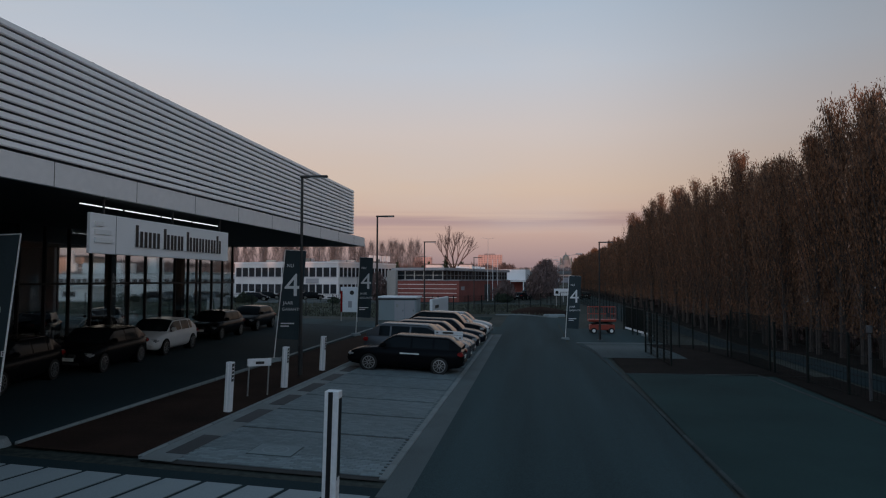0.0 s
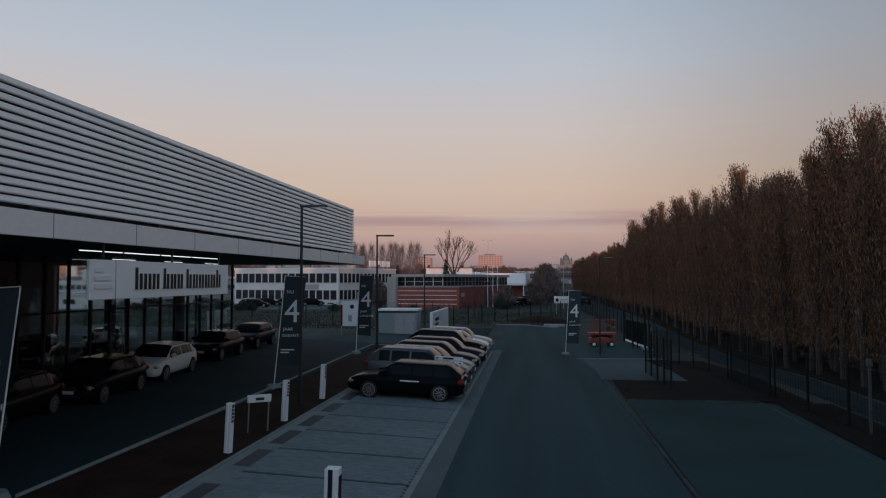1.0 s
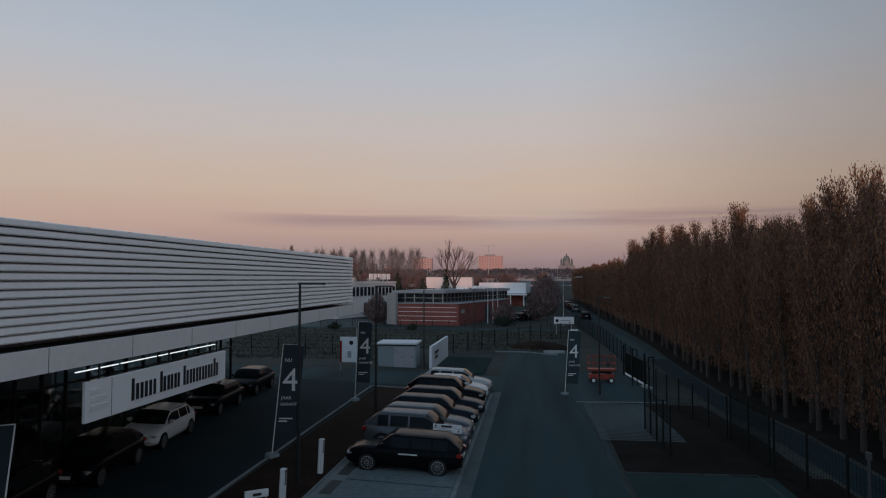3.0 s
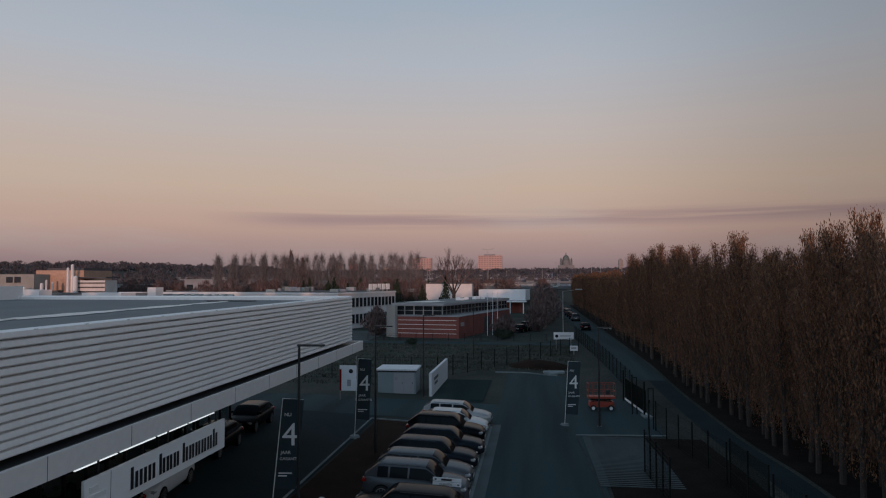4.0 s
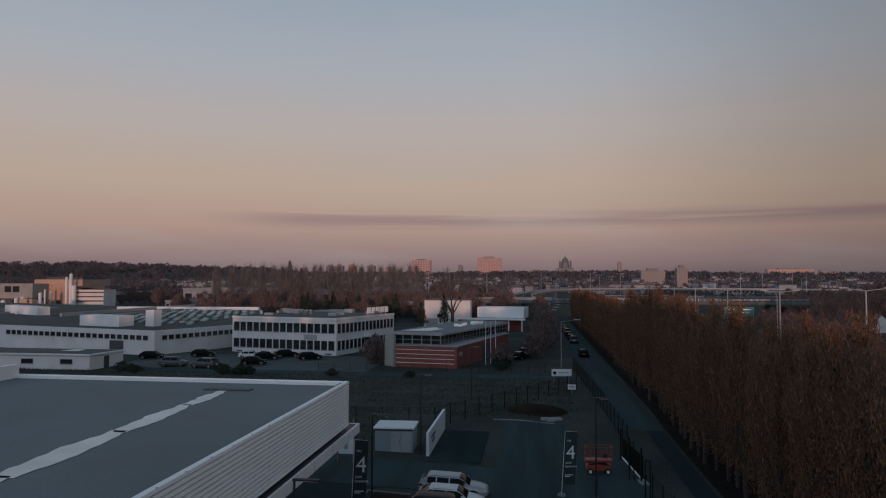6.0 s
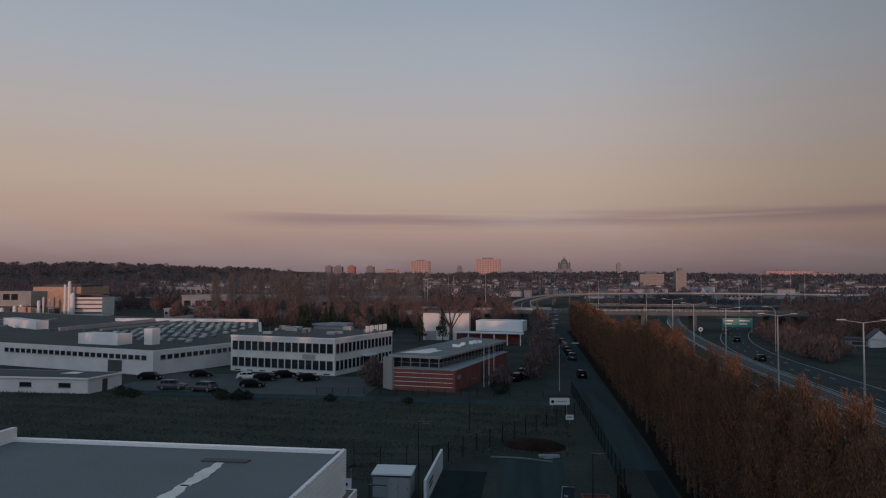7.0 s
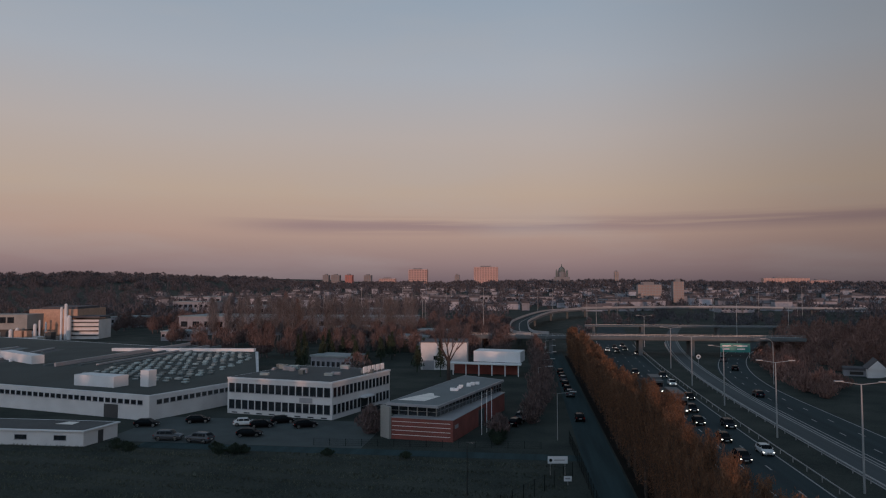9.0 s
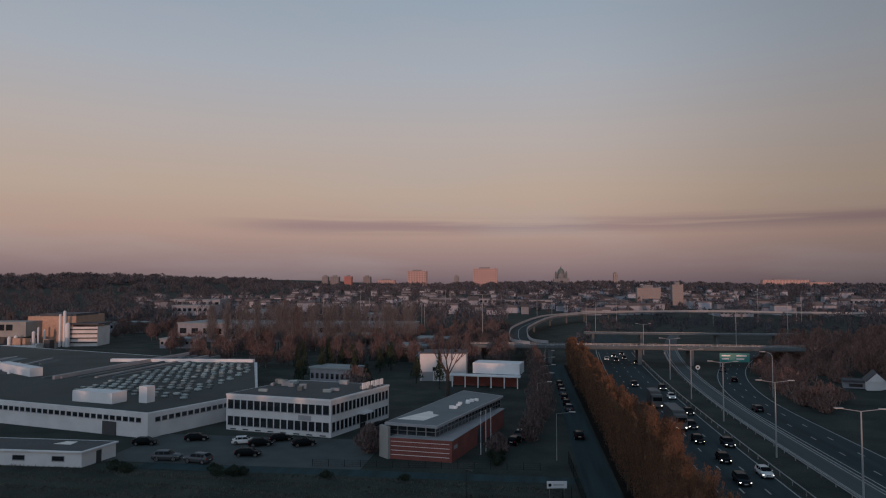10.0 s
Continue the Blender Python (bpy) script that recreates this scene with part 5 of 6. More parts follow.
part("roof", prism([(-23.6, 114.5), (-14.9, 112.5), (-5.5, 144.0), (-14.1, 150.0)], 5.72, 5.75), M_ROOF, red)
bm = prism([(-22.5, 117.0), (-17.6, 116.2), (-15.6, 121.5), (-16.8, 122.2), (-17.2, 124.5), (-18.0, 124.9)], 5.76, 5.77)
part("roof_sheet", bm, M_ROOFPALE, red, "pale patch of roof covering")
for k in range(9):
    x_, y_ = -14.5 + 0.5 * k + hv.random(), 126 + 1.2 * k + hv.random() * 2
    part("roof_unit", bmbox(x_ - 1, x_ - 0.2, y_, y_ + 0.8, 5.75, 6.0 + 0.5 * hv.random()), M_SIGN, red)
m_, ln_ = frame_on(BP[0], BP[1])
for k in range(4):
    part("stone_band", moved(bmbox(0.3, ln_ - 0.4, -0.03, 0.01, 0.75 + 0.72 * k, 0.83 + 0.72 * k), m_), M_ROOFPALE, red, "pale stone band")
m_, ln_ = frame_on(BP[1], BP[2])
part("doorway", moved(bmbox(13.5, 17.0, -0.05, 0.02, 0, 2.9), m_), M_DARK, red)
part("wall_plate", moved(bmbox(1.0, 2.6, -0.05, 0.02, 2.0, 2.6), m_), M_WALLGREY, red)
part("side_wall_slab", prism([(-24.9, 114.2), (-23.0, 112.3), (-22.7, 112.7), (-24.5, 114.8)], -0.3, 5.3), M_CONCRETE, red, "grey concrete wall slab")
for k in range(3):
    fp = thing("flagpole", "bare white flagpole before the brick building", "flagpole", upright(-7.9 + 0.75 * k, 117.2 + 1.9 * k), "flagpoles")
    part("pole", bar(bmesh.new(), (0, 0, 0), (0, 0, 7.2), 0.06, 0.035, 8), M_WHITE, fp)
    part("finial", bar(bmesh.new(), (0, 0, 7.2), (0, 0, 7.32), 0.06, 0.02, 8), M_RIM, fp)

house = thing("white_workshop", "white rendered workshop block with low roof", "building", pose(-0.6, 6, 0))
part("wall", prism([(-31.8, 198), (-18.0, 199.4), (-18.6, 211), (-32.4, 209.5)], -0.3, 8.2), M_OLDWHITE, house)
part("roof", prism([(-32.0, 197.8), (-17.8, 199.2), (-18.4, 211.2), (-32.6, 209.7)], 8.2, 8.45), M_CITYROOF, house)
part("garage_door", moved(bmbox(0.6, 4.0, -0.1, 0, 0, 2.8), frame_on((-31.8, 198), (-18, 199.4))[0]), M_WALLGREY, house)
wall_windows(house, (-28.5, 198.33), (-26.2, 198.57), 1, 3.0, 4.2, 0.5, 0.1)
cnp = thing("canopy_hall", "long white canopy hall on thin supports", "building", pose(0, -6.5, 0))
part("box", prism([(-15.8, 203), (-2.4, 200.5), (-1.2, 208), (-14.6, 210.5)], 3.6, 6.6), M_WHITE, cnp)
part("roof", prism([(-22.5, 200), (-2.2, 197.6), (-2.0, 200.6), (-22.0, 203.2)], 3.15, 3.5), M_WHITE, cnp)
part("back_wall", prism([(-21.5, 204), (-3.0, 202), (-2.9, 202.4), (-21.4, 204.4)], 0, 3.2), M_BRICK, cnp)
for k in range(6):
    part("column", bmbox(-21.6 + 3.7 * k, -21.3 + 3.7 * k, 200.4 - 0.44 * k, 200.7 - 0.44 * k, 0, 3.2), M_WHITE, cnp)

plant = thing("industrial_plant", "ochre industrial plant with stacks and pale silos", "building", pose(-53, 12, 0) @ Matrix.Diagonal((0.78, 1, 0.96, 1)))
part("hall", prism([(-232, 283), (-205, 288), (-212, 318), (-238, 312)], 0, 14.5), M_PLANT, plant)
part("roof_cap", prism([(-226, 285), (-206, 289), (-211, 312), (-232, 308)], 14.5, 15.6), M_CITYROOF, plant)
part("front_block", prism([(-246, 268), (-222, 272), (-224, 285), (-248, 281)], 5.5, 12.5), M_CONCRETE, plant)
part("window", moved(bmbox(9, 12.5, -0.2, 0, 8.5, 11.3), frame_on((-246, 268), (-222, 272))[0]), M_WINDOW, plant)
part("window", moved(bmbox(13.5, 17, -0.2, 0, 8.5, 11.3), frame_on((-246, 268), (-222, 272))[0]), M_WINDOW, plant)
part("front_legs", prism([(-245, 269), (-224, 273), (-225, 284), (-246, 280)], 0, 5.5), M_DARK, plant)
part("annex", prism([(-205, 284), (-190, 287), (-193, 300), (-208, 297)], 0, 9.5), M_OLDWHITE, plant)
part("annex_roof", prism([(-208, 283), (-189, 286.5), (-192, 301), (-211, 297.5)], 10.5, 11.2), M_CITYROOF, plant)
for k, (x_, y_, r_, h_) in enumerate(((-207, 282, 0.8, 17), (-209, 281, 0.6, 15.5), (-204.5, 281.5, 1.2, 11), (-226, 266, 0.9, 5.5), (-223, 267, 0.9, 6.0), (-232, 264, 1.1, 4.5), (-213, 268, 0.8, 8.0), (-218, 276, 0.5, 9.5), (-215, 277, 0.5, 8.5))):
    bm = bar(bmesh.new(), (x_, y_, 0), (x_, y_, h_), r_, r_, 16)
    bar(bm, (x_, y_, h_), (x_, y_, h_ + 0.6 * r_), r_, r_ * 0.25, 16)
    part("chimney" if h_ > 10 else "silo", bm, M_WHITE, plant)
pc = random.Random(17)
for k in range(16):
    x_, y_, w_ = -244 + 46 * pc.random(), 258 + 16 * pc.random(), 1.5 + 4 * pc.random()
    part("yard_unit", bmbox(x_, x_ + w_, y_, y_ + 3, 0, 1.5 + 4.5 * pc.random() ** 2), (M_OLDWHITE, M_CONCRETE, M_DARK, M_PLANT)[k % 4], plant)
for k in range(4):
    part("annex_band", prism([(-205.3, 283.6), (-190, 286.6), (-190, 286.9), (-205.3, 283.9)], 1.6 + 2.1 * k, 2.2 + 2.1 * k), M_DARK, plant)
part("yard_wall", prism([(-250, 255), (-205, 262), (-205, 262.6), (-250, 255.6)], 0, 2.6), M_OLDWHITE, plant)


def shed(x, y, w, d, h, turn, m=None, nwin=8):
    s_ = thing("industrial_shed", "pale flat-roofed industrial shed among trees", "building", pose(x, y, gz(x, y), 0, 0, turn), "far sheds")
    part("wall", bmbox(0, w, 0, d, -0.5, h), m or M_CITY, s_)
    part("roof", bmbox(-0.3, w + 0.3, -0.3, d + 0.3, h, h + 0.5), M_SLAB if m is None else M_CITYROOF, s_)
    pm = mesh_of(bmbox(0, w / nwin * 0.55, -0.08, 0.02, h * 0.45, h * 0.75), M_WINDOW)
    for k in range(nwin):
        piece("window", pm, s_, pose(w * (k + 0.2) / nwin, 0, 0))


for a in ((-178, 330, 52, 30, 9, -4), (-120, 352, 60, 24, 8, 2), (-248, 380, 20, 14, 6, 5), (-166, 292, 18, 10, 4, 8), (-235, 520, 30, 20, 8, 0), (-130, 470, 26, 18, 8, 3), (-60, 265, 22, 12, 5, -6), (-88, 300, 26, 14, 6, 4), (-50, 300, 18, 12, 5, -4), (-38, 232, 16, 10, 4.5, 5),
          (-62, 190, 13, 8, 5, -14), (-140, 880, 98, 40, 9, 3, M_CITY, 18), (-30, 860, 60, 30, 8, -2, M_CITY, 14), (-420, 760, 60, 30, 10, 4), (60, 760, 50, 24, 7, 0, M_CITY), (170, 640, 30, 16, 6, 6, M_CITY), (-330, 600, 40, 20, 9, 2), (380, 900, 80, 30, 9, -4, M_CITY, 14), (470, 860, 70, 20, 9, 0)):
    shed(*a)

# ---- motorway: bridge, ramp, poles, signs, traffic ----
bridge = thing("motorway_bridge", "long flat concrete road bridge with steel railings", "bridge", kind="structure")
part("deck", bmbox(-24, 96, 253, 262, 5.6, 6.6), M_BRIDGE, bridge)
part("edge_beam", bmbox(-24, 96, 252.6, 253, 5.9, 6.9), M_BRIDGE, bridge)
for z_ in (7.25, 7.65):
    part("railing", bmbox(-24, 96, 252.75, 252.82, z_, z_ + 0.09), M_BARRIER, bridge)
rp = mesh_of(bmbox(-0.04, 0.04, 252.74, 252.84, 6.9, 7.75), M_BARRIER)
for k in range(60):
    piece("rail_post", rp, bridge, pose(-23.5 + 2.0 * k, 0, 0))
pier = mesh_of(bmbox(-0.7, 0.7, 254, 261, -1, 5.6), M_BRIDGE)
for x_ in (-18, 8, 40, 58, 84):
    piece("pier", pier, bridge, pose(x_, 0, 0))
part("abutment", prism([(-60, 254), (-22, 253), (-22, 262), (-60, 261)], -0.5, 4.6), M_GROUND, bridge)

far_deck = thing("far_bridge", "thin dark road bridge behind the first bridge", "bridge", kind="structure")
part("deck", bmbox(26, 122, 326, 333, 5.9, 6.4), M_BRIDGE, far_deck)
part("railing", bmbox(26, 122, 326.0, 326.08, 6.9, 7.0), M_BARRIER, far_deck)
for x_ in (30, 52, 86, 112):
    part("pier", bmbox(x_ - 0.6, x_ + 0.6, 327, 332, -1, 5.7), M_BRIDGE, far_deck)

ramp = thing("motorway_ramp", "curving elevated motorway ramp with pale parapets", "bridge", kind="structure")
ctrl = [(4, 262, 6.6), (-2.6, 276, 6.4), (-4.6, 315, 6.4), (-3.0, 370, 6.4), (11.5, 475, 6.4), (30, 523, 6.3), (54, 560, 6.2), (94, 590, 6.0), (155, 606, 6.0), (216, 585, 6.0), (330, 570, 6.0), (520, 570, 6.0)]
cps = [Vector(c) for c in ctrl]
track = []
for i in range(len(cps) - 1):
    p0, p1, p2, p3 = cps[max(0, i - 1)], cps[i], cps[i + 1], cps[min(len(cps) - 1, i + 2)]
    for k in range(10):
        t_ = k / 10
        track.append(0.5 * ((2 * p1) + (p2 - p0) * t_ + (2 * p0 - 5 * p1 + 4 * p2 - p3) * t_ ** 2 + (3 * p1 - p0 - 3 * p2 + p3) * t_ ** 3))


def ribbon(off0, off1, z0, z1):
    bm = bmesh.new()
    rings = []
    for i, p in enumerate(track):
        d = (track[min(i + 1, len(track) - 1)] - track[max(i - 1, 0)])
        nrm = Vector((d.y, -d.x, 0)).normalized()
        rings.append([bm.verts.new(p + nrm * o + Vector((0, 0, z))) for o, z in ((off0, z0), (off1, z0), (off1, z1), (off0, z1))])
    for a, b in zip(rings, rings[1:]):
        for k in range(4):
            bm.faces.new((a[k], a[(k + 1) % 4], b[(k + 1) % 4], b[k]))
    return bm


part("deck", ribbon(-4.5, 4.5, -0.9, 0), M_HIGHWAY, ramp)
part("parapet", ribbon(3.9, 4.2, 0, 1.1), M_RAMPWALL, ramp, "pale concrete parapet")
part("parapet", ribbon(-4.2, -3.9, 0, 1.1), M_RAMPWALL, ramp, "pale concrete parapet")
part("edge_beam", ribbon(4.2, 4.6, -0.9, -0.1), M_BRIDGE, ramp)
part("lane_line", ribbon(-0.15, 0.15, 0.01, 0.03), M_PALEPAINT, ramp)
for p in track[14::7]:
    part("pier", bmbox(p.x - 0.6, p.x + 0.6, p.y - 0.6, p.y + 0.6, gz(p.x, p.y) - 0.5, p.z - 0.9), M_BRIDGE, ramp)


def motorway_lamp(x, y, h, arms=2, r=0.16):
    root = thing("motorway_lamp", "tall grey motorway lighting mast with outstretched arms", "street lamp", upright(x, y), "motorway lamps")
    part("mast", bar(bmesh.new(), (0, 0, -0.2), (0, 0, h), r, r * 0.56, 8), M_BARRIER, root)
    for s in ((-1, 1) if arms == 2 else (1,)):
        part("arm", bar(bmesh.new(), (0, 0, h), (s * 2.6, 0, h + 0.35), r * 0.35, r * 0.3, 6), M_BARRIER, root)
        part("lantern", bevel_box(s * 2.6 - 0.55, s * 2.6 + 0.55, -0.18, 0.18, h + 0.28, h + 0.45, 0.05, 1), M_BARRIER, root)


for x_, y_, h_ in ((41.1, 90.5, 13.3), (41.5, 121.6, 12.5), (41.3, 152.2, 12.3), (41.2, 181, 12.2), (43.1, 217, 12.2), (47, 290, 12.5)):
    motorway_lamp(x_, y_, h_)
cl = thing("motorway_lamp", "slim grey lamp mast with one curved arm", "street lamp", upright(62.6, 186.0), "motorway lamps")
part("mast", bar(bmesh.new(), (0, 0, -0.2), (0, 0, 10.2), 0.12, 0.08, 8), M_BARRIER, cl)
bm = bmesh.new()
for k in range(6):
    a0, a1 = math.pi / 2 * k / 6, math.pi / 2 * (k + 1) / 6
    bar(bm, (-1.8 + 1.8 * math.cos(a0), 0, 10.2 + 1.4 * math.sin(a0)), (-1.8 + 1.8 * math.cos(a1), 0, 10.2 + 1.4 * math.sin(a1)), 0.07, 0.06, 6)
part("arm", bm, M_BARRIER, cl)
part("lantern", bevel_box(-3.1, -1.7, -0.16, 0.16, 11.52, 11.7, 0.05, 1), M_BARRIER, cl)
rnd = random.Random(8)
for k in range(34):
    y_ = 280 + rnd.random() * 520
    x_ = rnd.uniform(-160, 330) * (y_ / 500)
    motorway_lamp(x_, y_, rnd.uniform(13, 24), 2 if k % 2 else 1)
for x_, y_ in ((-1.5, 150), (-0.5, 165), (0.5, 182), (1.0, 201), (1.6, 221), (2.2, 240), (1.2, 115)):
    motorway_lamp(x_ + 3.6, y_, 7.6, 1, 0.08)
gs = thing("motorway_sign", "wide green motorway direction sign on two posts", "road sign", pose(71.4, 250, 0))
part("panel", bevel_box(-5.0, 5.0, -0.08, 0.08, 2.0, 5.1, 0.03, 1), M_GANTRY, gs, "green sign face")
for k, (a, b, z_) in enumerate(((-4.3, -1.4, 4.0), (-4.3, -2.0, 2.9), (0.6, 4.0, 4.0), (0.6, 3.2, 2.9))):
    part("print_bar", bmbox(a, b, -0.1, -0.08, z_, z_ + 0.42), M_LETTERW, gs)
for x_ in (-4.8, 4.8):
    part("post", bar(bmesh.new(), (x_, 0.2, -0.4), (x_, 0.2, 5.0), 0.14, n=8), M_BARRIER, gs)
sp = thing("round_road_sign", "round white road sign on a post", "road sign", upright(53.6, 226.9))
part("disc", bar(bmesh.new(), (0, 0, 2.6), (0, 0.06, 2.6), 0.7, n=20), M_LETTERW, sp)
part("disc_centre", bar(bmesh.new(), (0, -0.02, 2.6), (0, 0.0, 2.6), 0.32, n=16), M_LETTER, sp)
part("post", bar(bmesh.new(), (0, 0.1, 0), (0, 0.1, 2.6), 0.05, n=6), M_BARRIER, sp)
for xx, fn, lab in ((38.0, bend, "steel guard rail along the median"), (43.9, bend2, "pale guard rail at the strip"), (21.9, bend, "guard rail beside the poplars")):
    bm = bmesh.new()
    ys = [k * 5.0 for k in range(-2, 62)]
    for a, b in zip(ys, ys[1:]):
        bar(bm, (xx + fn(a), a, 0.72 + gz(xx, a)), (xx + fn(b), b, 0.72 + gz(xx, b)), 0.09, n=4)
        box(bm, xx + fn(a) - 0.05, xx + fn(a) + 0.05, a - 0.05, a + 0.05, gz(xx, a) - 0.2, 0.7)
    whole("guard_rail", bm, M_BARRIER, lab, "guard rail")

lit_dark = make_car("wagon", P_BLUE, "dark car with lit headlights on the motorway", onground(31.0, 105, -91, 0.08), True, "motorway traffic")
lit_white = make_car("hatch", P_WHITE, "white car with lit headlights on the motorway", onground(35.6, 109.5, -91, 0.08), True, "motorway traffic")
lit_black = make_car("hatch", P_BLACK, "black car with lit headlights on the motorway", onground(31.8, 117.5, -91, 0.08), True, "motorway traffic")
for k, (x_, y_) in enumerate(((35.6, 129), (30.9, 131), (32.6, 144), (30.2, 151), (35.2, 159), (35.2, 180), (31.8, 188), (35.3, 195), (28.6, 201), (35.0, 257), (28.3, 264), (31.8, 272), (28.3, 280), (25.0, 268), (31.8, 288))):
    src = (lit_dark, lit_black, lit_dark, lit_black, lit_black, lit_white, lit_black, lit_dark)[k % 8]
    copy_thing(src, onground(x_ + bend(y_), y_, -90 - 0.03 * max(0, y_ - 115), 0.08))
for k, (x_, y_, src) in enumerate(((52, 165, wag), (55, 214, first), (52, 238, suv_g))):
    copy_thing(src, onground(x_ + bend3(y_), y_, 90 - math.degrees(0.0038 * max(0, y_ - 158)), 0.08))["label"] = "dark car driving away on the far carriageway"


def truck(x, y, ln, label, cm):
    root = thing("truck", label, "truck", onground(x, y, -90, 0.08), "motorway traffic")
    part("trailer", bevel_box(-ln, -0.4, -1.25, 1.25, 1.0, 3.8, 0.05, 1), cm, root)
    part("cab", bevel_box(0, 2.1, -1.2, 1.2, 0.6, 3.3, 0.15, 2), M_TRUCK, root)
    part("windscreen", bmbox(2.08, 2.14, -1.0, 1.0, 1.9, 2.8), M_GLASSCAR, root)
    part("chassis", bmbox(-ln, 2.0, -0.6, 0.6, 0.55, 1.0), M_BLACK, root)
    for s in (-0.9, 0.9):
        part("headlight", bmbox(2.08, 2.16, s - 0.15, s + 0.15, 0.8, 1.0), M_LAMPLIT, root)
        for x0 in (1.2, -1.6, -ln + 1.2, -ln + 2.5):
            part("wheel", bar(bmesh.new(), (x0, s * 1.05, 0.5), (x0, s * 1.35, 0.5), 0.5, n=16), M_TYRE, root)


truck(29.9, 141.5, 9.5, "lorry with a long dark grey box trailer on the motorway", M_TRUCK)
truck(29.8, 166, 6.0, "smaller grey lorry following on the motorway", M_TRUCK)
for k, (x_, y_, hd, src) in enumerate(((-51.2, 119.6, 20, "w"), (-61, 121, 20, "d"), (-59, 106.9, 8, "s"), (-53.2, 106.1, 170, "s"), (-46.8, 111.2, 8, "d"), (-45.3, 122.6, 30, "d"), (-47.6, 118.4, 25, "d"), (-39.8, 119.4, 30, "d"), (-29.5, 136, 70, "d"), (-28.6, 131, 70, "d"), (-2.4, 126, 75, "d"), (-1.2, 131, 75, "s"),
                                        (9.6, 132, 90, "d"), (9.4, 160, 90, "s"), (9.2, 168, 90, "d"), (9.1, 176, 90, "d"), (9.0, 184, 90, "s"), (8.9, 192, 90, "d"), (8.9, 200, 90, "d"), (-68.5, 116.5, 10, "d"))):
    src_ = {"w": lit_white, "d": hatch, "s": suv_g}[src]
    copy_thing(src_, onground(x_, y_, hd, 0.04))["label"] = "car parked by the offices" if x_ < 5 else "car parked along the public road"

# ---- woods, hedges, grass ----


def bare_tree(name, x, y, h, seed, label):
    rn = random.Random(seed)
    root = thing(name, label, "tree", upright(x, y))
    bm = bmesh.new()
    bar(bm, (0, 0, -0.2), (0, 0, h * 0.38), 0.55, 0.42, 10)
    tw = bmesh.new()

    def grow(p, d, ln, r, lv, out):
        q = p + d * ln
        bar(out, p, q, r, r * 0.62, 5 if lv < 3 else 3)
        if lv >= 5:
            return
        for _ in range(3 if lv < 4 else 2):
            nd = (d + Vector((rn.uniform(-1, 1), rn.uniform(-1, 1), rn.uniform(-0.1, 1.1))) * 0.48).normalized()
            grow(q, nd, ln * rn.uniform(0.62, 0.82), r * 0.58, lv + 1, bm if lv < 1 else tw)

    for k in range(6):
        a = k * 1.05 + rn.random()
        grow(Vector((0, 0, h * rn.uniform(0.28, 0.4))), Vector((math.cos(a) * 0.55, math.sin(a) * 0.55, 0.95)).normalized(), h * 0.2, 0.22, 1, bm)
    part("trunk", bm, M_BARK, root)
    part("crown", tw, M_TWIG, root, "reddish bare twigs")


bare_tree("bare_tree", -20.6, 176, 18, 4, "large bare tree with reddish twigs behind the brick building")


def cloud_trees(name, spots_, m, label, n_leaf, size, shape, seed, thin=0.2):
    """Many far trees as one mass: thin trunks and loose crowns."""
    rg = np.random.default_rng(seed)
    V, F = [], []
    off = 0
    for x, y, h, w in spots_:
        z0 = gz(x, y)
        n = n_leaf
        a, u = rg.uniform(0, 6.283, n), rg.uniform(0, 1, n)
        r = np.sqrt(rg.uniform(0, 1, n)) * w * (np.sin(np.pi * (0.08 + 0.9 * u)) ** (0.6 if shape == "round" else 1.0) if shape != "cone" else (1.02 - u))
        lump = 1 + 0.35 * np.sin(a * 3 + x) * np.cos(u * 9 + y)
        z = h * ((0.22 if shape != "bush" else 0.0) + (0.78 if shape != "bush" else 1.0) * u)
        pts = np.stack([x + np.cos(a) * r * lump, y + np.sin(a) * r * lump, z0 + z], 1)
        d = rg.normal(size=(n, 3)) * (0.4, 0.4, 0.5) + (0, 0, 1.0)
        d /= np.linalg.norm(d, axis=1)[:, None]
        p = np.cross(d, rg.normal(size=(n, 3)))
        p /= np.linalg.norm(p, axis=1)[:, None]
        s = size * rg.uniform(0.5, 1.4, (n, 1))
        v = np.stack([pts - p * s * thin, pts + p * s * thin, pts + d * s], 1).reshape(-1, 3)
        tb = np.array([(x - 0.2, y, z0 - 0.3), (x + 0.2, y, z0 - 0.3), (x, y, z0 + h * 0.85)])
        v = np.concatenate([v, tb])
        V.append(v)
        F.append(np.arange(len(v)).reshape(-1, 3) + off)
        off += len(v)
    return mesh_np(name, np.concatenate(V), np.concatenate(F), m, label, "trees")


rg = np.random.default_rng(21)
wood = []
for _ in range(420):
    x_, y_ = rg.uniform(-230, -8), rg.uniform(226, 440)
    if x_ < -150 and y_ < 320:
        continue
    wood.append((x_ * y_ / 270, y_, rg.uniform(4.5, 9.5), rg.uniform(2.2, 3.8)))
cloud_trees("bare_wood", wood, M_TWIG, "russet bare woodland behind the factory", 650, 1.5, "round", 1, 0.055)
row_ = [(-140 + 3.1 * k + rg.normal(), 290 + rg.normal() * 3, rg.uniform(17.8, 19.3), 2.3) for k in range(30)]
cloud_trees("bare_poplar_wood", row_, M_TWIGPALE, "row of tall bare trees behind the offices", 900, 3.2, "round", 2, 0.014)
cloud_trees("russet_tree", [(-107.6, 293, 21.5, 2.6), (-102.4, 294, 18.5, 2.2)], M_TWIG, "two taller russet trees before the bare row", 1500, 1.6, "bush", 12, 0.06)
ev = [(x_, y_, rg.uniform(6, 10), rg.uniform(1.4, 2.2)) for x_, y_ in zip(rg.uniform(-75, -22, 26), rg.uniform(186, 240, 26))]
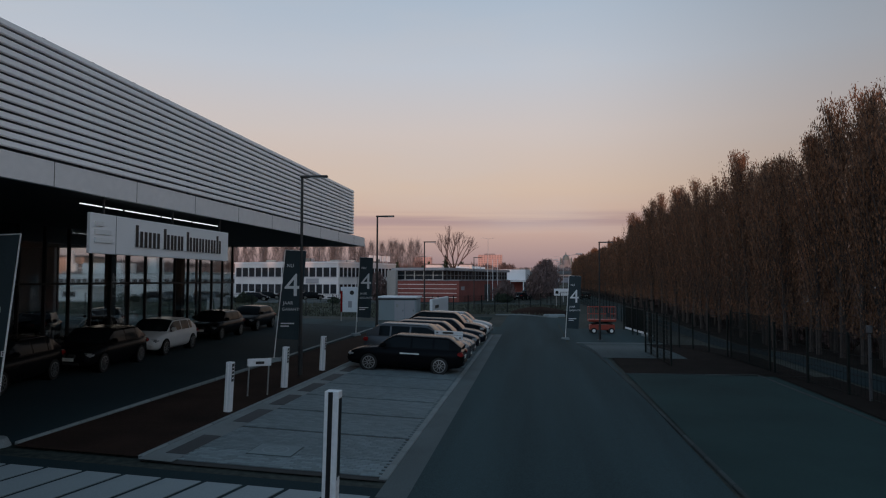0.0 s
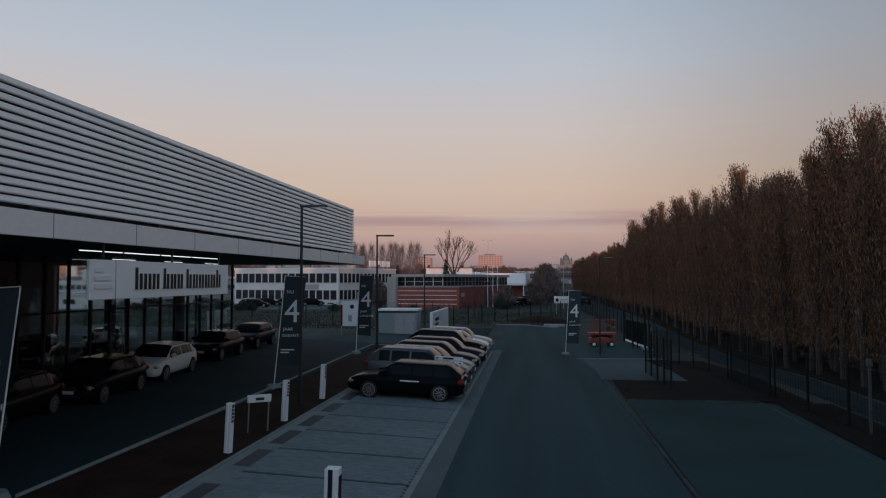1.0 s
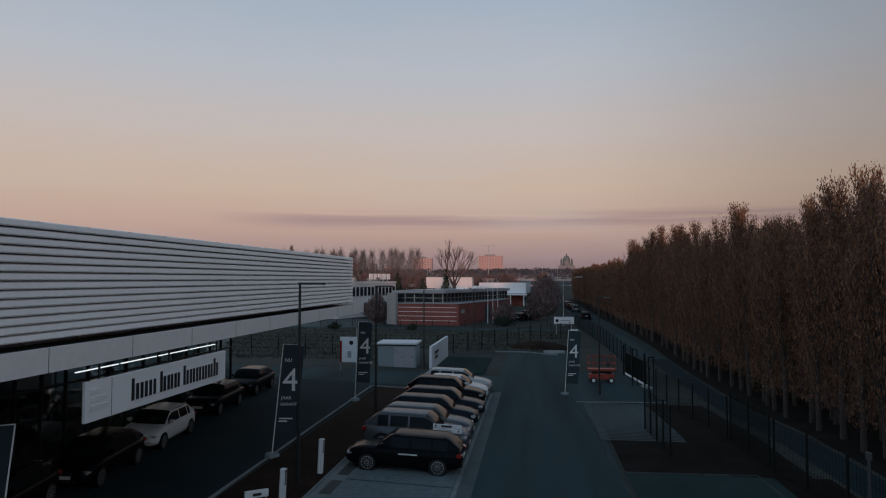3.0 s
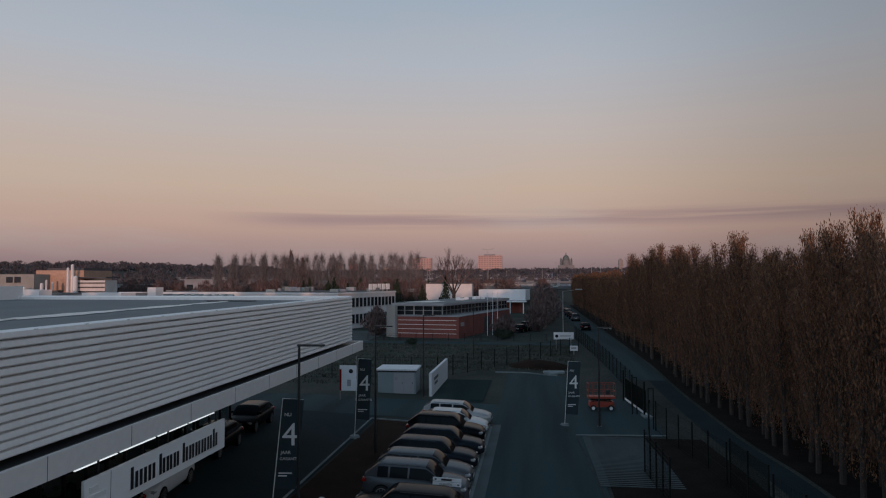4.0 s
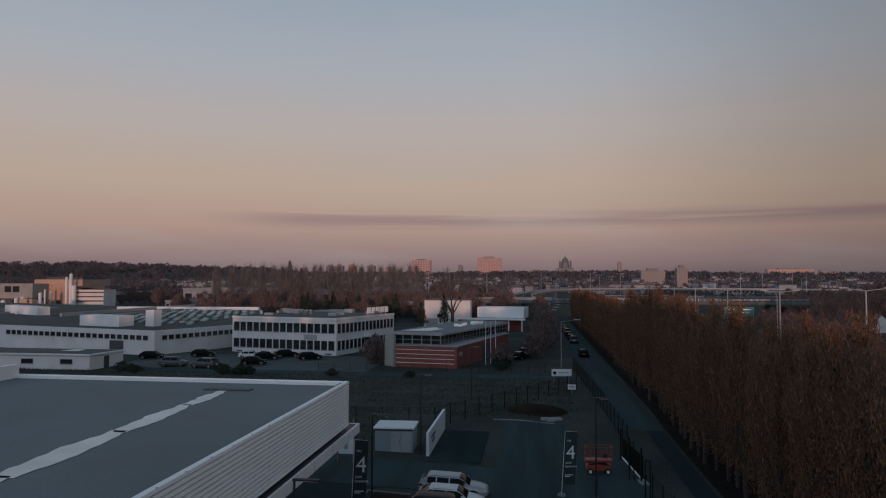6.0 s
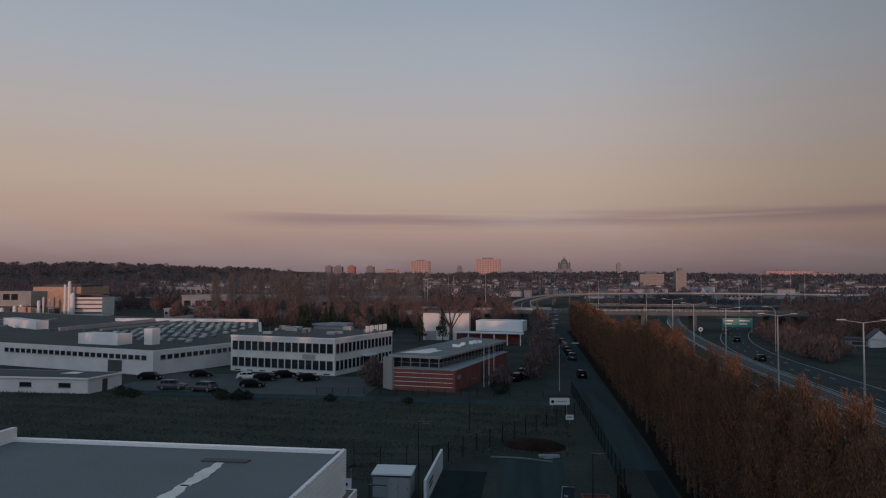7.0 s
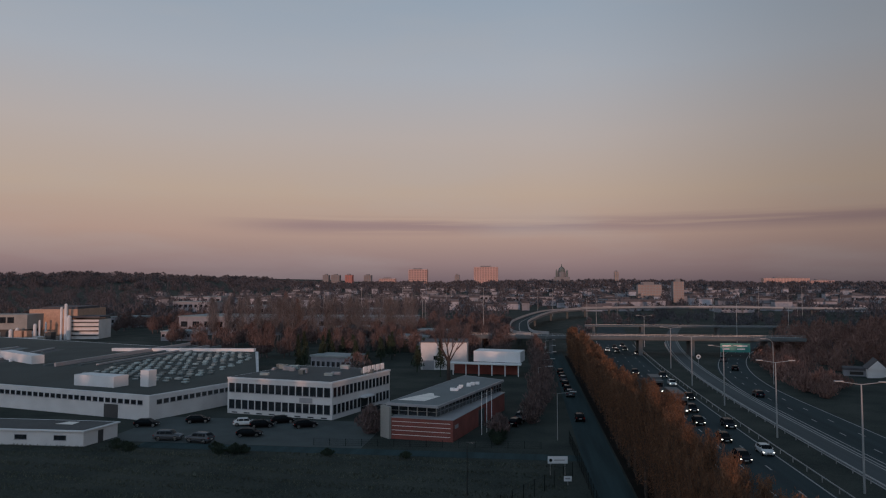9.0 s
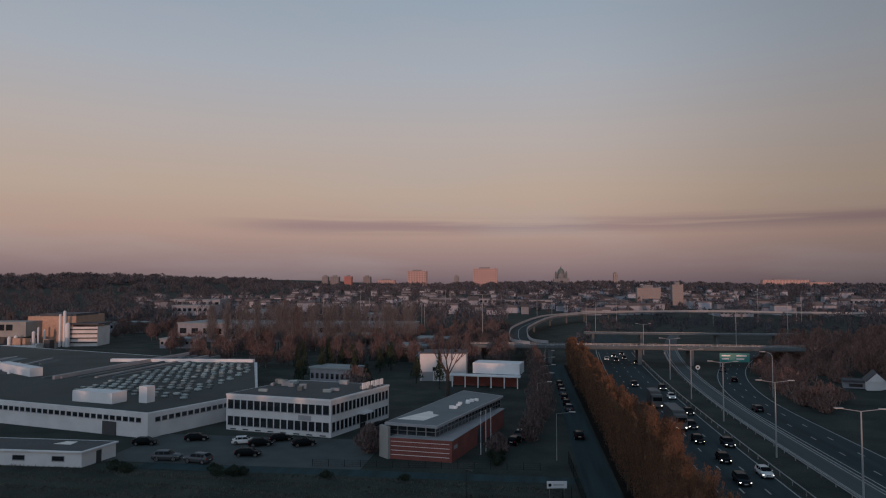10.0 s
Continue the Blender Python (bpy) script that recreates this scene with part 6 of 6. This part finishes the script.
cloud_trees("evergreen_wood", ev, M_EVERGREEN, "dark conifers between the buildings", 500, 0.8, "cone", 3)
cloud_trees("russet_bush", [(-42, 165, 8.5, 5.2), (-5, 118, 3, 2), (2, 140, 7, 2.8), (3.3, 150, 7.5, 2.6), (2.6, 162, 8, 3), (-27, 116, 4.5, 2.4), (0.5, 128, 5, 2.2), (3.5, 175, 8, 3), (3.4, 190, 8, 3), (3, 206, 9, 3), (2.0, 222, 9, 3.4), (-10, 232, 9, 4)], M_TWIG, "rounded russet shrubs and small trees", 1400, 0.8, "bush", 4, 0.12)
und = [(18.4 + 0.004 * (60 - y_) + rg.normal() * 0.5, y_, rg.uniform(2.0, 3.6), rg.uniform(0.9, 1.4)) for y_ in np.arange(6, 250, 1.5)]
cloud_trees("undergrowth", und, M_TWIG, "dark brushwood between the poplars and the motorway", 420, 0.55, "bush", 11, 0.16)
hd = [(x_, 100.2 + rg.normal() * 0.5, rg.uniform(0.7, 1.6), rg.uniform(0.8, 1.6)) for x_ in (-64, -62.5, -61.2, -48, -46.5, -45, -44, -43, -30, -18)]
hd += [(-5.5 + rg.normal(), 113 + rg.normal() * 2.5, rg.uniform(0.5, 1.3), 0.8) for _ in range(9)]
cloud_trees("dark_shrub", hd, M_EVERGREEN, "dark low shrubs by the car park", 700, 0.28, "bush", 5)
bank = [(x_, y_, rg.uniform(6, 10.5) if x_ > 100 else rg.uniform(2.2, 4.6), rg.uniform(2.2, 4.2)) for x_, y_ in zip(rg.uniform(63, 190, 1150), rg.uniform(80, 330, 1150)) if x_ > 63.5 + bend3(y_) and not (80 < x_ < 99 and 196 < y_ < 214) and not (abs(x_ - 0.465 * y_) < 7 and 110 < y_ < 200)]
cloud_trees("bank_wood", bank, M_BANKTWIG, "russet scrub wood on the bank above the slip road", 420, 1.1, "bush", 6, 0.1)
loopw = [(x_, y_, rg.uniform(3, 7), rg.uniform(2.0, 4)) for x_, y_ in zip(rg.uniform(0, 300, 260), rg.uniform(270, 560, 260))]
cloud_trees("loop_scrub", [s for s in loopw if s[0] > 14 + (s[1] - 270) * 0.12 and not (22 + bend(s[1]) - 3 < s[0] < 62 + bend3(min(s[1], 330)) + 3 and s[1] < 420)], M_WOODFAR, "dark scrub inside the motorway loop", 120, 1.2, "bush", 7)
far1 = [(x_ * y_ / 700, y_, rg.uniform(6, 13), rg.uniform(4, 9)) for x_, y_ in zip(rg.uniform(-640, 560, 1500), rg.uniform(370, 1500, 1500))]
far1 = [s for s in far1 if not (-20 < s[0] < 220 and s[1] < 640)]
cloud_trees("far_wood", far1, M_WOODFAR, "distant woods on the plain, greyed with haze", 110, 2.4, "bush", 8, 0.16)
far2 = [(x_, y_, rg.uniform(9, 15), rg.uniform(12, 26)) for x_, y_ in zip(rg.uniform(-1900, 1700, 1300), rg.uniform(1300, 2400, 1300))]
cloud_trees("hill_wood", far2, M_WOODFAR, "wooded distant hills, greyed with haze", 150, 4.0, "bush", 9, 0.3)
# Unseen trees and wall, added behind the camera to block the low sun.
edge = [(x_, -70 - 4 * (k % 3), rg.uniform(15.4, 17.6), 3.0) for k, x_ in enumerate(np.arange(-260, 260, 2.6))]
cloud_trees("tree_belt", edge, M_EVERGREEN, "dense unseen trees added behind the site to shade it", 420, 1.9, "bush", 10)
whole("wall_behind_site", bmbox(-320, 320, -64, -63, -1, 14.6), M_CONCRETE, "long unseen wall added behind the site to shade it", "wall", "structure")
# dry grass over the field
n_ = 34000
px_, py_ = rg.uniform(-95, 5, n_), rg.uniform(60, 101, n_)
ok = ~((px_ > -14) & (py_ < 73)) & ~((px_ > -4) & (py_ < 74))
px_, py_ = px_[ok], py_[ok]
n_ = len(px_)
pz_ = np.array([gz(a, b) for a, b in zip(px_, py_)])
hh = rg.uniform(0.12, 0.38, n_) * (0.6 + 0.4 * np.sin(py_ * 1.3 + px_ * 0.12))
ln_ = rg.normal(size=(n_, 2)) * 0.12
v_ = np.stack([np.stack([px_ - 0.06, py_, pz_], 1), np.stack([px_ + 0.06, py_ + 0.03, pz_], 1), np.stack([px_ + ln_[:, 0], py_ + ln_[:, 1], pz_ + hh], 1)], 1).reshape(-1, 3)
mesh_np("field_grass", v_, np.arange(n_ * 3).reshape(-1, 3), M_GRASSTUFT, "tufts of dry dark grass over the field", "grass")

# ---- distant city ----


def tower(x, y, w, d, h, m, label, floors, cols):
    root = thing("tower_block", label, "building", pose(x, y, gz(x, y) - 3, 0, 0, 0), "far towers")
    part("wall", bmbox(-w / 2, w / 2, 0, d, 0, h), m, root)
    part("roof_house", bmbox(-w * 0.25, w * 0.2, d * 0.2, d * 0.7, h, h + 3.5), M_TOWERGREY, root)
    fw, fh = w / cols, (h - 4) / floors
    wm = mesh_of(bmbox(0, fw * 0.6, -0.25, 0.05, 0, fh * 0.5), M_TOWERWIN)
    for j in range(floors):
        for i in range(cols):
            piece("window", wm, root, pose(-w / 2 + fw * (i + 0.2), 0, 4 + fh * (j + 0.2)))


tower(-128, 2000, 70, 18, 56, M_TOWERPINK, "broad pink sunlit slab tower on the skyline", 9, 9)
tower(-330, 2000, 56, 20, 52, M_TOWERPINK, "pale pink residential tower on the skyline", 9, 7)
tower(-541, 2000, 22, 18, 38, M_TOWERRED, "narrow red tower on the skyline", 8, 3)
tower(-612, 2000, 18, 18, 38, M_TOWERGREY, "grey tower in a distant cluster", 8, 3)
tower(-585, 2010, 26, 18, 38, M_TOWERGREY, "pale tower in a distant cluster", 8, 4)
tower(-483, 2000, 22, 18, 37, M_TOWERGREY, "grey narrow tower in a distant cluster", 8, 3)
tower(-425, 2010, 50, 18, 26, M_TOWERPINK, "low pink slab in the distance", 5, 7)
tower(188, 900, 13.5, 12, 30, M_TOWERGREY, "pale office tower beyond the motorway", 8, 4)
tower(153, 905, 30, 12, 26, M_TOWERGREY, "dark office slab beyond the motorway", 6, 8)
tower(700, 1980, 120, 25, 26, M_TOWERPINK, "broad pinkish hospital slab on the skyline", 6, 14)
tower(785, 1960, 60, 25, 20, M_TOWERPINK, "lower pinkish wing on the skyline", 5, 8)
tower(245, 1990, 12, 12, 40, M_TOWERGREY, "thin tower on the skyline", 8, 2)
tower(-215, 2020, 14, 12, 34, M_TOWERGREY, "slim spire-like block on the skyline", 7, 2)
bas = thing("domed_basilica", "large domed basilica with turrets on the skyline", "church", pose(92, 2000, gz(92, 2000) - 2) @ Matrix.Diagonal((0.68, 1, 1, 1)))
part("nave", bmbox(-32, 34, 0, 40, 0, 24), M_TOWERGREY, bas)
part("drum", bar(bmesh.new(), (0, 15, 24), (0, 15, 38), 17, 16, 20), M_TOWERGREY, bas)
bm = bmesh.new()
for k in range(7):
    a0, a1 = math.pi / 2 * k / 7, math.pi / 2 * (k + 1) / 7
    bar(bm, (0, 15, 38 + 16 * math.sin(a0)), (0, 15, 38 + 16 * math.sin(a1)), 15.5 * math.cos(a0), max(0.8, 15.5 * math.cos(a1)), 20)
part("dome", bm, M_DOME, bas, "green copper dome")
part("lantern", bar(bmesh.new(), (0, 15, 54), (0, 15, 62), 2.6, 0.6, 10), M_DOME, bas)
for x_ in (-22, 22):
    bm = bar(bmesh.new(), (x_, 6, 20), (x_, 6, 40), 4.5, 4.0, 12)
    bar(bm, (x_, 6, 40), (x_, 6, 46), 4.2, 0.6, 12)
    part("turret", bm, M_DOME, bas)
rc = random.Random(40)
bm, br = bmesh.new(), bmesh.new()
for k in range(860):
    y = rc.uniform(650, 2300)
    x = rc.uniform(-0.62, 0.62) * y
    if x < -0.36 * y and y > 1100:
        continue
    w, d, h = rc.uniform(6, 19), rc.uniform(8, 14), rc.uniform(4, 9)
    z = gz(x, y)
    box(bm, x, x + w, y, y + d, z - 2, z + h)
    prism([(x - 0.4, y - 0.4), (x + w + 0.4, y - 0.4), (x + w + 0.4, y + d), (x - 0.4, y + d)], z + h, z + h + rc.uniform(0.5, 3), br)
whole("city_houses", bm, M_CITY, "scattered houses of the distant town, paled with haze", "houses", "stuff")
whole("city_roofs", br, M_CITYROOF, "roofs of the distant town, haze in their grey colour", "roofs", "stuff")
gh = thing("gabled_house", "pale gabled house with a low wing among bank trees", "house", pose(92.0, 201, gz(94, 203) - 2.4, 0, 0, -18) @ Matrix.Diagonal((0.7, 0.8, 0.95, 1)))
part("wing_wall", bmbox(-7.5, 0, 4.0, 9.5, 0, 4.2), M_CITY, gh)
part("wing_roof", prism([(-7.8, 3.6), (0, 3.6), (0, 9.8), (-7.8, 9.8)], 4.2, 4.9), M_CITYROOF, gh)
part("wing_lettering_bar", bmbox(-5.5, -0.8, 3.94, 4.0, 2.9, 3.8), M_LETTER, gh, "dark bars of painted lettering")
part("wall", bmbox(0, 7, 0, 10, 0, 5), M_OLDWHITE, gh)
bm = bmesh.new()
a_ = [bm.verts.new(p) for p in ((-0.3, -0.3, 5), (7.3, -0.3, 5), (3.5, -0.3, 7.8))]
b_ = [bm.verts.new(p) for p in ((-0.3, 10.3, 5), (7.3, 10.3, 5), (3.5, 10.3, 7.8))]
bm.faces.new(a_)
bm.faces.new(b_[::-1])
for i in range(3):
    bm.faces.new((a_[i], a_[(i + 1) % 3], b_[(i + 1) % 3], b_[i]))
part("roof", bm, M_CITYROOF, gh)

bm = bmesh.new()
ga_ = [[bm.verts.new((x, y, z)) for x, z in ((0, 4.98), (7, 4.98), (3.5, 7.55))] for y in (-0.34, -0.31)]
bm.faces.new(ga_[0])
bm.faces.new(ga_[1][::-1])
for i in range(3):
    bm.faces.new((ga_[0][i], ga_[0][(i + 1) % 3], ga_[1][(i + 1) % 3], ga_[1][i]))
part("gable", bm, M_OLDWHITE, gh, "pale gable wall")

# ---- paving pieces ----
stall = thing("stall_paving", "grey concrete block paving of the parking stalls with dark joints", "pavement", kind="structure")
part("joint_bed", patch(-7.58, -2.68, 12.4, 28.1, 0.034, 4, 16), M_JOINT, stall)
PL = [12.55, 15.6, 17.9, 20.2, 22.5, 24.8, 27.2]
big = mesh_of(bevel_box(0.004, 0.216, 0.004, 0.106, -0.04, 0.012, 0.005, 1), M_PAVER)
cnt = 0
rest = bmesh.new()
for a, b in zip(PL, PL[1:] + [28.1]):
    ny = max(1, int((b - a - 0.14) / 0.11))
    for j in range(ny):
        y = a + 0.10 + (b - a - 0.14) * j / ny
        for i in range(20):
            x = -7.0 + 0.22 * i + (0.11 if j % 2 else 0)
            if x > -2.95:
                continue
            z = gz(x + 0.11, y) + 0.045
            if y < 13.6 and cnt < 295:
                piece("paver", big, stall, pose(x, y, z, 0, 2.46, 0))
                cnt += 1
            else:
                z0, z1 = gz(x, y) + 0.057, gz(x + 0.22, y) + 0.057
                v = [rest.verts.new(p) for p in ((x + 0.005, y + 0.005, z0), (x + 0.215, y + 0.005, z1), (x + 0.215, y + 0.105, z1), (x + 0.005, y + 0.105, z0))]
                w = [rest.verts.new((p.co.x, p.co.y, p.co.z - 0.03)) for p in v]
                rest.faces.new(v)
                for q in range(4):
                    rest.faces.new((v[q], w[q], w[(q + 1) % 4], v[(q + 1) % 4]))
tagged(part("paver_field", rest, M_PAVER, stall), kind="stuff")
part("edge_strip", patch(-7.56, -6.88, 12.4, 28.1, 0.064, 3, 16), M_KERB, stall, "smooth pale concrete edge strip")
band_me = mesh_of(bevel_box(0, 0.42, 0.0, 1.6, -0.04, 0.02, 0.01, 1), M_BAND)
for a in PL[:-1]:
    piece("dark_band", band_me, stall, pose(-7.32, a + 0.4, gz(-7.1, a) + 0.062, 0, 2.46, 0))
edge_me = mesh_of(bevel_box(0.0, 0.16, 0.005, 0.99, -0.04, 0.03, 0.01, 1), M_KERB)
for k in range(33):
    piece("edge_stone", edge_me, stall, pose(-2.86, 12.5 + 1.0 * k, gz(-2.8, 12.5 + k) + 0.03))
rib_me = mesh_of(bmbox(0, 0.9, 0, 0.09, -0.02, 0.02), M_PAVER)
for k in range(85):
    piece("ribbed_bar", rib_me, stall, pose(-3.75, 28.3 + 0.21 * k, gz(-3.4, 28.3 + 0.21 * k) + 0.045))
slabs = thing("slab_path", "pale concrete slabs with dark slanting gaps across the entrance", "pavement", kind="structure")
part("slab_bed", patch(-12, -2.7, 8.6, 12.0, 0.034, 8, 4), M_LOT, slabs)
sm = bmesh.new()
pts_ = [(0, 0), (0.66, 0), (1.06, 2.2), (0.40, 2.2)]
prism(pts_, -0.04, 0.03, sm)
sm = mesh_of(sm, M_SLAB)
for k in range(12):
    x = -12.2 + 0.76 * k
    piece("slab", sm, slabs, pose(x, 9.3, gz(x + 0.5, 10.4) + 0.04, 0, 2.46, 0))
rib2 = thing("ribbed_paving", "dark ribbed grass pavers beside the road", "pavement", kind="structure")
rib2_me = mesh_of(bmbox(0, 3.9, 0, 0.12, -0.02, 0.02), M_GUTTER)
for k in range(40):
    piece("ribbed_bar", rib2_me, rib2, pose(3.15, 33.2 + 0.31 * k, gz(4.5, 33.2 + 0.31 * k) + 0.05))
rib3_me = mesh_of(bmbox(0, 4.0, 0, 0.16, -0.02, 0.02), M_PAD)
for k in range(36):
    piece("ribbed_bar", rib3_me, rib2, pose(-8.0, 54.4 + 0.32 * k, gz(-6, 54.4 + 0.32 * k) + 0.045))
